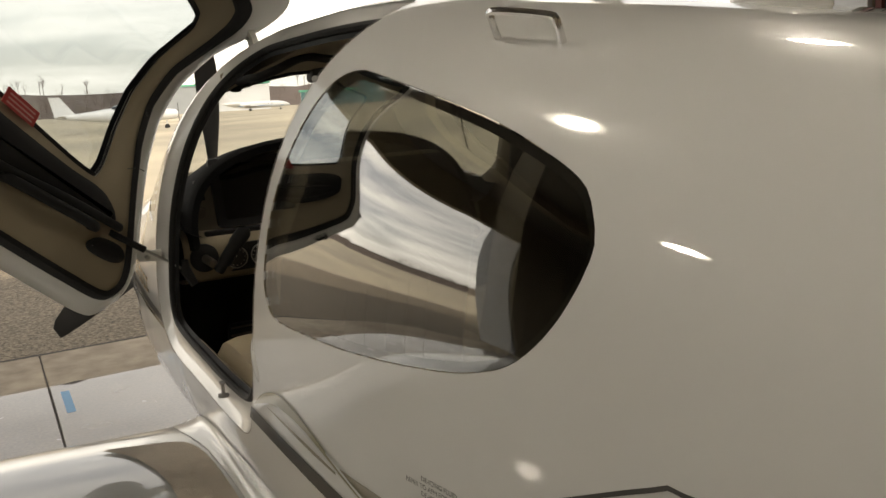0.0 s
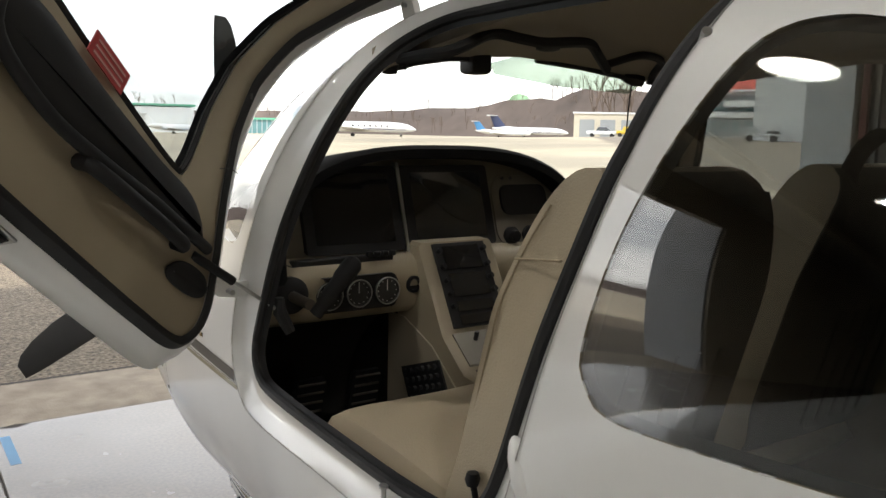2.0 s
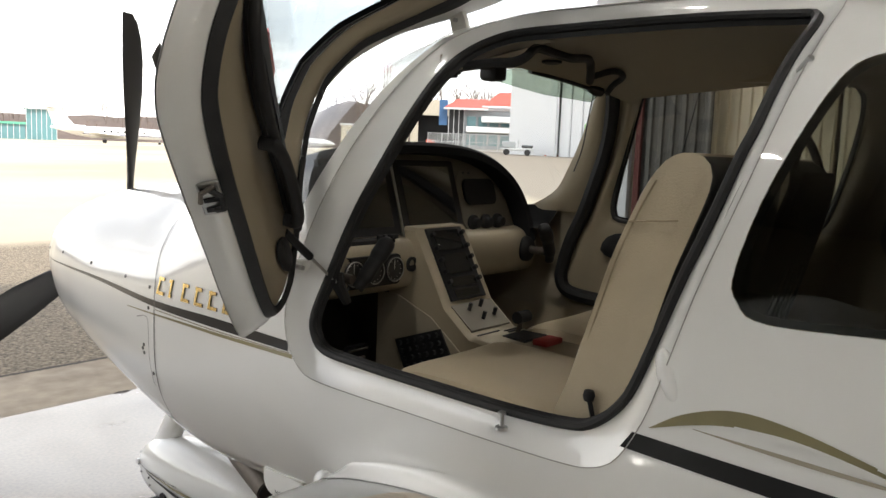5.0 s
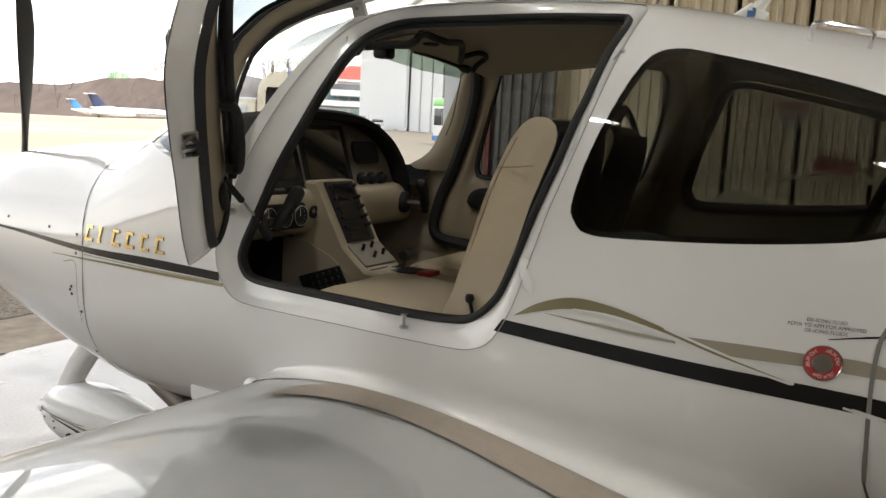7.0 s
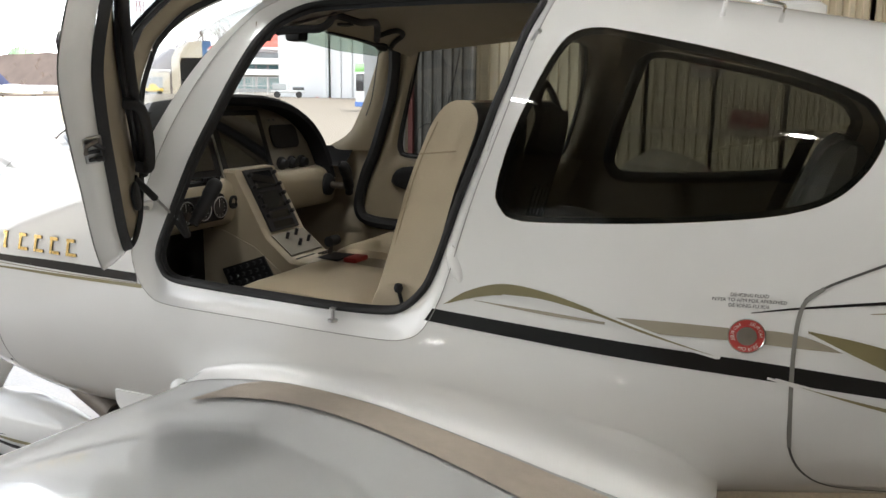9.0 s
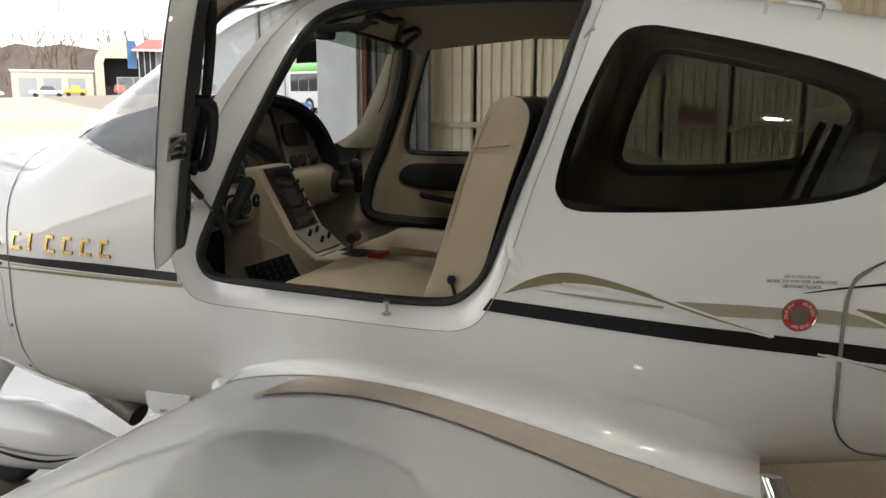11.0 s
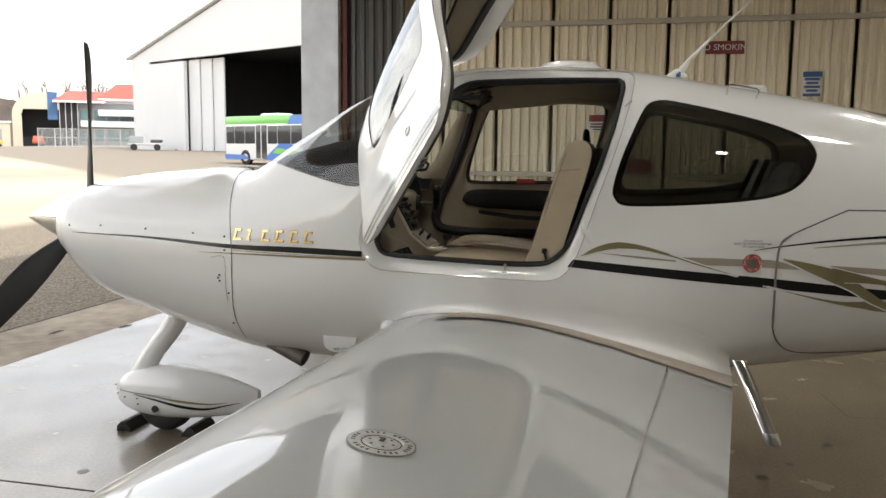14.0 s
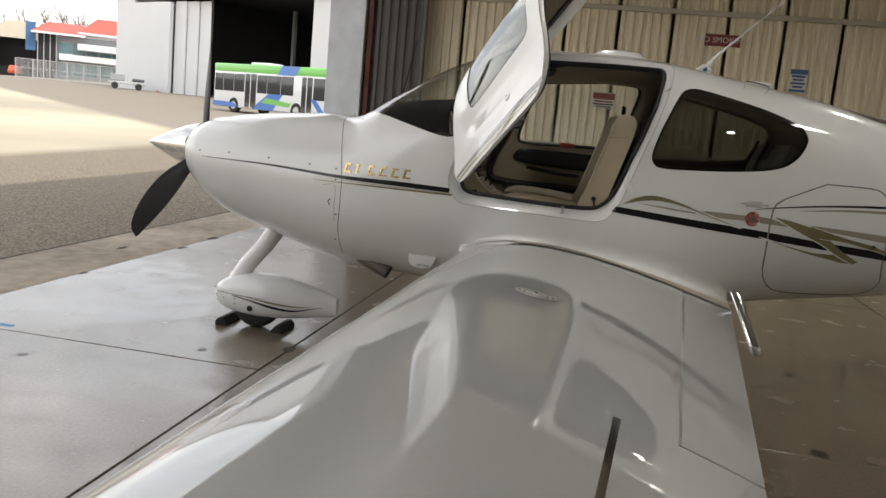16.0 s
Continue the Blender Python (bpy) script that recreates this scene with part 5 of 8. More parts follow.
pant_strip([(-0.36, 0.217), (-0.50, 0.202), (-0.65, 0.177), (-0.78, 0.165), (-0.90, 0.187), (-0.97, 0.200)], [(-0.36, 0.213), (-0.50, 0.192), (-0.65, 0.159), (-0.78, 0.152), (-0.90, 0.181), (-0.97, 0.198)], 0.0045, BLACK_PAINT)
pant_strip([(-0.36, 0.223), (-0.50, 0.218), (-0.65, 0.205), (-0.80, 0.193), (-0.90, 0.201)], [(-0.36, 0.221), (-0.50, 0.213), (-0.65, 0.191), (-0.80, 0.185), (-0.90, 0.199)], 0.005, GOLD)
pant_strip([(-0.22, 0.227), (-0.40, 0.225), (-0.60, 0.221)], [(-0.22, 0.223), (-0.40, 0.222), (-0.60, 0.219)], 0.005, BLACK_PAINT)
part("tow_hole", spun([(0.001, -0.004), (0.019, -0.004), (0.019, 0.012), (0.001, 0.012)], 20, "x", (-pant_x(-0.49, 0.143) - 0.006, -0.49, 0.143)), BLACK_TRIM, gear, "dark round axle hole")
part("pant_latch", spun([(0.001, -0.004), (0.012, -0.004), (0.010, 0.010), (0.001, 0.014)], 14, "x", (-pant_x(-0.25, 0.223) - 0.008, -0.25, 0.223)), CHROME, gear)
for y, z in ((-0.205, 0.240), (-0.23, 0.200), (-0.29, 0.190), (-0.38, 0.193), (-0.38, 0.160)):
    part("screw", spun([(0.001, -0.001), (0.005, -0.001), (0.005, 0.002), (0.001, 0.002)], 8, "x", (-pant_x(y, z) - 0.003, y, z)), SCREW, gear)


def tyre(parent, x, y, r=0.178, w=0.115):
    prof = [(r - 0.075, -w / 2), (r - 0.03, -w / 2), (r - 0.008, -w / 2 + 0.016), (r, -w / 2 + 0.04), (r, w / 2 - 0.04), (r - 0.008, w / 2 - 0.016), (r - 0.03, w / 2), (r - 0.075, w / 2)]
    t = part("tyre", spun(prof, 32, "x", (x, y, r)), TYRE, parent, "black rubber tyre")
    part("wheel_rim", spun([(0.02, -0.03), (r - 0.075, -0.035), (r - 0.075, 0.035), (0.02, 0.03)], 20, "x", (x, y, r)), STEEL, t)


tyre(gear, 0.0, -0.50, 0.165)
gear.location.y += 0.06
CHOCK = material("black_chock_rubber", (0.018, 0.017, 0.016), 0.75, vary=0.3, scale=30.0, bump=0.4, bump_scale=90.0)


def chock(y, face, label):
    """A rubber wedge across the wheel, its slope towards the tyre."""
    c = tagged(new("wheel_chock"), label, "chock", group="nose wheel chocks")
    c.matrix_world = pose(0, y, 0)
    part("wedge", loft([[(x, face * dy, z) for dy, z in ((0.0, 0.0), (0.085, 0.0), (0.085, 0.030), (0.06, 0.052), (0.035, 0.052), (0.0, 0.012))] for x in (-0.105, -0.10, 0.10, 0.105)]), CHOCK, c)
    for x in (-0.06, 0.0, 0.06):
        part("tread_rib", box(x - 0.02, x + 0.02, min(face * 0.087, face * 0.083), max(face * 0.087, face * 0.083), 0.004, 0.026), CHOCK, c)
    part("rope_eye", tube([(-0.107, face * 0.05, 0.02), (-0.125, face * 0.055, 0.016), (-0.13, face * 0.065, 0.012), (-0.107, face * 0.07, 0.016)], 0.005, 6), CHOCK, c)


chock(-0.275, 1, "black rubber wheel chock in front of the nose wheel")
chock(-0.585, -1, "black rubber wheel chock behind the nose wheel")
for s in (-1, 1):
    mg = part("main_gear_leg", loft([[(s * (x + 0.03 * math.cos(u)), y + 0.06 * math.sin(u), z) for u in np.linspace(0, 2 * math.pi, 16, endpoint=False)] for x, y, z in ((0.75, -2.72, 0.70), (1.1, -2.72, 0.45), (1.32, -2.72, 0.24))]), WHITE, plane, "white main gear leg")
    wheel_pant("main_wheel_pant", "white teardrop wheel fairing", s * 1.36, -2.36, -3.28, 0.26, 0.12, 0.155, mg)
    tyre(mg, s * 1.36, -2.70, 0.178)

# exhaust, step, antennas, grab handle, no-step flap
ex = part("exhaust_pipe", tube([(-0.345, -1.20, 0.655), (-0.36, -1.29, 0.618), (-0.372, -1.425, 0.560)], 0.042, 18), DARK_STEEL, plane, "dark bent exhaust pipe")
part("pipe_bore", spun([(0.001, 0.0), (0.037, 0.0), (0.037, 0.002), (0.001, 0.002)], 18, "y"), BLACK_TRIM, ex).matrix_basis = Matrix.Translation((-0.3725, -1.4285, 0.5588)) @ pose(0, 0, 0, 23)
flap_pts = curve([(-1.575, 0.712), (-1.578, 0.672), (-1.600, 0.648), (-1.65, 0.640), (-1.695, 0.645), (-1.720, 0.668), (-1.735, 0.712)], 24)
bm = loft([[(x, y, z) for y, z in flap_pts] for x in (-0.515, -0.505)])
part("no_step_flap", bm, WHITE, plane, "white no step flap under the wing root")
bm = text_mesh("NO STEP", 0.019)
for v in bm.verts:
    v.co = Vector((-0.5165, -1.662 - v.co.x, 0.655 + v.co.y))
part("lettering", bm, BLACK_PAINT, plane)
stp = part("boarding_step", loft([[(x + 0.012 * math.cos(u), y + 0.027 * math.sin(u), z) for u in np.linspace(0, 2 * math.pi, 18, endpoint=False)] for x, y, z in ((-0.56, -3.375, 0.735), (-0.60, -3.40, 0.68), (-0.715, -3.485, 0.488))]), CHROME, plane, "polished metal boarding step")
part("step_cap", loft([[(x + 0.015 * k * math.cos(u), y + 0.030 * k * math.sin(u), z) for u in np.linspace(0, 2 * math.pi, 18, endpoint=False)] for x, y, z, k in ((-0.714, -3.485, 0.492, 1.0), (-0.730, -3.497, 0.455, 1.0), (-0.733, -3.499, 0.449, 0.8))]), STEEL, stp, "worn grey step end cap")
ant = part("whip_antenna", tube([(-0.02, -3.10, 1.89), (-0.015, -3.125, 1.93), (0.0, -3.16, 1.985), (0.04, -3.32, 2.15), (0.09, -3.52, 2.345)], [0.024, 0.018, 0.009, 0.0045, 0.003], 8), MARKING, plane, "thin white whip antenna")
part("antenna_base", tube([(-0.02, -3.06, 1.895), (-0.018, -3.11, 1.918), (-0.015, -3.15, 1.905)], [0.016, 0.030, 0.016], 10), MARKING, ant, "small white antenna base")
part("antenna_badge", box(-0.052, -0.049, -3.125, -3.105, 1.905, 1.922), SIGN_BLUE, ant)
part("base_mark", box(-0.043, -0.040, -3.125, -3.105, 1.912, 1.930), SIGN_BLUE, ant)
dome = part("roof_fairing", loft([[(0.13 * k * math.cos(u), -2.62 + 0.155 * k * math.sin(u) - 0.02 * (1 - k), z) for u in np.linspace(0, 2 * math.pi, 28, endpoint=False)] for z, k in ((1.93, 1.0), (1.955, 0.98), (1.975, 0.82), (1.985, 0.55), (1.988, 0.2))]), WHITE, plane, "low white roof antenna fairing")
part("gps_antenna", loft([[(0.05 + 0.055 * k * math.cos(u), -3.43 + 0.085 * k * math.sin(u), z) for u in np.linspace(0, 2 * math.pi, 24, endpoint=False)] for z, k in ((1.82, 1.0), (1.862, 0.97), (1.872, 0.8), (1.876, 0.4))]), WHITE, plane, "small white antenna puck")
a, b = side(-3.295, 1.805), side(-3.415, 1.790)
na = hull_normal(a)
grab = part("grab_handle", tube([tuple(q) for q in curve([a - na * 0.004, a + na * 0.028, a + na * 0.040 + Vector((0, -0.012, 0)), b + na * 0.040 + Vector((0, 0.012, 0)), b + na * 0.028, b - na * 0.004], 40)], 0.0055, 8), CHROME, plane, "polished chrome grab handle")
# dark fin fillet edge on the upper tail
part("tail_cover", loft([[(0.055 * k * math.cos(u), y, z + 0.018 * math.sin(u)) for u in np.linspace(0, 2 * math.pi, 16, endpoint=False)] for y, z, k in ((-3.86, 1.752, 0.2), (-4.05, 1.716, 0.8), (-4.4, 1.632, 1.0), (-5.3, 1.50, 1.0))]), material("brown_cover_edge", (0.13, 0.11, 0.085), 0.6), plane, "dark brown trim along the tail spine")

# ---------------------------------------------------------------- the open left door
DOOR_M = Matrix(((0.5083, 0.5825, 0.6343, -0.1119), (-0.8375, 0.5059, 0.2065, -1.6988), (-0.2006, -0.6362, 0.7450, -0.9115), (0, 0, 0, 1)))
q = DOOR_M.to_quaternion()
DOOR_M = Matrix.LocRotScale(DOOR_M.translation, q, None)
DJ = shift(JAMB, -0.004)
DW = shift(DOOR_WIN, 0.0)
DW = np.array([(y - 0.06 * max(0.0, min(1.0, (y + 2.35) / 0.3)), z - 0.03 * max(0.0, min(1.0, (1.6 - z) / 0.2))) for y, z in DW])
door = ring_strip("cabin_door", DJ, facing(DJ, DW), 0.0, 0.0, WHITE, label="white gull-wing cabin door swung up and open", mids=16)
door.matrix_basis = DOOR_M
pane("door_pane", shift(DW, 0.003), -1, GLASS_DOOR, "lightly tinted acrylic door window", 0.003, 0.0065, parent=door)
ring_strip("door_edge", DJ, shift(SEAL, 0.014), 0.003, 0.045, WHITE, label="white inner door edge", sag=0.006, parent=door)
ring_strip("door_seal", shift(SEAL, 0.014), shift(SEAL, -0.016), 0.046, 0.056, RUBBER, label="black rubber door seal", mids=4, sag=0.012, parent=door)
SI = shift(SEAL, -0.012)
ring_strip("door_trim", SI, facing(SI, shift(DW, -0.004)), 0.052, 0.030, PLASTIC_TAN, label="tan moulded inner door trim", mids=14, sag=0.010, parent=door)
ring_strip("window_seal", shift(DW, 0.004), shift(DW, -0.014), 0.0075, 0.034, RUBBER, mids=3, sag=0.004, parent=door)
ring_strip("window_band", shift(DW, 0.004), shift(DW, -0.012), 0.0035, 0.003, BLACK_TRIM, mids=2, parent=door)


def inner(y, z, d):
    """A point inside the left side, d below the skin."""
    return Vector((-(half(y, z) - d), y, z))


def pad(outline, d0, d1, n=60, rounding=0.010):
    """A cushion-like pad on the inner face, between depths d0 and d1."""
    o = curve(outline, n, True)
    rings = [[inner(y, z, d0) for y, z in o], [inner(y, z, d0 + (d1 - d0) * 0.6) for y, z in o], [inner(y, z, d1) for y, z in shift(o, -rounding)], [inner(y, z, d1 + 0.002) for y, z in shift(o, -rounding * 2.4)]]
    return loft(rings)


pocket = [(-1.985, 1.300), (-2.06, 1.338), (-2.20, 1.330), (-2.40, 1.326), (-2.55, 1.328), (-2.645, 1.305), (-2.63, 1.262), (-2.55, 1.232), (-2.45, 1.228), (-2.31, 1.246), (-2.17, 1.266), (-2.05, 1.275)]
part("map_pocket", pad(pocket, 0.052, 0.066), BLACK_TRIM, door, "black recessed door pocket")
part("armrest_roll", tube([tuple(p) for p in curve([inner(-2.64, 1.300, 0.066), inner(-2.60, 1.240, 0.072), inner(-2.45, 1.222, 0.078), inner(-2.31, 1.238, 0.080), inner(-2.17, 1.262, 0.078), inner(-1.97, 1.288, 0.070)], 40)], 0.011, 10), BLACK_TRIM, door, "black rolled armrest edge")
part("pull_handle", tube([tuple(p) for p in curve([inner(-2.345, 1.215, 0.060), inner(-2.335, 1.216, 0.092), inner(-2.20, 1.232, 0.100), inner(-2.07, 1.247, 0.092), inner(-2.058, 1.249, 0.060)], 30)], 0.013, 10), BLACK_TRIM, door, "black door pull handle")
part("strut_recess", pad([(-1.90, 1.232), (-1.93, 1.252), (-2.00, 1.242), (-2.035, 1.212), (-2.01, 1.195), (-1.93, 1.205)], 0.054, 0.0625, 40, 0.006), BLACK_TRIM, door, "black recess for the door strut")
part("outer_lock", spun([(0.001, 0.0), (0.020, 0.0), (0.020, 0.004), (0.012, 0.006), (0.010, 0.003), (0.001, 0.003)], 24, "x"), STEEL, door, "round flush door lock").matrix_basis = Matrix.Translation(side(-2.382, 1.209)) @ Vector((1, 0, 0)).rotation_difference(hull_normal(side(-2.382, 1.209))).to_matrix().to_4x4()
part("black_stripe", strip([(-1.82, 1.118), (-2.15, 1.118), (-2.45, 1.112), (-2.70, 1.100)], [(-1.82, 1.096), (-2.15, 1.092), (-2.45, 1.083), (-2.70, 1.070)], 0.0014), material("grey_brown_stripe", (0.12, 0.115, 0.105), 0.3, coat=1.0), door)
part("gold_stripe", strip([(-1.83, 1.088), (-2.15, 1.082), (-2.45, 1.074), (-2.64, 1.066)], [(-1.83, 1.072), (-2.15, 1.062), (-2.45, 1.058), (-2.64, 1.056)], 0.0014), GOLD, door)
lt = part("door_latch", box(-0.018, 0.018, -0.042, 0.042, -0.004, 0.003, 0.002, 1), STEEL, door, "steel door latch plate with dark claws")
lt.matrix_basis = Matrix.Translation(inner(-2.382, 1.058, 0.038)) @ pose(0, 0, 0, 0, -28)
for y in (-0.026, 0.0, 0.026):
    part("latch_slot", box(-0.012, 0.012, y - 0.006, y + 0.006, -0.0065, -0.0042, 0.001, 1), BLACK_TRIM, lt)
part("latch_claw", tube([(-0.002, -0.03, -0.004), (0.018, -0.018, -0.016), (0.018, 0.010, -0.018), (0.004, 0.026, -0.006)], 0.0055, 6), BLACK_TRIM, lt, "dark hooked latch claw")
part("latch_claw", tube([(0.010, -0.034, -0.004), (-0.012, -0.030, -0.014), (-0.016, -0.008, -0.014)], 0.0045, 6), DARK_STEEL, lt)
tagp = part("warning_tag", loft([[inner(y, z, d) for y, z in ((-2.325, 1.350), (-2.325, 1.388), (-2.428, 1.388), (-2.428, 1.350))] for d in (0.047, 0.050)]), RED, door, "small red warning placard on the window edge")
for k in range(3):
    part("writing_bar", loft([[inner(y, z, d) for y, z in ((-2.335, 1.356 + k * 0.010), (-2.335, 1.360 + k * 0.010), (-2.418, 1.360 + k * 0.010), (-2.418, 1.356 + k * 0.010))] for d in (0.0505, 0.0512)]), material("faded_lettering", (0.5, 0.25, 0.24), 0.5), tagp)
part("trim_screw", spun([(0.001, 0.0), (0.006, 0.0), (0.006, 0.003), (0.001, 0.003)], 10, "x", inner(-2.064, 1.572, 0.063)), SCREW, door)
part("trim_joint", tube([tuple(inner(y, z, 0.0605)) for y, z in curve([(-2.02, 1.428), (-1.99, 1.448), (-1.965, 1.455)], 10)], 0.0012, 5), SEAM, door)
# the door bulges more at the shoulder than the frame it closes on, and its top edge laps further over the roof
for ob in [door, *door.children_recursive]:
    for v in ob.data.vertices:
        z = v.co.z
        if v.co.y < -2.45:
            v.co.y += 0.13 * (-2.45 - v.co.y)
        if z > 1.22:
            v.co.x -= float(np.interp(z, (1.22, 1.30, 1.40, 1.50, 1.60, 1.70, 1.80, 1.86, 1.92), (0.0, 0.015, 0.046, 0.074, 0.086, 0.070, 0.020, -0.045, -0.135)))
            v.co.z += 0.03 * min(1.0, (z - 1.22) / 0.35)
# hinge arms and gas strut between door and frame
arm = part("hinge_arm", loft([[(cx + dx, cy + dy, z) for dx, dy in ((-0.008, -0.022), (0.008, -0.022), (0.008, 0.022), (-0.008, 0.022))] for cx, cy, z in ((-0.352, -2.085, 1.862), (-0.356, -2.075, 1.905), (-0.366, -2.062, 1.945))]), MARKING, plane, "white upper door hinge lug")
for z in (1.905, 1.928):
    part("hinge_bolt", tube([(-0.372, -2.072, z), (-0.345, -2.072, z)], 0.005, 8), STEEL, arm)
arm2 = part("hinge_arm", tube([(-0.618, -1.845, 1.315), (-0.665, -1.845, 1.318), (-0.705, -1.862, 1.352)], [0.024, 0.022, 0.018], 10, flat=0.6), MARKING, plane, "white lower door hinge arm")
part("hinge_bolt", tube([(-0.66, -1.815, 1.318), (-0.66, -1.885, 1.318)], 0.006, 8), STEEL, arm2)
sd, sb = Vector((-0.760, -1.936, 1.412)), Vector((-0.565, -1.905, 1.272))
strut = part("gas_strut", tube([tuple(sd), tuple(sd.lerp(sb, 0.45))], 0.0095, 10), BLACK_TRIM, plane, "black gas strut holding the door open")
part("strut_rod", tube([tuple(sd.lerp(sb, 0.45)), tuple(sb)], 0.004, 8), STEEL, strut)
part("strut_bracket", tube([tuple(sb + Vector((0, 0, 0.03))), tuple(sb), tuple(sb + Vector((0.02, -0.01, -0.045)))], [0.010, 0.016, 0.012], 8), BLACK_TRIM, strut)

# ---------------------------------------------------------------- cabin
part("cabin_floor", loft([[(k * (half(y, 0.74) - 0.03), y, 0.74) for k in np.linspace(-1, 1, 7)] for y in np.linspace(-1.36, -3.90, 24)], closed=False), CARPET, plane, "dark carpeted cabin floor")
bm = bmesh.new()
bm.faces.new([bm.verts.new(p) for p in hull_ring(-1.27, 0.024, 96)])
part("firewall", bm, CARPET, plane, "dark firewall lining")
bm = bmesh.new()
bm.faces.new([bm.verts.new(p) for p in hull_ring(-3.93, 0.024, 96)])
part("baggage_wall", bm, LINER, plane)
for s in (-1, 1):
    rows = [[(s * (half(y, z, 0.03)), y, z) for z in np.linspace(0.74, 1.06, 10)] for y in np.linspace(-1.36, -3.9, 30)]
    part("side_panel", loft(rows, closed=False), CARPET if s < 0 else PLASTIC_TAN, plane)
    so = shift(REAR_WIN, 0.05 if s < 0 else 0.02)
    ring_strip("window_surround", so, shift(REAR_WIN, 0.004 if s < 0 else -0.018), 0.024, 0.012, DARK_TRIM, s, "dark moulded surround of the rear window", mids=4, sag=0.018)
# black seal round the far door and tan surround of its window
FAR_SEAL = curve([(-1.836, 1.165), (-1.842, 1.225), (-1.868, 1.31), (-1.908, 1.395), (-1.955, 1.51), (-2.0, 1.615), (-2.043, 1.725), (-2.072, 1.80), (-2.10, 1.845), (-2.17, 1.868), (-2.32, 1.876), (-2.60, 1.880), (-2.84, 1.868), (-2.915, 1.845),
                  (-2.93, 1.80), (-2.88, 1.665), (-2.825, 1.52), (-2.755, 1.335), (-2.683, 1.165), (-2.64, 1.123), (-2.575, 1.108), (-2.30, 1.108), (-2.03, 1.108), (-1.876, 1.122)], 150, True)
FAR_FRONT = curve([(-2.50, 1.108), (-2.30, 1.108), (-2.03, 1.108), (-1.876, 1.122), (-1.836, 1.165), (-1.842, 1.225), (-1.868, 1.31), (-1.908, 1.395), (-1.955, 1.51), (-2.0, 1.615), (-2.043, 1.725), (-2.072, 1.80), (-2.095, 1.85)], 80)
part("door_seal", tube([tuple(Vector((half(y, z) - 0.042, y, z))) for y, z in FAR_FRONT], 0.024, 8), RUBBER, plane, "black seal of the closed far door")
SO = shift(FAR_SEAL, -0.02)
part("window_gasket", tube([tuple(Vector((half(y, z) - 0.016, y, z))) for y, z in shift(DOOR_WIN, 0.0)], 0.009, 8, True), RUBBER, plane, "thin black gasket of the far door window")
rows = []
for z in np.linspace(1.405, 1.875, 26):
    ye = float(np.interp(z, [1.40, 1.475, 1.56, 1.71, 1.80, 1.87], [-1.79, -1.838, -1.890, -1.982, -2.045, -2.085]))
    yf = ye + 0.035 + 0.10 * max(0.0, (1.50 - z) / 0.10) ** 2
    yb = float(np.interp(z, [1.31, 1.395, 1.51, 1.615, 1.725, 1.80, 1.85], [-1.868, -1.908, -1.955, -2.0, -2.043, -2.072, -2.095])) - 0.004
    rows.append([(half(y, z) - 0.026 - 0.022 * math.sin(math.pi * k / 8), y, z) for k, y in enumerate(np.linspace(yf, min(yb, yf - 0.06), 9))])
part("pillar_trim", loft(rows, closed=False), PLASTIC_TAN, plane, "tan moulded windshield pillar trim")
part("pillar_seam", tube([(half(y, 1.448, 0.026), y, 1.448) for y in np.linspace(-1.80, -1.92, 8)], 0.0022, 5), BLACK_TRIM, plane)
ring_strip("far_door_trim", SO, facing(SO, shift(DOOR_WIN, -0.006)), 0.030, 0.012, PLASTIC_TAN, 1, "tan moulded trim of the closed far door", mids=10, sag=0.022)


def pad_right(outline, d0, d1, n=50, rounding=0.010):
    bm = pad(outline, d0, d1, n, rounding)
    for v in bm.verts:
        v.co.x *= -1
    bmesh.ops.reverse_faces(bm, faces=bm.faces)
    return bm


part("far_pocket", pad_right([(-1.99, 1.285), (-2.02, 1.335), (-2.12, 1.350), (-2.50, 1.348), (-2.62, 1.335), (-2.62, 1.250), (-2.50, 1.235), (-2.15, 1.245), (-2.03, 1.262)], 0.05, 0.068), BLACK_TRIM, plane, "black armrest pocket of the far door")
part("far_pull_handle", tube([tuple(p) for p in curve([(0.545, -2.10, 1.225), (0.515, -2.14, 1.222), (0.505, -2.30, 1.205), (0.515, -2.42, 1.200), (0.545, -2.45, 1.200)], 24)], 0.012, 8), BLACK_TRIM, plane)
part("window_placard", box(0.560, 0.564, -2.40, -2.30, 1.385, 1.412), RED, plane, "small red placard on the far window sill")

# glareshield and instrument panel


def arch(w, z0, h, y, n=41, p=2.8, lean=0.0):
    out = []
    for a in np.linspace(0, math.pi, n):
        c, s = math.cos(a), math.sin(a)
        z = z0 + h * abs(s) ** (2 / p)
        out.append((-w * math.copysign(abs(c) ** (2 / p), c), y + lean * (1.62 - z), z))
    return out


bm = loft([arch(0.50, 1.30, 0.26, -1.34), arch(0.51, 1.30, 0.305, -1.52), arch(0.515, 1.30, 0.322, -1.68, lean=-0.25), arch(0.505, 1.30, 0.312, -1.695, lean=-0.25), arch(0.485, 1.30, 0.290, -1.690, lean=-0.25), arch(0.475, 1.30, 0.283, -1.62, lean=-0.3)], closed=False)
part("glareshield", bm, GLARE, plane, "black padded glareshield")
fa = arch(0.48, 1.30, 0.287, -1.615, lean=-0.30)
bm = bmesh.new()
bm.faces.new([bm.verts.new(p) for p in fa])
ipanel = part("instrument_panel", bm, PANEL_GREY, plane, "taupe instrument panel with two dark displays")


def on_panel(x, z, d=0.0):
    return Vector((x, -1.615 - 0.30 * (1.62 - z) - d, z))


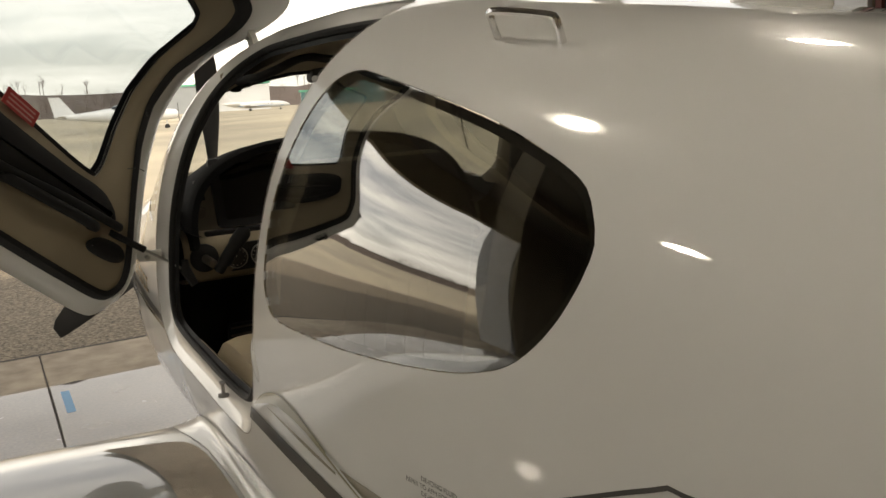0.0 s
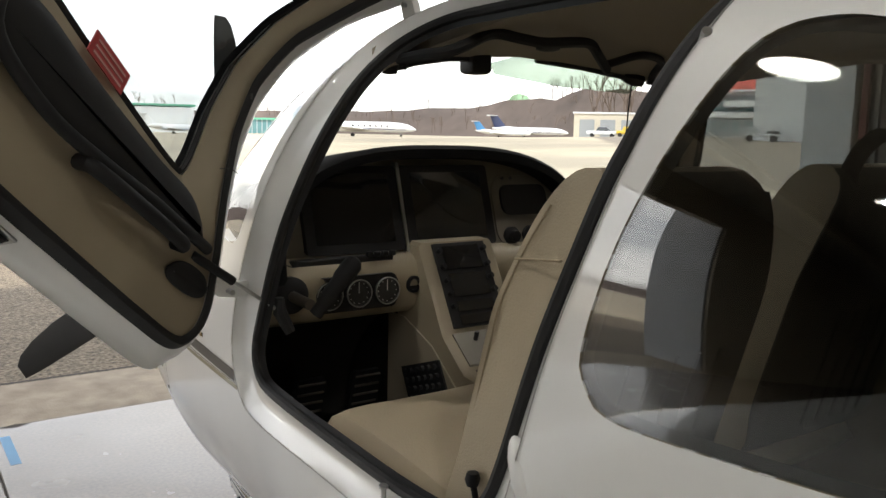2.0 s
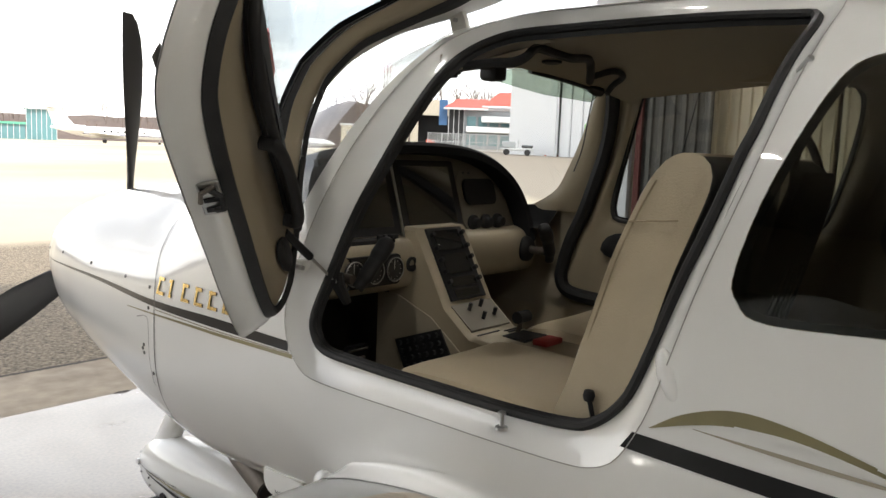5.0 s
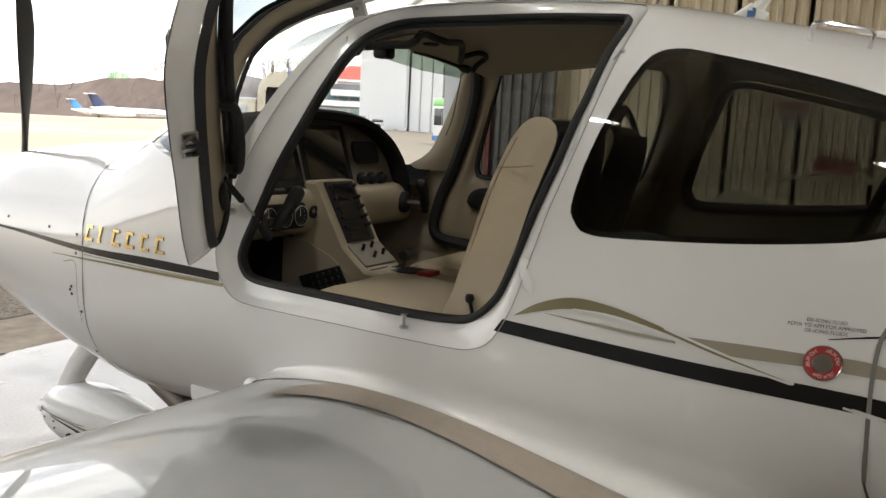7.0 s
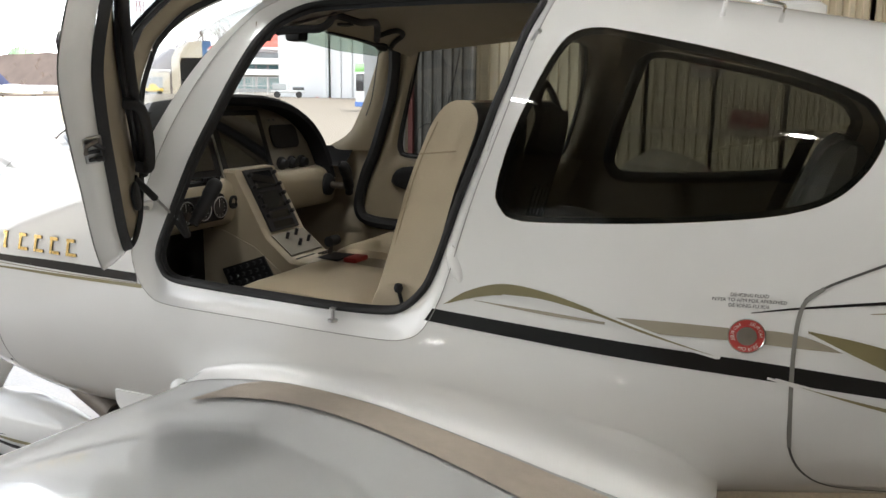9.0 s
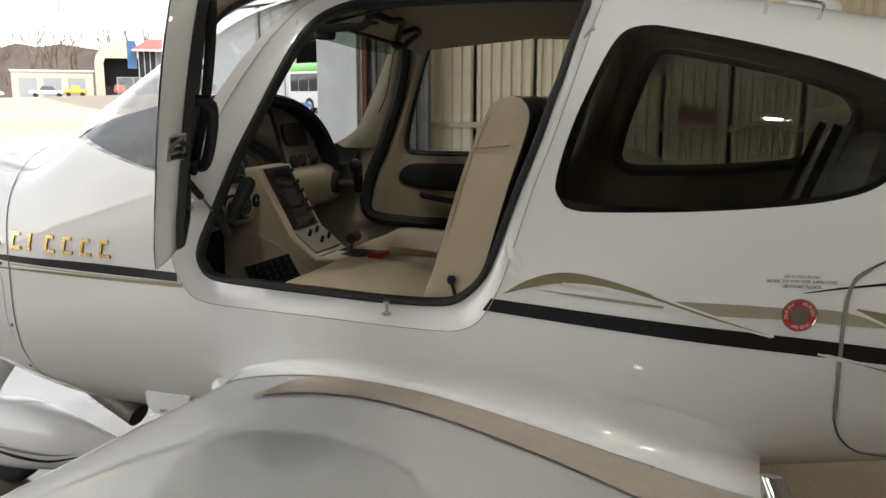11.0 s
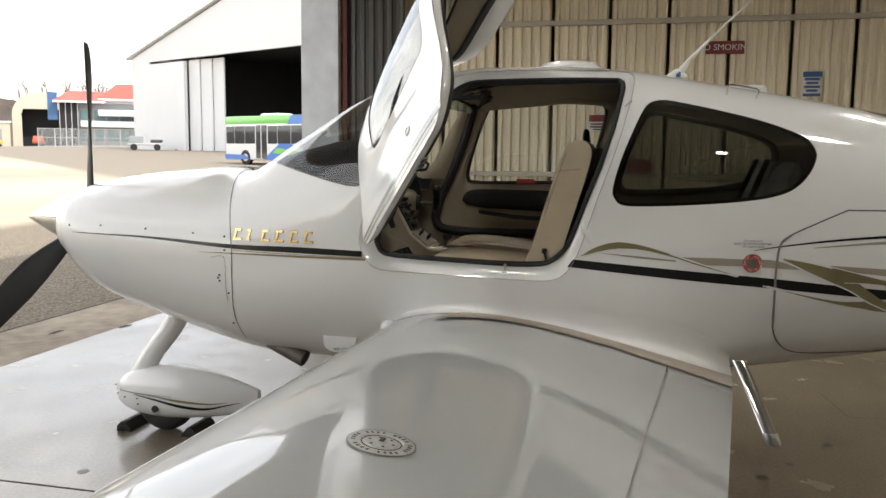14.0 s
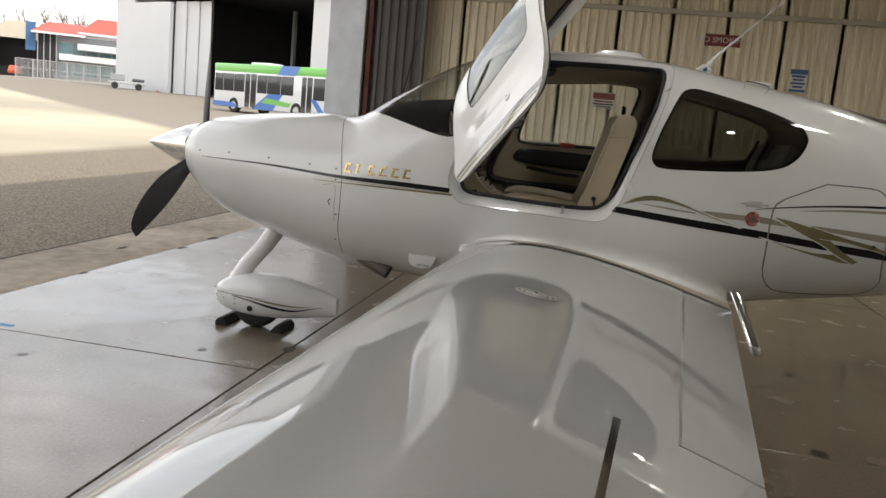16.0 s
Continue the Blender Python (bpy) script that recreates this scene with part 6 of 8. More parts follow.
def panel_slab(x0, x1, z0, z1, d0, d1, r=0.008, n=5):
    """A plate with rounded corners on the sloping panel."""
    pts = []
    for cx, cz, a0 in ((x1 - r, z1 - r, 0), (x0 + r, z1 - r, 90), (x0 + r, z0 + r, 180), (x1 - r, z0 + r, 270)):
        pts += [(cx + r * math.cos(radians(a0 + 90 * k / n)), cz + r * math.sin(radians(a0 + 90 * k / n))) for k in range(n + 1)]
    return loft([[on_panel(x, z, d) for x, z in pts] for d in (d0, d1)])


for x0, x1 in ((-0.408, -0.128), (-0.115, 0.172)):
    d = part("display", panel_slab(x0, x1, 1.352, 1.566, 0.0, 0.018, 0.010), BLACK_TRIM, ipanel, "dark flight display with black bezel")
    part("display_glass", panel_slab(x0 + 0.028, x1 - 0.028, 1.375, 1.548, 0.0185, 0.0195, 0.004), SCREEN, d)
part("panel_divider", panel_slab(-0.126, -0.117, 1.345, 1.575, 0.0, 0.020, 0.003), STEEL, ipanel)
part("vent_plate", panel_slab(0.190, 0.455, 1.335, 1.535, 0.0, 0.006, 0.05), PANEL_GREY, ipanel)
part("radio_slot", panel_slab(0.215, 0.385, 1.425, 1.510, 0.007, 0.016, 0.028), BLACK_TRIM, ipanel, "black rounded instrument slot")
for x in (0.235, 0.303, 0.370):
    part("panel_knob", spun([(0.001, 0.0), (0.026, 0.0), (0.026, -0.010), (0.017, -0.014), (0.015, -0.03), (0.001, -0.031)], 20, "y", on_panel(x, 1.368, 0.006)), BLACK_TRIM, ipanel, "black round panel knob")
for x in (0.235, 0.265, 0.372, 0.40):
    part("panel_screw", spun([(0.001, 0.0), (0.005, 0.0), (0.005, -0.003), (0.001, -0.003)], 8, "y", on_panel(x, 1.528, 0.006)), SCREW, ipanel)
for z in (1.49, 1.455):
    part("switch_block", panel_slab(-0.462, -0.435, z - 0.014, z + 0.012, 0.0, 0.012, 0.003), BLACK_TRIM, ipanel)
part("side_dial", spun([(0.001, 0.0), (0.020, 0.0), (0.020, -0.008), (0.013, -0.010), (0.012, -0.02), (0.001, -0.02)], 18, "y", on_panel(-0.455, 1.405)), DARK_STEEL, ipanel)
# lower bolster, with gauges on the pilot's side
sec = [(-1.62, 1.350), (-1.70, 1.348), (-1.742, 1.330), (-1.756, 1.290), (-1.752, 1.235), (-1.735, 1.200), (-1.68, 1.182), (-1.60, 1.180)]
sec = [tuple(q) for q in curve(sec, 26)]
bol = part("lower_panel", loft([[(x, y, z) for y, z in sec] for x in np.linspace(-0.535, 0.535, 12)], closed=False), PLASTIC_TAN, plane, "tan moulded lower panel")
gp = part("gauge_plate", loft([[(x, y, z) for x, z in [(-0.415 + 0.02 * (1 - math.cos(a)), 1.262 + 0.043 * math.sin(a)) for a in np.linspace(-math.pi / 2, -3 * math.pi / 2, 8)][::1] + [(-0.182 - 0.02 * (1 - math.cos(a)), 1.262 + 0.043 * math.sin(a)) for a in np.linspace(math.pi / 2, -math.pi / 2, 8)]] for y in (-1.752, -1.766)]), BLACK_TRIM, bol, "black plate with three round gauges")
for x in (-0.378, -0.298, -0.218):
    g = part("gauge", spun([(0.001, 0.0), (0.034, 0.0), (0.034, -0.008), (0.030, -0.008), (0.029, -0.003), (0.001, -0.003)], 28, "y", (x, -1.766, 1.262)), DIAL, gp, "round black gauge")
    part("gauge_ring", tube([(x + 0.0335 * math.cos(a), -1.774, 1.262 + 0.0335 * math.sin(a)) for a in np.linspace(0, 2 * math.pi, 28, endpoint=False)], 0.0016, 6, True), STEEL, g)
    part("needle", box(x - 0.001, x + 0.001, -1.7702, -1.7695, 1.262, 1.288), MARKING, g)
    for k in range(12):
        a = k * math.pi / 6
        part("gauge_tick", box(x + 0.026 * math.cos(a) - 0.0012, x + 0.026 * math.cos(a) + 0.0012, -1.7702, -1.7695, 1.262 + 0.026 * math.sin(a) - 0.0012, 1.262 + 0.026 * math.sin(a) + 0.0012), MARKING, g)
part("air_vent", spun([(0.001, 0.0), (0.022, 0.0), (0.022, -0.010), (0.015, -0.012), (0.013, -0.004), (0.001, -0.004)], 22, "y", (-0.132, -1.752, 1.268)), BLACK_TRIM, bol, "round black air vent")
part("switch_strip", box(-0.46, -0.18, -1.738, -1.715, 1.325, 1.348, 0.004, 1), BLACK_TRIM, bol, "black switch row")
for k in range(4):
    part("rocker_switch", box(-0.262 + 0.022 * k, -0.246 + 0.022 * k, -1.748, -1.736, 1.345, 1.358, 0.002, 1), BLACK_TRIM, bol)


def yoke(s):
    y = part("side_yoke", spun([(0.001, 0.0), (0.044, 0.0), (0.044, -0.02), (0.030, -0.030), (0.001, -0.030)], 22, "y", (s * 0.475, -1.745, 1.272)), BLACK_TRIM, plane, "black side yoke with grip")
    part("yoke_shaft", tube([(s * 0.475, -1.77, 1.272), (s * 0.472, -1.86, 1.268)], 0.013, 10), DARK_STEEL, y)
    part("yoke_grip", tube([tuple(p) for p in curve([(s * 0.460, -1.862, 1.245), (s * 0.445, -1.870, 1.268), (s * 0.415, -1.880, 1.312), (s * 0.385, -1.885, 1.350), (s * 0.365, -1.875, 1.362)], 20)], [0.016] * 4 + [0.020] * 8 + [0.023] * 6 + [0.018, 0.010], 12), BLACK_TRIM, y, "black hand grip")


yoke(-1)
yoke(1)
# centre console
cs = [(-1.66, 1.375), (-1.755, 1.372), (-1.872, 1.160), (-1.965, 1.085), (-2.10, 1.072), (-2.50, 1.060), (-2.56, 1.02), (-2.56, 0.72), (-1.66, 0.72)]
con = part("centre_console", loft([[(x, y + 0.0, z - dz) for y, z in cs] for x, dz in ((-0.118, 0.010), (-0.108, 0.0), (0.108, 0.0), (0.118, 0.010))]), PLASTIC_TAN, plane, "tan centre console with dark radios")


def on_face(x, t, d):
    a, b = Vector((0, -1.755, 1.372)), Vector((0, -1.872, 1.160))
    n = Vector((0, -(a.z - b.z), (a.y - b.y))).normalized()
    n = Vector((0, -0.876, -0.482)) if n.y > 0 else n
    p = a.lerp(b, t) + Vector((x, 0, 0))
    return p + Vector((0, -0.876, 0.482)) * d


def face_plate(x0, x1, t0, t1, d0, d1):
    return loft([[on_face(x, t, d) for x, t in ((x0, t0), (x1, t0), (x1, t1), (x0, t1))] for d in (d0, d1)])


rk = part("radio_rack", face_plate(-0.082, 0.082, 0.03, 0.97, 0.0, 0.008), BLACK_TRIM, con, "black radio stack with dark screens")
for t0, t1 in ((0.07, 0.33), (0.38, 0.64), (0.69, 0.80), (0.84, 0.94)):
    part("radio_screen", face_plate(-0.058, 0.058, t0, t1, 0.0082, 0.010), SCREEN, rk)
for t in (0.12, 0.30, 0.45, 0.60, 0.74):
    for sx in (-1, 1):
        part("radio_knob", tube([tuple(on_face(sx * 0.070, t, 0.008)), tuple(on_face(sx * 0.070, t, 0.022))], 0.007, 10), BLACK_TRIM, rk)
part("switch_panel", loft([[(x, y, z + d) for x, y, z in ((-0.095, -1.882, 1.153), (0.095, -1.882, 1.153), (0.095, -1.958, 1.092), (-0.095, -1.958, 1.092))] for d in (0.001, 0.006)]), PANEL_GREY, con, "pale switch panel")
for x, y in ((-0.04, -1.905), (0.02, -1.900), (0.05, -1.93), (-0.01, -1.935)):
    part("toggle", tube([(x, y, 1.10 + (y + 1.958) * 0.80), (x, y - 0.006, 1.122 + (y + 1.958) * 0.80)], 0.006, 8), BLACK_TRIM, con)
for x0, x1, y in ((-0.085, 0.02, -1.972), (0.03, 0.10, -1.985), (0.03, 0.10, -2.0)):
    part("console_slot", box(x0, x1, y - 0.003, y + 0.003, 1.084 - 0.02 * (-1.965 - y), 1.0865 - 0.02 * (-1.965 - y)), BLACK_TRIM, con, "dark narrow console slot")
lev = part("power_lever", tube([(0.06, -2.01, 1.075), (0.062, -2.02, 1.118)], 0.007, 8), DARK_STEEL, con, "black power lever knob")
part("lever_knob", tube([(0.035, -2.022, 1.128), (0.09, -2.022, 1.128)], 0.018, 12), BLACK_TRIM, lev)
part("lever_plate", box(-0.02, 0.10, -2.09, -1.975, 1.074, 1.081, 0.003, 1), BLACK_TRIM, con)
part("fuel_selector", box(-0.01, 0.075, -2.155, -2.105, 1.071, 1.088, 0.005, 2), RED, con, "red fuel selector handle")
for x in (-0.335, -0.165, 0.165, 0.335):
    pd = part("rudder_pedal", loft([[(x + kx * 0.045, -1.565 - 0.02 * kz, 0.93 + 0.07 * kz) for kx, kz in ((-1, -1), (1, -1), (1, 0.8), (0.8, 1), (-0.8, 1), (-1, 0.8))], [(x + kx * 0.045, -1.545 - 0.02 * kz, 0.93 + 0.07 * kz) for kx, kz in ((-1, -1), (1, -1), (1, 0.8), (0.8, 1), (-0.8, 1), (-1, 0.8))]]), BLACK_TRIM, plane, "black ribbed rudder pedal")
    for k in range(5):
        part("pedal_rib", tube([(x - 0.038, -1.568 - 0.02 * (k - 2) / 2.5, 0.93 + 0.07 * (k - 2) / 2.5), (x + 0.038, -1.568 - 0.02 * (k - 2) / 2.5, 0.93 + 0.07 * (k - 2) / 2.5)], 0.004, 6), DARK_STEEL, pd)
    part("pedal_arm", tube([(x, -1.55, 0.88), (x, -1.48, 0.76)], 0.012, 8), DARK_STEEL, pd)
for s in (-1, 1):
    part("console_side", loft([[(s * (0.1195 + d), y, z) for y, z in ((-1.62, 1.17), (-1.70, 1.17), (-1.83, 1.12), (-1.95, 1.03), (-2.55, 1.005), (-2.55, 0.745), (-1.62, 0.745))] for d in (0.0, 0.004)]), LINER if s < 0 else CARPET, con, "fabric lining on the side of the console")
brk = part("breaker_panel", loft([[(-0.124 - d, y, z) for y, z in ((-1.70, 1.035), (-1.87, 1.094), (-1.915, 1.015), (-1.745, 0.942))] for d in (0.0, 0.006)]), BLACK_TRIM, con, "black breaker panel on the console side")
for r in range(4):
    for k in range(6):
        u, w = 0.10 + 0.16 * k, 0.14 + 0.24 * r
        y, z = -1.70 - 0.17 * u - 0.045 * w, 1.035 + 0.059 * u - 0.09 * w
        part("breaker_button", spun([(0.001, 0.0), (0.0075, 0.0), (0.0065, -0.008), (0.001, -0.008)], 8, "x", (-0.130, y, z)), BLACK_TRIM, brk)
# The tan shell takes the dark carpet colour to hold the footwell's shade.
shell = [[(x, -1.60 - 0.02 * math.sin(math.pi * k / 10) - 0.06 * max(0.0, (x + 0.30) / 0.18) ** 2, 0.80 + 0.40 * k / 10) for x in np.linspace(-0.50, -0.121, 12)] for k in range(11)]
part("footwell_shell", loft([[(x, min(y + 0.30 * (1 - (k / 10) ** 3), -1.30), z) for x, y, z in row] for k, row in enumerate(shell)], closed=False), CARPET, plane, "tan moulded footwell panel with shade put into its colour")


# seats
FRONT = 0.66  # depth of the front padding


def seat(s, back_mat, label):
    x0 = s * 0.315
    prof = [(-2.455, 1.05), (-2.497, 1.18), (-2.562, 1.38), (-2.595, 1.48), (-2.612, 1.55), (-2.645, 1.597), (-2.695, 1.613), (-2.745, 1.603), (-2.770, 1.56), (-2.755, 1.47), (-2.717, 1.34), (-2.667, 1.16), (-2.64, 1.05)]
    rings = []
    for u in np.linspace(-1, 1, 25):
        k = math.sin(u * math.pi / 2)
        e = 0.90 + 0.10 * math.sqrt(max(1 - abs(k) ** 7, 0.0))
        ring = []
        for y, z in curve(prof, 60, True):
            wz = 0.228 - 0.085 * max(0.0, (z - 1.40) / 0.22) ** 1.5
            mid = float(np.interp(z, [1.05, 1.618], [-2.548, -2.70]))
            dish = 0.016 * max(0.0, 1 - (k / 0.7) ** 2) if y > mid else 0.0
            ring.append((x0 + k * wz, mid + (y - mid) * e * (FRONT if y > mid else 1.0) - dish * min(1.0, (y - mid) / 0.05 if y > mid else 0.0), z))
        rings.append(ring)
    bm = loft(rings)
    bm.normal_update()
    for f in bm.faces:
        if f.normal.y < -0.35:
            f.material_index = 1
    st = part("seat", bm, (LEATHER, back_mat), plane, label)
    # seat cushion
    rings = []
    cp = [(-2.02, 0.97), (-2.03, 1.055), (-2.10, 1.100), (-2.30, 1.098), (-2.50, 1.075), (-2.58, 1.06), (-2.60, 0.96), (-2.3, 0.95)]
    for k in np.linspace(-1, 1, 15):
        e = math.sqrt(max(1 - abs(k) ** 6, 0.0))
        rings.append([(x0 + k * 0.235, y, 0.98 + (z - 0.98 + (0.018 * abs(k) ** 3 if z > 1.0 else 0)) * (0.3 + 0.7 * e)) for y, z in curve(cp, 40, True)])
    part("seat_cushion", loft(rings), LEATHER, st, "tan leather seat cushion")
    part("seat_base", box(x0 - 0.18, x0 + 0.18, -2.52, -2.10, 0.72, 0.955, 0.02, 2), CARPET, st)
    bp = [[(x0 + kx * (0.20 - 0.075 * max(0.0, (z - 1.40) / 0.22) ** 1.5), float(np.interp(z, [1.06, 1.16, 1.36, 1.49, 1.565, 1.60], [-2.654, -2.678, -2.734, -2.770, -2.784, -2.777])) - 0.018 * (1 - abs(kx) ** 4), z) for kx in np.linspace(-1, 1, 9)] for z in np.linspace(1.07, 1.58, 14)]
    bk = part("seat_rear", loft(bp, closed=False), back_mat, st, "dark ribbed rear panel of the seat")
    for i in range(5):
        x = x0 - 0.10 + 0.05 * i
        part("stitch_rib", tube([(x, -2.684, 1.10), (x, -2.704, 1.18), (x, -2.749, 1.34)], 0.004, 6), back_mat, bk)
    if s > 0:
        part("grab_strap", tube([tuple(p) for p in curve([(x0 - 0.135, -2.752, 1.545), (x0 - 0.125, -2.748, 1.592), (x0 - 0.075, -2.742, 1.638), (x0, -2.742, 1.668), (x0 + 0.075, -2.742, 1.638), (x0 + 0.125, -2.748, 1.592), (x0 + 0.135, -2.752, 1.545)], 30)], 0.017, 10, flat=0.6), BLACK_TRIM, st, "black grab strap over the headrest")
    hs = []
    for k in np.linspace(-0.96, 0.96, 15):
        e = 0.90 + 0.10 * math.sqrt(max(1 - abs(k) ** 7, 0.0))
        hs.append((x0 + k * 0.2094, -2.6625 + 0.0685 * e * FRONT - 0.016 * max(0.0, 1 - (k / 0.7) ** 2) + 0.0005, 1.478))
    part("headrest_seam", tube(hs, 0.0022, 5), SEAM_THREAD, st)
    # double row of stitching along the front edge of the bolster
    for k in (0.945, 0.985):
        e = 0.90 + 0.10 * math.sqrt(1 - k ** 7)
        rows = []
        for y, z in curve([(-2.471, 1.08), (-2.511, 1.22), (-2.569, 1.40), (-2.601, 1.505), (-2.620, 1.56)], 30):
            mid = float(np.interp(z, [1.05, 1.618], [-2.548, -2.70]))
            rows.append((x0 + s * (k + 0.006) * (0.228 - 0.085 * max(0.0, (z - 1.40) / 0.22) ** 1.5), mid + (y - mid) * e * FRONT + 0.0006 - 0.012 * (k > 0.96), z))
        part("seam", tube(rows, 0.0017, 5), SEAM_THREAD, st)
    part("headrest_seam", tube([(x0 + s * (0.2285 - 0.085 * (0.08 / 0.22) ** 1.5), y, 1.480 + 0.10 * (-2.60 - y)) for y in np.linspace(-2.625, -2.72, 8)], 0.002, 5), SEAM_THREAD, st)
    rl = part("recline_lever", tube([(x0 + s * 0.235, -2.595, 1.085), (x0 + s * 0.24, -2.582, 1.142)], 0.005, 8), BLACK_TRIM, st, "black recline lever")
    st.location.y = 0.05 if s > 0 else 0.0
    part("lever_ball", spun([(0.001, -0.012), (0.009, -0.01), (0.012, 0.0), (0.009, 0.01), (0.001, 0.012)], 12, "z", (x0 + s * 0.24, -2.581, 1.148)), BLACK_TRIM, rl)
    return st


seat(-1, DARK_LEATHER, "tan leather front seat with stitched side bolster")
seat(1, DARK_LEATHER, "tan leather front seat with black grab strap")
for s in (-1, 1):
    rp = [(-3.36, 1.02), (-3.42, 1.20), (-3.49, 1.40), (-3.53, 1.50), (-3.58, 1.53), (-3.62, 1.50), (-3.60, 1.38), (-3.52, 1.15), (-3.48, 1.02)]
    rings = []
    for k in np.linspace(-1, 1, 13):
        e = math.sqrt(max(1 - abs(k) ** 5, 0.0))
        ring = []
        for y, z in curve(rp, 36, True):
            mid = float(np.interp(z, [1.02, 1.53], [-3.42, -3.58]))
            ring.append((s * 0.265 + k * (0.215 - 0.07 * max(0.0, (z - 1.35) / 0.18) ** 1.5), mid + (y - mid) * (0.35 + 0.65 * e), z))
        rings.append(ring)
    rs = part("rear_seat", loft(rings), GREY_LEATHER, plane, "grey leather rear seat back")
    part("rear_cushion", box(s * 0.265 - 0.22, s * 0.265 + 0.22, -3.42, -2.98, 0.90, 1.04, 0.04, 3), GREY_LEATHER, rs)
    part("shoulder_belt", tube([(s * 0.17, -3.50, 1.54), (s * 0.19, -3.44, 1.38), (s * 0.22, -3.36, 1.15)], 0.02, 8, flat=0.2), BLACK_TRIM, rs, "black shoulder belt")
# patterned bag on the rear seat
bm = bmesh.new()
bmesh.ops.create_uvsphere(bm, u_segments=20, v_segments=12, radius=1)
for v in bm.verts:
    nn = noise.noise(v.co * 2.5) * 0.15
    v.co = Vector((v.co.x * 0.11 * (1 + nn) + 0.10, v.co.y * 0.13 * (1 + nn) - 3.20, max(v.co.z, -0.75) * 0.13 * (1 + nn) + 1.14))
BAG = material("dark_blue_patterned_cloth", (0.02, 0.03, 0.06), 0.8, vary=0.5, scale=40.0, dirt=(0.12, 0.14, 0.18))
tagged(finish("bag", bm, BAG), "dark blue patterned cloth bag on the rear seat", "bag")

# overhead: visor, hinge bracket, cables, sills
xs = (-0.46, -0.36, -0.26, -0.16, -0.05, 0.06, 0.16, 0.26, 0.36, 0.45)
front = [(x, float(np.interp(x, (-0.46, -0.30, -0.16, 0.0, 0.12, 0.25, 0.45), (-2.11, -2.072, -2.052, -2.045, -2.068, -2.10, -2.13))), float(np.interp(x, (-0.46, -0.36, -0.26, -0.05, 0.12, 0.25, 0.36, 0.45), (1.768, 1.800, 1.818, 1.832, 1.822, 1.803, 1.785, 1.768)))) for x in xs]
rows = []
for y in (-2.16, -2.25, -2.34, -2.44, -2.56, -2.70, -2.84):
    k = min(1.0, (-2.06 - y) / 0.50)
    edge = float(np.interp(-y, (2.10, 2.16, 2.25, 2.36, 2.57, 2.84), (-0.455, -0.425, -0.375, -0.338, -0.315, -0.30)))
    ring = np.array([p for p in hull_ring(y, 0.026, 200) if p[2] > 1.6])
    ring = ring[np.argsort(ring[:, 0])]
    row = []
    for x0 in xs:
        x = edge + (x0 + 0.46) / 0.91 * (0.45 - edge)
        fz = float(np.interp(x, xs, [f[2] for f in front]))
        row.append((x, y, (fz + 0.008) * (1 - k) + k * (float(np.interp(x, ring[:, 0], ring[:, 2])) - 0.006 * (1 - k))))
    rows.append(row)
lip = [(x, y - 0.004, z - 0.006) for x, y, z in front]
up = []
for x, y, z in front:
    ring = np.array([p for p in hull_ring(y + 0.004, 0.010, 200) if p[2] > 1.6])
    ring = ring[np.argsort(ring[:, 0])]
    up.append((x, y + 0.004, max(z + 0.012, float(np.interp(x, ring[:, 0], ring[:, 2])))))
part("headliner_front", loft([up, front, lip, *rows], closed=False), LINER, plane, "tan headliner panel behind the windshield")
vis = part("sun_visor", loft([[(x, y, z + d) for x, y, z in ((-0.055, -2.040, 1.824), (0.10, -2.068, 1.814), (0.250, -2.105, 1.792), (0.275, -2.106, 1.772), (0.262, -2.092, 1.757), (0.10, -2.030, 1.768), (-0.07, -1.990, 1.790), (-0.095, -2.000, 1.808))] for d in (0.0, 0.004)]), GLASS_VISOR, plane, "green tinted sun visor")
part("visor_rod", tube([(0.0, -2.050, 1.822), (0.12, -2.072, 1.812), (0.26, -2.108, 1.791)], 0.006, 8), BLACK_TRIM, vis, "black visor rod")
part("visor_mount", tube([(0.235, -2.100, 1.795), (0.262, -2.108, 1.791), (0.285, -2.114, 1.788)], [0.010, 0.016, 0.014], 8), BLACK_TRIM, vis)
vis2 = part("sun_visor_clip", tube([(-0.424, -2.112, 1.780), (-0.34, -2.078, 1.797), (-0.25, -2.060, 1.810), (-0.17, -2.046, 1.815)], [0.012, 0.009, 0.007, 0.007], 8), BLACK_TRIM, plane, "black visor rod")
for x, y, z, r in ((-0.424, -2.112, 1.780, 1.0), (-0.39, -2.098, 1.788, 0.8), (-0.345, -2.078, 1.803, 0.5)):
    part("visor_knob", spun([(0.001, -0.016 * r), (0.014 * r, -0.014 * r), (0.017 * r, 0.0), (0.014 * r, 0.014 * r), (0.001, 0.016 * r)], 12, "z", (x, y, z)), BLACK_TRIM, vis2)
part("compass", box(-0.192, -0.138, -2.070, -2.015, 1.782, 1.832, 0.010, 2), BLACK_TRIM, plane, "black magnetic compass")
part("roof_edge_bead", tube([tuple(p) for p in curve([(-0.425, -2.150, 1.790), (-0.418, -2.225, 1.795), (-0.408, -2.270, 1.796), (-0.363, -2.272, 1.812), (-0.28, -2.246, 1.842), (-0.22, -2.262, 1.836), (-0.164, -2.268, 1.832), (-0.026, -2.239, 1.845), (0.03, -2.217, 1.825), (0.095, -2.180, 1.801)], 50)], 0.011, 8), RUBBER, plane, "black rubber bead along the roof edge")
part("hanging_cord", tube([tuple(p) for p in curve([(0.265, -2.10, 1.785), (0.275, -2.085, 1.73), (0.305, -2.05, 1.62), (0.35, -2.0, 1.55)], 20)], 0.002, 6), BLACK_TRIM, plane)
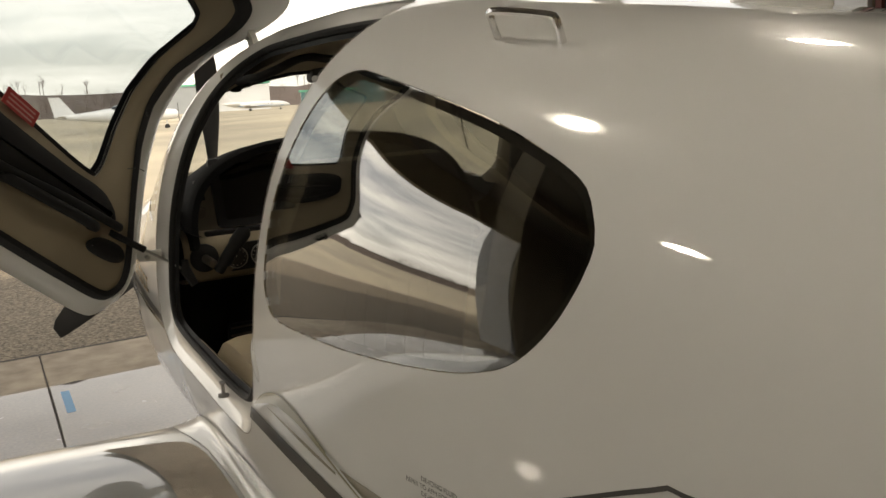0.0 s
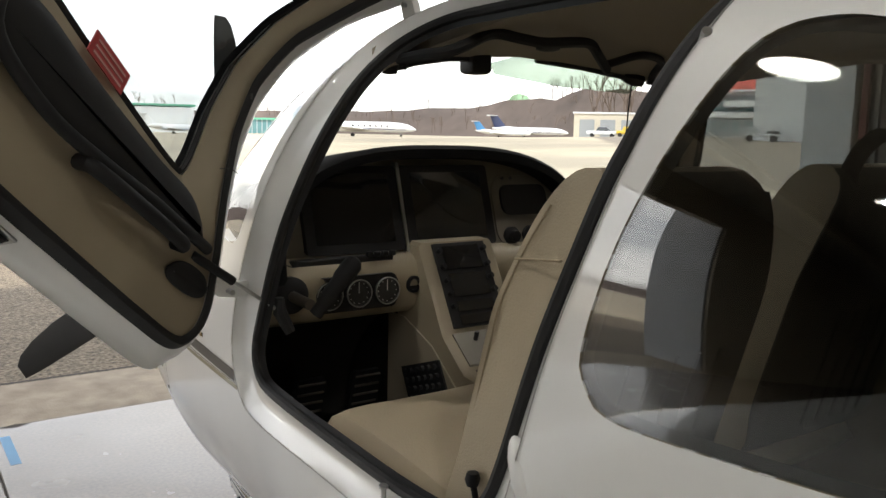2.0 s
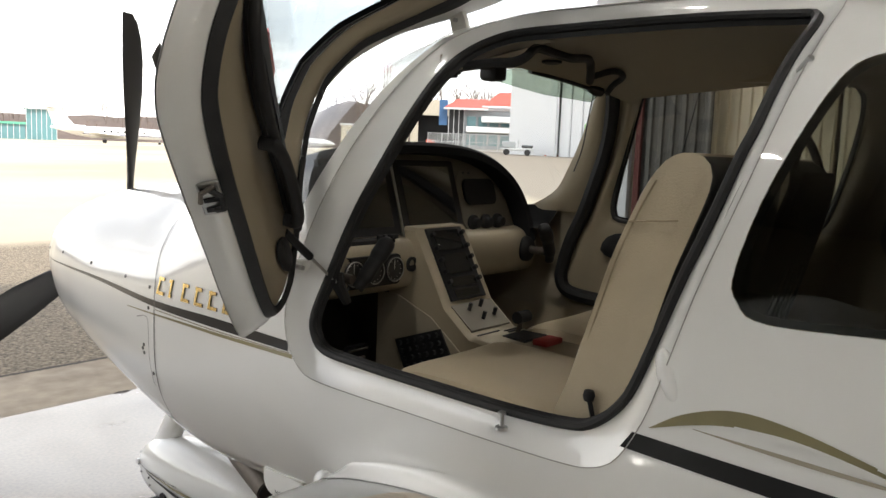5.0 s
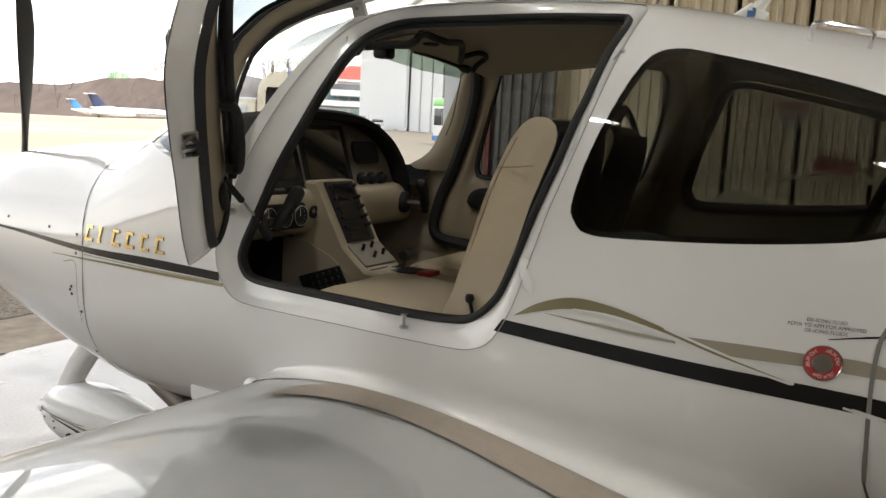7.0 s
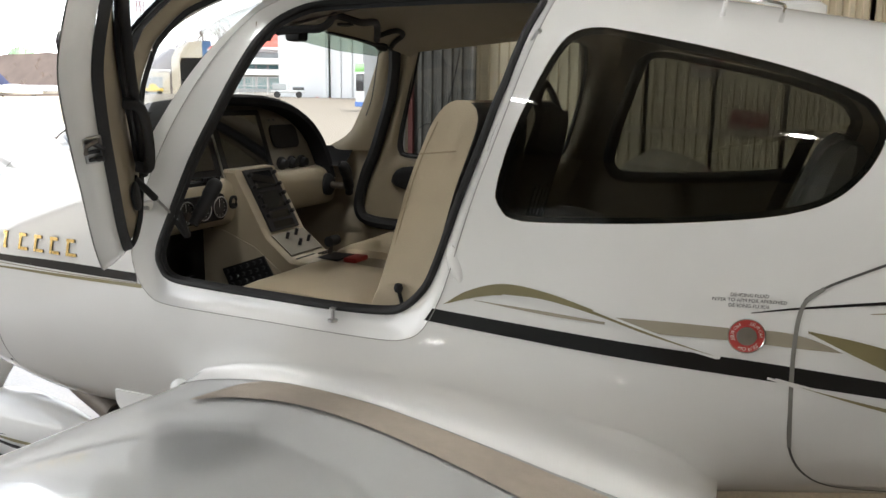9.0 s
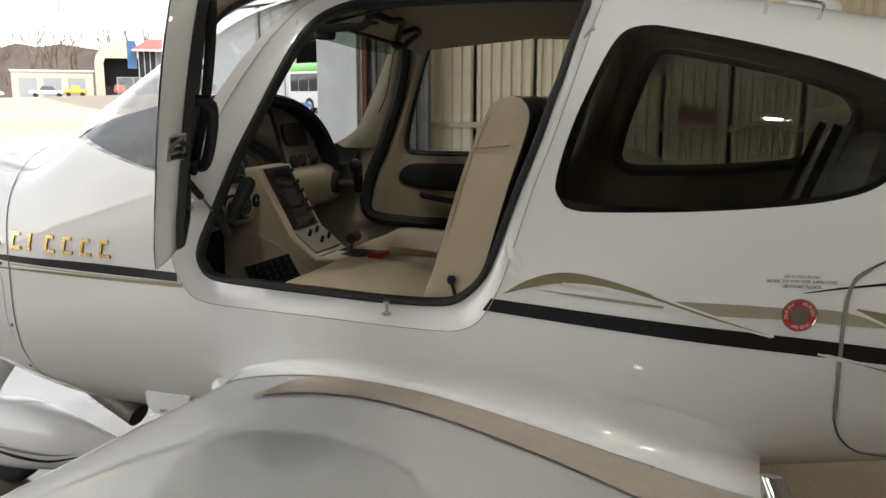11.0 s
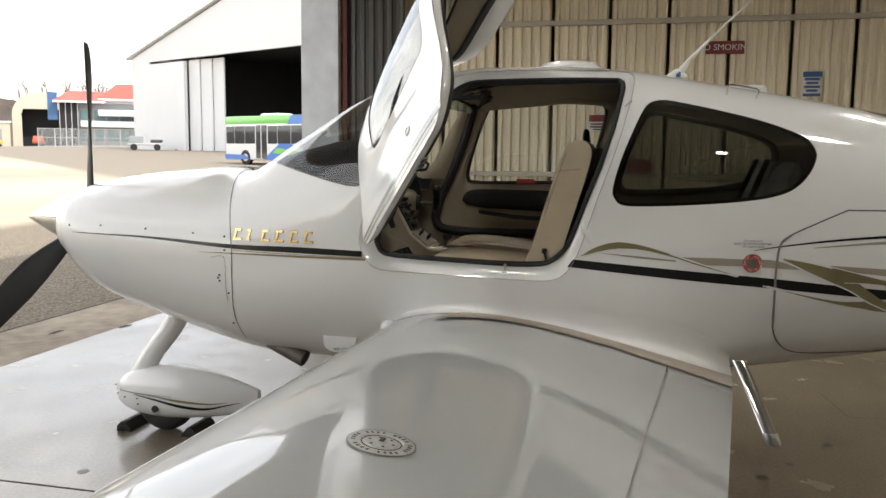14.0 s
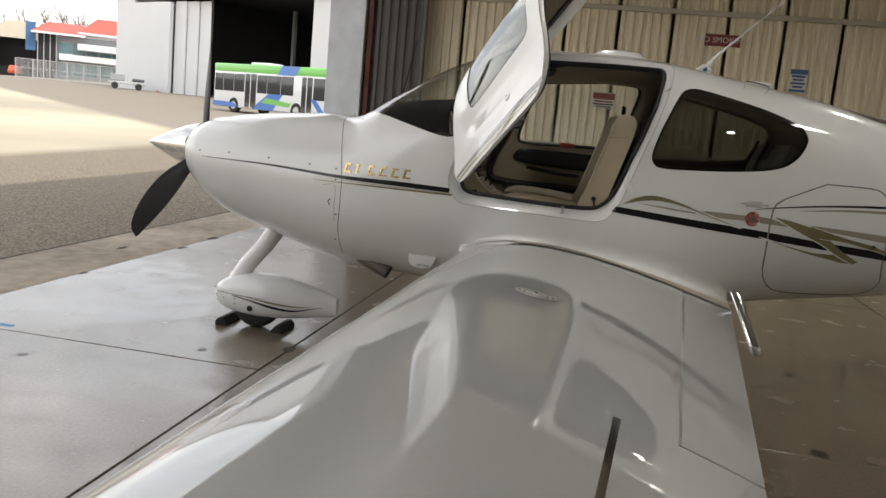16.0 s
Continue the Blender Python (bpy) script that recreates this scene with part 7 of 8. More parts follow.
part("roof_light", spun([(0.001, 0.0), (0.026, 0.0), (0.026, -0.006), (0.016, -0.009), (0.001, -0.010)], 20, "z", (-0.05, -2.146, 1.842)), BLACK_TRIM, plane)
part("antenna_wire", tube([(-0.475, -2.075, 1.752), (-0.45, -2.095, 1.770), (-0.424, -2.112, 1.780)], 0.003, 6), BLACK_TRIM, plane)
part("roof_cable", tube([tuple(p) for p in curve([(0.095, -2.180, 1.812), (0.17, -2.21, 1.835), (0.25, -2.20, 1.828), (0.285, -2.15, 1.806), (0.30, -2.125, 1.785)], 24)], 0.009, 8), RUBBER, plane, "black cable hanging from the headliner")
part("sill_plate", box(-0.575, -0.55, -2.62, -1.95, 1.04, 1.075, 0.006, 1), PLASTIC_TAN, plane)
for sx in (-1, 1):
    rows = [[(sx * (0.485 + (half(y, 1.43, 0.028) - 0.485) * k / 8), y, 1.345 + 0.075 * (k / 8) ** 1.6 + 0.05 * max(0.0, (y + 1.70) / 0.1) * (1 - k / 8)) for k in range(9)] for y in np.linspace(-1.62, -1.815, 10)]
    part("side_deck", loft(rows, closed=False), GLARE, plane, "black deck beside the instrument panel")
for a, b in ((-1.30, -1.665),):
    part("dash_top", loft([[(k * half(y, 1.40, 0.03), y, 1.40 + 0.05 * (1 - k * k)) for k in np.linspace(-1, 1, 15)] for y in np.linspace(a, b, 12)], closed=False), GLARE, plane, "black deck under the windshield")

# ---------------------------------------------------------------- the airfield outside
BEIGE_WALL = material("beige_metal_siding", (0.55, 0.50, 0.40), 0.6, vary=0.1, scale=0.6)
WHITE_WALL = material("white_metal_siding", (0.66, 0.67, 0.68), 0.55, vary=0.06, scale=0.4)
GREY_WALL = material("grey_metal_siding", (0.30, 0.32, 0.33), 0.6, vary=0.08, scale=0.4)
RED_ROOF = material("red_metal_roof", (0.55, 0.10, 0.07), 0.5, vary=0.1, scale=0.6)
GREEN_ROOF = material("green_roof_edge", (0.12, 0.42, 0.28), 0.5, vary=0.1)
TEAL_GLASS = material("teal_curtain_glass", (0.12, 0.25, 0.27), 0.15, vary=0.2, scale=0.5)
# Near-black base colour stands in for shade inside the far doorways.
SHADE_IN = material("shaded_interior", (0.02, 0.02, 0.022), 0.8, vary=0.3, scale=0.4)
FENCE_GREY = material("galvanised_fence", (0.42, 0.43, 0.43), 0.6)
JET_WHITE = material("jet_white_paint", (0.75, 0.75, 0.75), 0.3, coat=0.5, vary=0.04)
JET_NAVY = material("navy_tail_paint", (0.03, 0.04, 0.10), 0.35)
JET_BLUE = material("blue_trim_paint", (0.06, 0.22, 0.45), 0.35)
BUS_WHITE = material("bus_white_paint", (0.72, 0.74, 0.75), 0.3, coat=0.5, vary=0.03)
BUS_GREEN = material("bus_green_paint", (0.17, 0.52, 0.10), 0.3, coat=0.5, vary=0.08)
BUS_BLUE = material("bus_blue_paint", (0.04, 0.16, 0.52), 0.3, coat=0.5, vary=0.08)
BUS_GLASS = material("dark_bus_glass", (0.02, 0.025, 0.03), 0.06, coat=1.0)
BARK = material("grey_brown_bark", (0.17, 0.13, 0.105), 0.9, vary=0.3, scale=0.5)
HILL = material("winter_woodland", (0.13, 0.10, 0.085), 0.95, vary=0.45, scale=0.15)
YELLOW = material("yellow_machine_paint", (0.6, 0.42, 0.05), 0.45)
ORANGE = material("orange_red_machine_paint", (0.55, 0.10, 0.04), 0.45)


def placed(name, label, category, x, y, heading, group="", kind="", z=None):
    """A thing on the apron, its own +x turned to heading degrees."""
    t = tagged(new(name), label, category, group, kind)
    t.matrix_world = pose(x, y, rise(x, y) - 0.012 if z is None else z, 0, 0, heading)
    return t


# big white hangar across the apron: its front runs along local x, the face towards -y
ax, ay, bx, by = 83.2, 55.1, 66.8, 22.0
hd = math.degrees(math.atan2(by - ay, bx - ax))
wh = placed("white_hangar", "large white sheet-metal hangar with open dark doorway", "hangar", ax, ay, hd, z=0.76)
wh.scale = (1.4, 1.4, 1.4)
L = 42.0
DX0, DX1, DH = 11.6, 29.0, 7.3
part("front_wall", loft([[(x, y, z) for x, z in ((0, -1), (2.6, -1), (2.6, 7.4), (0, 7.4))] for y in (0.0, 0.3)]), WHITE_WALL, wh)
part("front_wall", loft([[(x, y, z) for x, z in ((2.604, 7.6), (L, 7.6), (L, 8.0), (L / 2, 13.8), (0.0, 8.0), (0.0, 7.404), (2.604, 7.404))] for y in (0.0, 0.3)]), WHITE_WALL, wh)
part("side_wall", box(0.0, 0.3, 0.305, 40.0, -1, 8.0), WHITE_WALL, wh)
part("front_wall", box(2.604, 7.5, 0.0, 0.3, -1, 7.4), WHITE_WALL, wh)
part("front_wall", box(DX1 + 2.0, L, 0.0, 0.3, -1, 7.598), WHITE_WALL, wh)
for k in range(3):
    dl = part("door_leaf", box(7.5 + 1.37 * k, 7.5 + 1.37 * (k + 1) + 0.03, 0.45 + 0.16 * k, 0.60 + 0.16 * k, 0.0, 7.5, 0.03, 1), WHITE_WALL, wh, "white sliding hangar door leaf")
part("door_leaf", box(DX1 - 6.0, DX1, 0.5, 0.65, 0.0, 7.5, 0.03, 1), WHITE_WALL, wh, "white sliding hangar door leaf")
# Inside walls and ceiling are coloured near black in place of shade.
part("hangar_inside", box(7.0, 36.0, 24.0, 24.2, -0.6, 8.0), SHADE_IN, wh)
part("hangar_inside", box(7.0, 7.3, 1.5, 24.0, -0.6, 8.0), SHADE_IN, wh)
part("hangar_inside", box(36.0, 36.3, 0.8, 24.0, -0.6, 8.0), SHADE_IN, wh)
part("hangar_inside", box(7.0, 36.0, 1.5, 24.0, 8.0, 8.2), SHADE_IN, wh)
part("roof", loft([[(x, y, z) for x, z in ((-0.5, 7.95), (L / 2, 13.95), (L + 0.5, 7.95), (L + 0.5, 8.15), (L / 2, 14.2), (-0.5, 8.15))] for y in (-0.35, 40.0)]), WHITE_WALL, wh)
for x in (12.5, 16.5, 20.5):
    part("inner_truss", box(x, x + 0.25, 8.0, 8.3, 0.0, 7.9), GREY_WALL, wh)

# city bus beside the hangar
L0, R0 = Vector((43.0, 22.0, 0)), Vector((38.5, 12.8, 0))
bd = R0 - L0
bus = placed("bus", "white city bus with green roof band and blue patches", "bus", L0.x, L0.y, math.degrees(math.atan2(bd.y, bd.x)), z=0.62)
BL = bd.length
part("body", box(0, BL, 0.0, 2.5, 0.32, 2.62, 0.10, 3), BUS_WHITE, bus)
part("roof_band", box(-0.01, BL - 0.3, -0.012, 2.51, 2.40, 2.95, 0.10, 3), BUS_GREEN, bus, "bright green roof band")
part("roof_unit", box(2.6, 4.2, 0.7, 1.9, 2.95, 3.12, 0.05, 2), BUS_WHITE, bus)
part("blue_patch", loft([[(x, y, z) for x, z in ((5.9, 2.42), (7.4, 2.42), (7.8, 2.94), (6.3, 2.94))] for y in (-0.03, 0.0)]), BUS_BLUE, bus)
part("blue_patch", loft([[(x, y, z) for x, z in ((3.7, 0.34), (5.6, 0.34), (6.4, 1.30), (5.2, 1.30))] for y in (-0.02, 0.0)]), BUS_BLUE, bus)
part("green_patch", loft([[(x, y, z) for x, z in ((4.6, 0.75), (7.0, 0.62), (7.2, 0.85), (5.0, 1.05))] for y in (-0.03, -0.021)]), BUS_GREEN, bus)
part("blue_patch", loft([[(x, y, z) for x, z in ((0.02, 0.36), (2.4, 0.36), (2.0, 0.62), (0.02, 0.66))] for y in (-0.02, 0.0)]), BUS_BLUE, bus)
part("blue_patch", loft([[(x, y, z) for x, z in ((BL - 1.5, 1.2), (BL - 1.1, 1.2), (BL - 0.2, 0.36), (BL - 0.7, 0.36))] for y in (-0.02, 0.0)]), BUS_BLUE, bus)
for x0, x1 in ((0.15, 0.95), (1.0, 1.95), (2.0, 2.95), (4.15, 5.0), (5.05, 6.2), (6.25, 7.3)):
    part("bus_window", box(x0, x1, -0.03, 0.0, 1.30, 2.34, 0.02, 1), BUS_GLASS, bus)
for x0, x1 in ((3.05, 4.05), (8.0, 8.85)):
    dr = part("bus_door", box(x0, x1, -0.025, 0.0, 0.42, 2.38, 0.02, 1), BUS_GLASS, bus, "glazed folding bus door")
    part("door_post", box((x0 + x1) / 2 - 0.03, (x0 + x1) / 2 + 0.03, -0.04, -0.026, 0.42, 2.38), BUS_WHITE, dr)
part("bus_window", box(8.95, BL - 0.25, -0.03, 0.0, 1.15, 2.36, 0.02, 1), BUS_GLASS, bus)
part("windscreen", box(BL - 0.02, BL + 0.02, 0.15, 2.35, 1.05, 2.40, 0.02, 1), BUS_GLASS, bus, "wide dark bus windscreen")
for x in (2.0, 7.6):
    for y in (0.12, 2.38):
        w = part("bus_wheel", spun([(0.2, -0.13), (0.45, -0.13), (0.48, -0.09), (0.48, 0.09), (0.45, 0.13), (0.2, 0.13)], 22, "y", (x, y, 0.46)), TYRE, bus, "black bus tyre")
        part("wheel_hub", spun([(0.02, -0.14), (0.24, -0.135), (0.24, 0.135), (0.02, 0.14)], 16, "y", (x, y, 0.46)), STEEL, w)

# service cart on the apron
ct = placed("ground_cart", "white ground service cart with grey box on the apron", "cart", 76.9, 49.6, -57)
part("cart_bed", box(-1.9, 1.9, -0.8, 0.8, 0.55, 0.80, 0.05, 1), FENCE_GREY, ct)
part("cart_box", box(-1.7, -0.2, -0.7, 0.7, 0.86, 1.55, 0.06, 1), GREY_WALL, ct)
part("cart_hood", box(0.5, 1.8, -0.7, 0.7, 0.86, 1.20, 0.10, 2), BUS_GLASS, ct)
part("cart_post", box(0.05, 0.15, -0.6, -0.5, 0.86, 1.85), FENCE_GREY, ct)
part("cart_post", box(0.05, 0.15, 0.5, 0.6, 0.86, 1.85), FENCE_GREY, ct)
for x in (-1.2, 1.2):
    for y in (-0.75, 0.75):
        part("cart_wheel", spun([(0.1, -0.1), (0.34, -0.1), (0.36, 0.0), (0.34, 0.1), (0.1, 0.1)], 16, "y", (x, y, 0.36)), TYRE, ct)
hose = placed("red_hose", "short red hose lying on the apron", "hose", 79.5, 46.6, -57)
part("hose_run", tube([tuple(p) for p in curve([(-0.8, 0, 0.06), (-0.3, 0.2, 0.06), (0.3, -0.1, 0.06), (0.9, 0.1, 0.06)], 20)], 0.06, 8), ORANGE, hose)

# arched beige hangar with dark doorway
ah = placed("arched_hangar", "beige arched metal hangar with a dark open doorway", "hangar", 110.2, 95.2, -50)
AW, AH2 = 8.6, 9.0
outer = [(AW / 2 - AW / 2 * math.cos(a), 5.2 + 3.8 * math.sin(a)) for a in np.linspace(0, math.pi, 25)]
part("front_arch", loft([[(x, y, z) for x, z in outer + [(x, 6.2 if 1.3 < x < AW - 1.3 else 5.1) for x, _ in outer[::-1]]] for y in (0.0, 0.3)]), BEIGE_WALL, ah)
part("door_jamb", box(0, 1.4, 0.0, 0.35, -0.5, 5.15), BEIGE_WALL, ah)
part("door_jamb", box(AW - 1.4, AW, 0.0, 0.35, -0.5, 5.15), BEIGE_WALL, ah)
part("arched_roof", loft([[(x + 0.0, y, z) for x, z in outer + [(x * 0.97 + AW * 0.015, z - 0.25) for x, z in outer[::-1]]] for y in (0.31, 22.0)]), BEIGE_WALL, ah)
# Dark sheet added behind the opening, shade put into its colour.
part("dark_doorway", box(1.2, AW - 1.2, 3.0, 3.2, -0.5, 6.4), SHADE_IN, ah)
part("side_wall", box(0, 0.3, 0.36, 22.0, -0.5, 5.2), BEIGE_WALL, ah)
part("side_wall", box(AW - 0.3, AW, 0.36, 22.0, -0.5, 5.2), BEIGE_WALL, ah)
an = placed("low_annex", "low pale flat-roofed building beside the arched hangar", "building", 101.5, 104.0, -47)
part("wall", box(0, 12.0, 0.0, 8.0, -0.5, 4.2), BEIGE_WALL, an)
part("flat_roof", box(-0.2, 12.2, -0.2, 8.2, 4.2, 4.5), WHITE_WALL, an)
for k in range(3):
    part("bay_door", box(1.0 + 3.6 * k, 3.6 + 3.6 * k, -0.06, -0.002, -0.3, 3.2), GREY_WALL, an, "grey bay door")

# red-roofed terminal
rb = placed("red_roof_building", "two-storey glazed building with bright red metal roof", "building", 106.3, 83.4, -54)
RW = 13.0
part("wall", box(0.6, RW, 1.2, 9.0, -0.5, 6.6), GREY_WALL, rb)
part("stair_tower", box(0.0, 2.6, 0.4, 3.0, -0.5, 7.0), SHADE_IN, rb)
for k in range(4):
    part("tower_post", box(0.0 + 0.85 * k, 0.12 + 0.85 * k, 0.25, 0.38, -0.5, 7.0), FENCE_GREY, rb)
part("blue_banner", box(-1.6, -0.2, 0.6, 0.8, 4.0, 8.2), SIGN_BLUE, rb, "tall blue banner")
for x0, x1, y0, y1, z0, z1, hip in ((-0.8, 6.6, -0.6, 9.5, 6.9, 8.7, 2.2), (5.6, RW + 1.2, 0.2, 9.5, 7.4, 10.0, 2.8)):
    ym = (y0 + y1) / 2
    bm = bmesh.new()
    q = [bm.verts.new(p) for p in ((x0, y0, z0), (x1, y0, z0), (x1, y1, z0), (x0, y1, z0), (x0 + hip, ym, z1), (x1, ym, z1))]
    for f in ((0, 1, 5, 4), (1, 2, 5), (2, 3, 4, 5), (3, 0, 4), (3, 2, 1, 0)):
        bm.faces.new([q[k] for k in f])
    part("roof", bm, RED_ROOF, rb, "red hipped metal roof", smooth=10)
    part("roof_fascia", box(x0, x1, y0 - 0.06, y0 - 0.005, z0 - 0.3, z0 + 0.02), WHITE_WALL, rb)
part("upper_wall", loft([[(x, y, z) for x, z in ((6.0, 6.65), (RW, 6.65), (RW, 7.35), (6.0, 7.35))] for y in (1.2, 8.8)]), WHITE_WALL, rb)
for k in range(5):
    part("window", box(3.1 + 1.9 * k, 4.6 + 1.9 * k, 1.12, 1.198, 3.9, 5.6), TEAL_GLASS, rb)
    part("window", box(3.1 + 1.9 * k, 4.6 + 1.9 * k, 1.12, 1.198, 0.8, 2.6), TEAL_GLASS, rb)
part("white_canopy", box(3.0, RW, -1.4, 1.0, 2.9, 3.9, 0.1, 1), WHITE_WALL, rb)
part("white_canopy", box(5.5, RW + 1.0, -2.0, 0.6, 4.6, 5.6, 0.1, 1), WHITE_WALL, rb)

# chain-link fence before it
fx0, fy0, fx1, fy1 = 88.8, 73.0, 95.9, 63.3
fl = math.hypot(fx1 - fx0, fy1 - fy0)
fence = placed("chain_fence", "grey chain-link fence with posts along the apron edge", "fence", fx0, fy0, math.degrees(math.atan2(fy1 - fy0, fx1 - fx0)))
for k in range(7):
    part("fence_post", tube([(k * fl / 6, 0, 0), (k * fl / 6, 0, 2.5)], 0.05, 8), FENCE_GREY, fence)
for z in (0.15, 1.3, 2.45):
    part("fence_rail", tube([(0, 0, z), (fl, 0, z)], 0.035, 6), FENCE_GREY, fence)
bm = bmesh.new()
for k in range(88):
    x = k * fl / 87
    box(x - 0.022, x + 0.022, -0.01, 0.01, 0.15, 2.45, bm=bm)
part("fence_mesh", bm, FENCE_GREY, fence, "dense fence wires")


# parked vehicles
def vehicle(name, label, category, x, y, heading, body, length=4.6, cab=None):
    v = placed(name, label, category, x, y, heading)
    part("body", box(-length / 2, length / 2, -0.9, 0.9, 0.45, 1.05, 0.12, 3), body, v)
    part("cab", loft([[(xx, yy, zz) for xx, yy, zz in ((-0.35 * length * 0.6, s * 0.82, 1.0), (0.28 * length, s * 0.82, 1.0), (0.14 * length, s * 0.7, 1.72), (-0.13 * length, s * 0.7, 1.72))] for s in (-1, 1)]), cab or BUS_GLASS, v)
    for wx in (-0.32 * length, 0.32 * length):
        for s in (-1, 1):
            part("wheel", spun([(0.1, -0.1), (0.32, -0.1), (0.34, 0.0), (0.32, 0.1), (0.1, 0.1)], 16, "y", (wx, s * 0.82, 0.34)), TYRE, v)
    return v


vehicle("pickup_truck", "white pickup truck parked before the annex", "truck", 101.5, 97.0, -50, BUS_WHITE, 5.2)
vehicle("tow_tractor", "yellow low tow tractor parked by the hangar", "tractor", 103.3, 93.2, -50, YELLOW, 3.2, YELLOW)
vehicle("fire_truck", "orange-red service truck in the hangar doorway", "truck", 110.6, 90.8, 40, ORANGE, 3.4, ORANGE)

# long hangar with green roof edge, and glazed terminal, far across the field
gh = placed("green_edged_hangar", "long grey and white hangar with green roof edge", "hangar", 40.0, 222.5, -12)
part("wall", box(0, 13.0, 0, 15, -0.5, 7.0), GREY_WALL, gh)
part("wall", box(13.02, 31.0, 0, 15, -0.5, 6.6), WHITE_WALL, gh)
part("roof_edge", box(-0.3, 31.3, -0.3, 15.3, 7.0, 7.5), GREEN_ROOF, gh, "green roof edge")
part("bay_door", box(15.5, 29.0, -0.08, -0.002, -0.3, 5.2), BUS_WHITE, gh)
tm = placed("terminal_building", "low teal glazed terminal with a taller glass tower", "building", 88.0, 240.5, -24)
part("wall", box(0, 18.0, 0, 10, -0.5, 4.2), TEAL_GLASS, tm)
part("flat_roof", box(-0.5, 18.2, -0.6, 10.5, 4.2, 4.8), GREEN_ROOF, tm)
part("tower", box(18.2, 26.0, 0, 9, -0.5, 8.6), TEAL_GLASS, tm, "glass entrance tower")
part("tower_roof", box(17.6, 26.6, -1.0, 9.8, 8.6, 9.1), WHITE_WALL, tm)
for k in range(7):
    part("mullion", box(18.2 + 1.28 * k, 18.32 + 1.28 * k, -0.1, -0.002, 0, 8.6), WHITE_WALL, tm)
for k in range(12):
    part("mullion", box(1.5 * k, 0.12 + 1.5 * k, -0.1, -0.002, 0, 4.2), WHITE_WALL, tm)


# aircraft parked on the apron
def jet(label, nose, tail, tail_mat, trim, height=1.0):
    nx, ny = nose
    tx, ty = tail
    ln = math.hypot(nx - tx, ny - ty)
    j = placed("parked_jet", label, "airplane", tx, ty, math.degrees(math.atan2(ny - ty, nx - tx)), group="aircraft parked on the apron")
    r = ln * 0.048 * height
    zc = ln * 0.092 * height
    part("jet_body", loft([[(ln * t, r * k * math.cos(u), zc + dz * r + r * k * math.sin(u)) for u in np.linspace(0, 2 * math.pi, 20, endpoint=False)] for t, k, dz in ((0.0, 0.12, 0.7), (0.08, 0.42, 0.5), (0.2, 0.8, 0.2), (0.33, 1.0, 0.0), (0.7, 1.0, 0.0), (0.84, 0.93, -0.03), (0.92, 0.72, -0.15), (0.97, 0.42, -0.3), (1.0, 0.05, -0.42))]), JET_WHITE, j)
    part("jet_stripe", loft([[(ln * t, s * (r * k + 0.012), zc + dz * r - 0.02 * ln + h) for t, k, dz in ((0.25, 0.88, 0.12), (0.33, 0.98, 0), (0.7, 0.98, 0), (0.9, 0.74, -0.1))] for s in (-1,) for h in (0.0, ln * 0.006)], closed=False), trim, j)
    part("jet_fin", loft([[(x0 + (x1 - x0) * (1 - math.cos(u)) / 2, 0.008 * ln * math.sin(u), z) for u in np.linspace(0, 2 * math.pi, 12, endpoint=False)] for x0, x1, z, x, k in ((ln * 0.03, ln * 0.20, zc + r * 0.8, 0, 1), (-ln * 0.03, ln * 0.07, zc + r + ln * 0.145 * height, 0, 1))]), tail_mat, j)
    part("jet_tailplane", loft([[(x0 + (x1 - x0) * (1 - math.cos(u)) / 2, y, zc + r + ln * 0.145 * height + 0.006 * ln * math.sin(u)) for u in np.linspace(0, 2 * math.pi, 12, endpoint=False)] for y, x0, x1 in ((-ln * 0.15, -ln * 0.07, -ln * 0.02), (0.0, -ln * 0.04, ln * 0.075), (ln * 0.15, -ln * 0.07, -ln * 0.02))]), JET_WHITE, j)
    part("jet_wing", loft([[(x0 + (x1 - x0) * (1 - math.cos(u)) / 2, y, zc - r * 0.6 + abs(y) * 0.06 + 0.010 * ln * math.sin(u)) for u in np.linspace(0, 2 * math.pi, 12, endpoint=False)] for y, x0, x1 in ((-ln * 0.46, ln * 0.27, ln * 0.33), (0.0, ln * 0.36, ln * 0.60), (ln * 0.46, ln * 0.27, ln * 0.33))]), JET_WHITE, j)
    for s in (-1, 1):
        part("jet_engine", spun([(ln * 0.012, ln * 0.10), (ln * 0.024, ln * 0.12), (ln * 0.030, ln * 0.20), (ln * 0.028, ln * 0.27), (ln * 0.018, ln * 0.272)], 16, "x", (0, s * (r + ln * 0.034), zc + r * 0.55)), JET_WHITE, j)
        part("jet_wheel", spun([(0.02 * ln * 0.4, -0.12), (ln * 0.018, -0.12), (ln * 0.018, 0.12), (0.02 * ln * 0.4, 0.12)], 12, "y", (ln * 0.42, s * ln * 0.07, ln * 0.018)), TYRE, j)
        part("jet_leg", tube([(ln * 0.42, s * ln * 0.07, ln * 0.02), (ln * 0.42, s * ln * 0.05, zc - r * 0.5)], 0.1, 6), FENCE_GREY, j)
    part("jet_wheel", spun([(0.008 * ln, -0.1), (ln * 0.013, -0.1), (ln * 0.013, 0.1), (0.008 * ln, 0.1)], 12, "y", (ln * 0.86, 0, ln * 0.013)), TYRE, j)
    part("jet_leg", tube([(ln * 0.86, 0, ln * 0.013), (ln * 0.86, 0, zc - r * 0.7)], 0.08, 6), FENCE_GREY, j)
    for k in range(7):
        x = ln * (0.42 + 0.052 * k)
        part("cabin_window", spun([(0.005, 0.0), (ln * 0.0085, 0.0), (ln * 0.0085, 0.02), (0.005, 0.02)], 12, "y", (x, -r - 0.012, zc + r * 0.22)), BUS_GLASS, j)
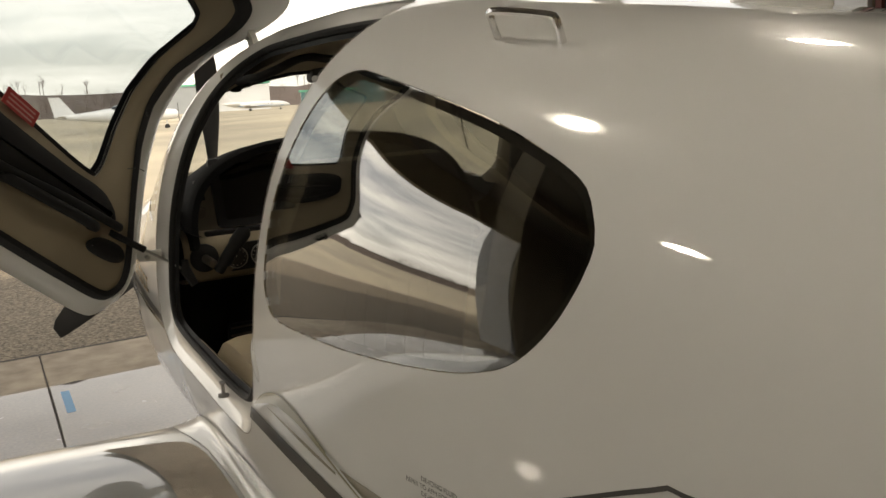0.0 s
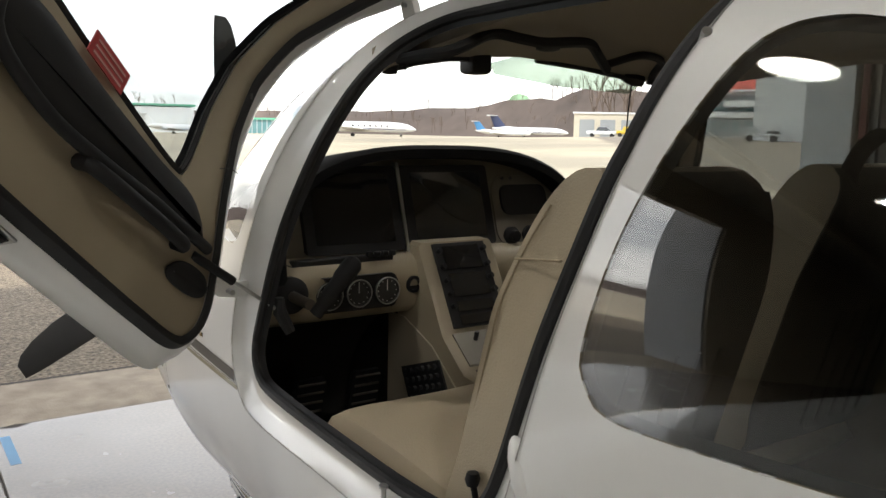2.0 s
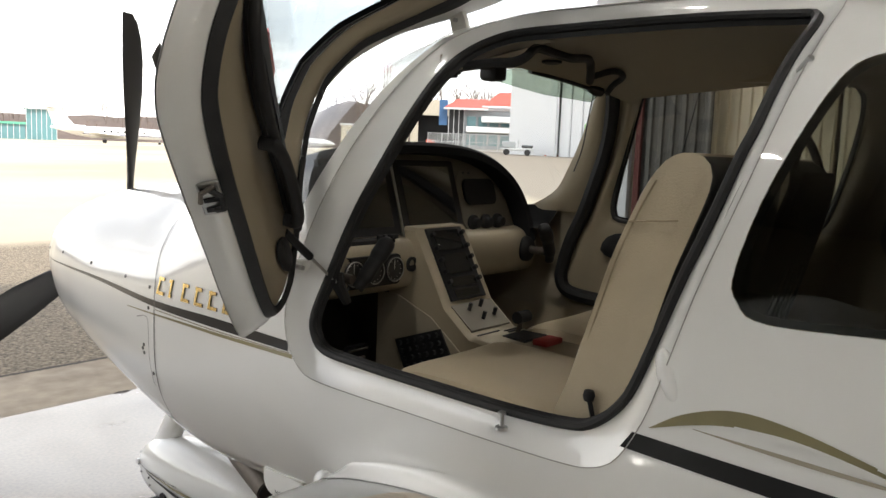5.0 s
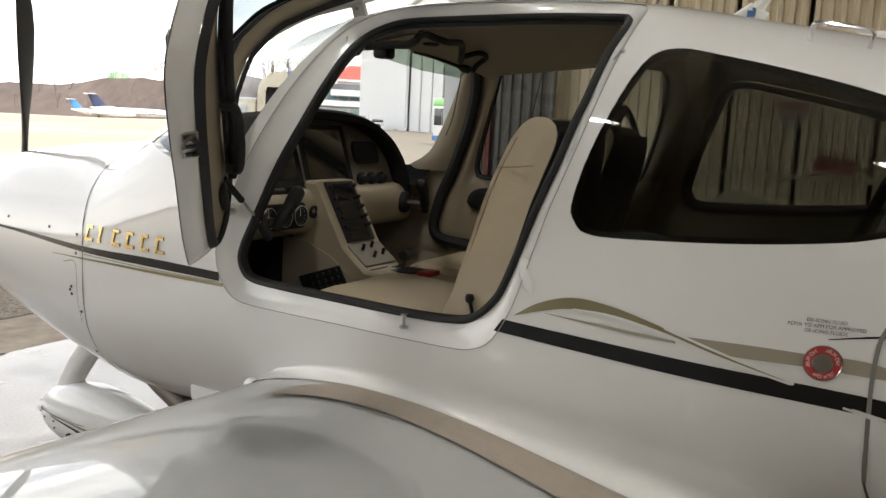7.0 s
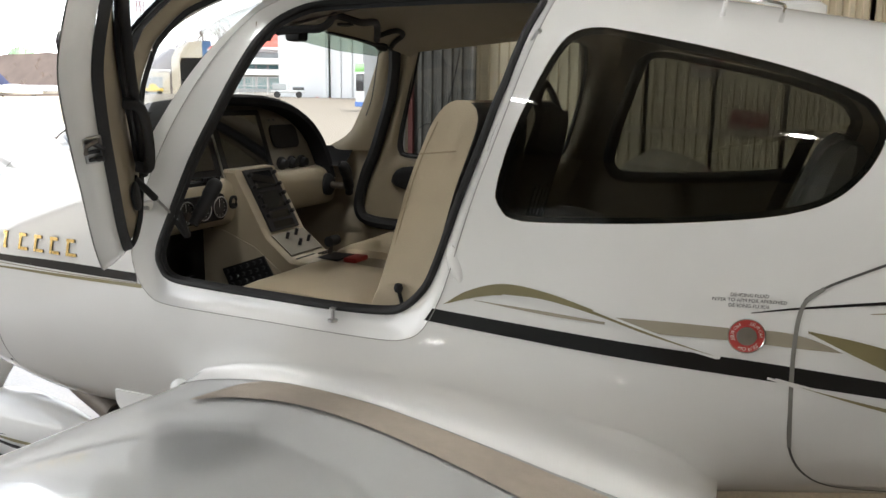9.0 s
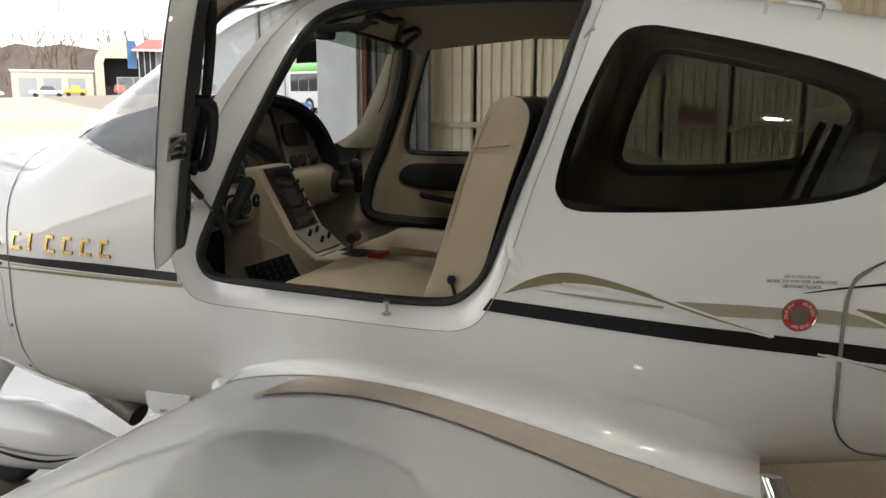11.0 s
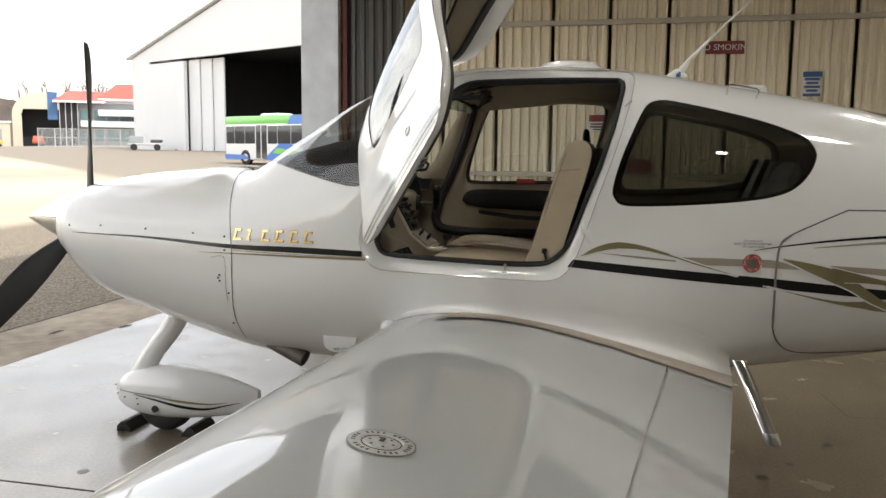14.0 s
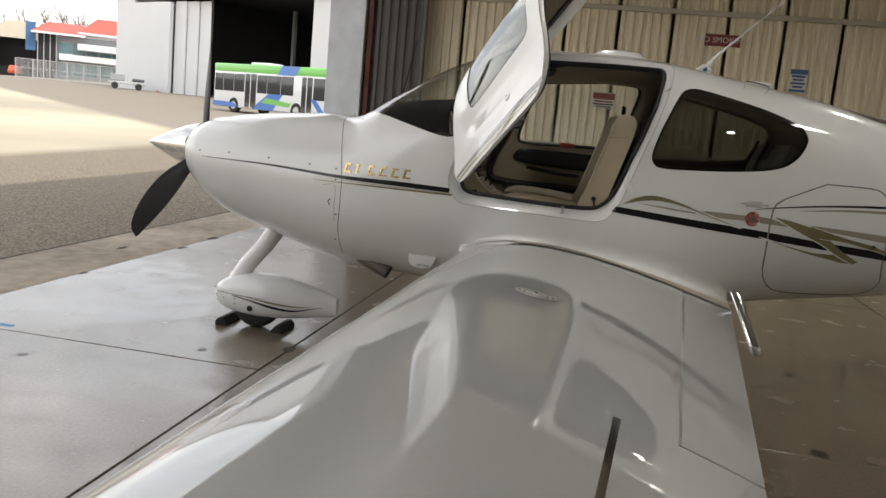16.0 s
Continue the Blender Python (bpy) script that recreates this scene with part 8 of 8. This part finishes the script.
    part("cockpit_window", loft([[(ln * t, s * r * k, zc + r * h) for s in (-1, 1)] for t, k, h in ((0.925, 0.60, 0.40), (0.955, 0.45, 0.12))], closed=False), BUS_GLASS, j)
    return j


jet("white business jet with high tail parked on the apron", (91.0, 139.1), (71.5, 150.0), JET_WHITE, JET_NAVY)
jet("white business jet with dark navy tail on the apron", (128.7, 134.0), (115.6, 145.4), JET_NAVY, JET_NAVY)
jet("small white and blue jet parked on the apron", (116.0, 132.1), (106.6, 139.8), JET_BLUE, JET_BLUE)
jet("white business jet parked far across the field", (58.0, 165.0), (44.0, 168.0), JET_WHITE, JET_BLUE)

# small propeller plane nearby
pp = placed("light_airplane", "small white low-wing light aeroplane parked outside", "airplane", 4.6, 70.6, -8, group="aircraft parked on the apron")
part("body", loft([[(x, w * math.cos(u), zc + h * math.sin(u)) for u in np.linspace(0, 2 * math.pi, 18, endpoint=False)] for x, w, h, zc in ((0.3, 0.06, 0.10, 1.45), (2.2, 0.25, 0.32, 1.40), (4.6, 0.56, 0.60, 1.40), (6.0, 0.60, 0.75, 1.55), (7.4, 0.58, 0.68, 1.45), (8.4, 0.52, 0.52, 1.30), (9.8, 0.40, 0.40, 1.25), (10.0, 0.2, 0.2, 1.25))]), JET_WHITE, pp)
part("cabin_glass", loft([[(x, w * math.cos(u), 1.95 + h * math.sin(u)) for u in np.linspace(0, 2 * math.pi, 16, endpoint=False)] for x, w, h in ((4.7, 0.40, 0.12), (5.2, 0.52, 0.30), (6.6, 0.54, 0.32), (7.4, 0.42, 0.12))]), BUS_GLASS, pp)
part("wing", loft([[(x0 + (x1 - x0) * (1 - math.cos(u)) / 2, y, 1.05 + abs(y) * 0.09 + 0.10 * math.sin(u)) for u in np.linspace(0, 2 * math.pi, 12, endpoint=False)] for y, x0, x1 in ((-5.2, 6.0, 7.2), (0.0, 5.7, 7.5), (5.2, 6.0, 7.2))]), JET_WHITE, pp)
part("fin", loft([[(x0 + (x1 - x0) * (1 - math.cos(u)) / 2, 0.05 * math.sin(u), z) for u in np.linspace(0, 2 * math.pi, 10, endpoint=False)] for z, x0, x1 in ((1.5, 0.3, 2.0), (3.1, 0.0, 0.8))]), JET_WHITE, pp)
part("tailplane", loft([[(x0 + (x1 - x0) * (1 - math.cos(u)) / 2, y, 1.55 + 0.04 * math.sin(u)) for u in np.linspace(0, 2 * math.pi, 10, endpoint=False)] for y, x0, x1 in ((-1.9, 0.2, 0.9), (0.0, 0.2, 1.2), (1.9, 0.2, 0.9))]), JET_WHITE, pp)
for x, y in ((6.5, -1.5), (6.5, 1.5), (9.0, 0.0)):
    part("wheel", spun([(0.05, -0.07), (0.22, -0.07), (0.22, 0.07), (0.05, 0.07)], 14, "y", (x, y, 0.22)), TYRE, pp)
    part("gear_leg", tube([(x, y, 0.22), (x, y * 0.9, 1.1)], 0.05, 6), JET_WHITE, pp)
part("propeller", box(10.0, 10.05, -0.07, 0.07, 0.35, 2.15), PROP_BLACK, pp)

# landmarks on the hill
wt = placed("water_tank", "pale green water tank on the wooded hill", "tank", 243.0, 288.0, 0, z=8.0)
part("tank_shell", spun([(0.1, 0.0), (5.0, 0.0), (5.0, 9.0), (3.5, 11.0), (0.1, 11.8)], 24), material("pale_green_tank", (0.25, 0.42, 0.24), 0.5), wt)
lt2 = placed("radio_mast", "red and white lattice radio mast on the hill", "mast", 287.0, 266.0, 0, z=6.0)
for k in range(8):
    z = k * 4.4
    bm = bmesh.new()
    for a in range(4):
        c, s2 = math.cos(a * math.pi / 2 + 0.78) * 1.5, math.sin(a * math.pi / 2 + 0.78) * 1.5
        c2, s3 = math.cos((a + 1) * math.pi / 2 + 0.78) * 1.5, math.sin((a + 1) * math.pi / 2 + 0.78) * 1.5
        tube([(c, s2, z), (c, s2, z + 4.4)], 0.15, 5, bm=bm)
        tube([(c, s2, z), (c2, s3, z + 4.4)], 0.08, 4, bm=bm)
        tube([(c, s2, z + 4.4), (c2, s3, z + 4.4)], 0.08, 4, bm=bm)
    part("lattice_bay", bm, RED if k == 7 else SIGN_WHITE, lt2)


# wooded hills: a ridge all round the field, with bare trees on it
def ridge(name, pts, depth, label):
    rows = [[], [], [], []]
    c = curve(pts, 120)
    rng = random.Random(5)
    for x, y, h in c:
        d = math.hypot(x, y)
        ux, uy = x / d, y / d
        n = 2.2 * noise.noise((x * 0.03, y * 0.03, 0)) + 1.2 * noise.noise((x * 0.11, y * 0.11, 3))
        rows[0].append((x - ux * 30, y - uy * 30, rise(min(x, 300), y) - 1.0))
        rows[1].append((x - ux * 12, y - uy * 12, h * 0.45 + n * 0.4))
        rows[2].append((x, y, h * 0.82 + n))
        rows[3].append((x + ux * depth, y + uy * depth, h * 0.7))
    return tagged(finish(name, loft(rows, closed=False), HILL), label, "hill", kind="structure")


R1 = [(-430, -40, 15), (-440, 130, 15), (-370, 250, 14), (-260, 330, 12), (-80, 400, 13), (83, 408, 13), (150, 385, 12), (200, 364, 14), (228, 310, 16), (232, 262, 20), (224, 225, 22), (215, 185, 20), (205, 150, 18), (215, 110, 17), (240, 40, 16), (250, -80, 14)]
ridge("hill_backdrop", R1, 60, "low wooded hill beyond the airfield")
rng = random.Random(11)
bm = bmesh.new()


def bare_tree(bm, x, y, z, h):
    """Trunk and forked limbs as thin tapered prisms."""
    def limb(p, d, ln, r, depth):
        q = p + d * ln
        up = d.orthogonal().normalized()
        sd = d.cross(up)
        a = [bm.verts.new(p + (up * math.cos(k * 2.094) + sd * math.sin(k * 2.094)) * r) for k in range(3)]
        b = [bm.verts.new(q + (up * math.cos(k * 2.094) + sd * math.sin(k * 2.094)) * r * 0.55) for k in range(3)]
        for k in range(3):
            bm.faces.new((a[k], a[(k + 1) % 3], b[(k + 1) % 3], b[k]))
        if depth:
            for _ in range(3 if depth > 1 else 4):
                nd = (d + Vector((rng.uniform(-0.7, 0.7), rng.uniform(-0.7, 0.7), rng.uniform(-0.05, 0.5)))).normalized()
                limb(p + d * ln * rng.uniform(0.55, 1.0), nd, ln * rng.uniform(0.45, 0.7), r * 0.5, depth - 1)
    limb(Vector((x, y, z)), Vector((rng.uniform(-0.08, 0.08), rng.uniform(-0.08, 0.08), 1)).normalized(), h * 0.45, h * 0.016 + 0.03, 3)


rc = curve(R1, 400)
for i in range(760):
    x, y, h = rc[rng.randrange(30, 380)]
    d = math.hypot(x, y)
    o = rng.uniform(-26, 16)
    x2, y2 = x + x / d * o + rng.uniform(-4, 4), y + y / d * o + rng.uniform(-4, 4)
    zz = h * (0.82 if o > -3 else 0.45 if o > -14 else 0.12)
    bare_tree(bm, x2, y2, zz - 0.5, rng.uniform(6, 11))
tagged(finish("bare_woodland", bm, BARK, smooth=80), "bare winter trees along the wooded hill", "trees", kind="stuff")
# a line of taller trees behind the buildings
bm = bmesh.new()
for i in range(46):
    t = i / 45
    bare_tree(bm, 118 + 26 * t + rng.uniform(-3, 3), 118 - 62 * t + rng.uniform(-4, 4), 2.0, rng.uniform(12, 16))
tagged(finish("bare_trees", bm, BARK, smooth=80), "tall bare trees behind the airport buildings", "trees", kind="stuff")
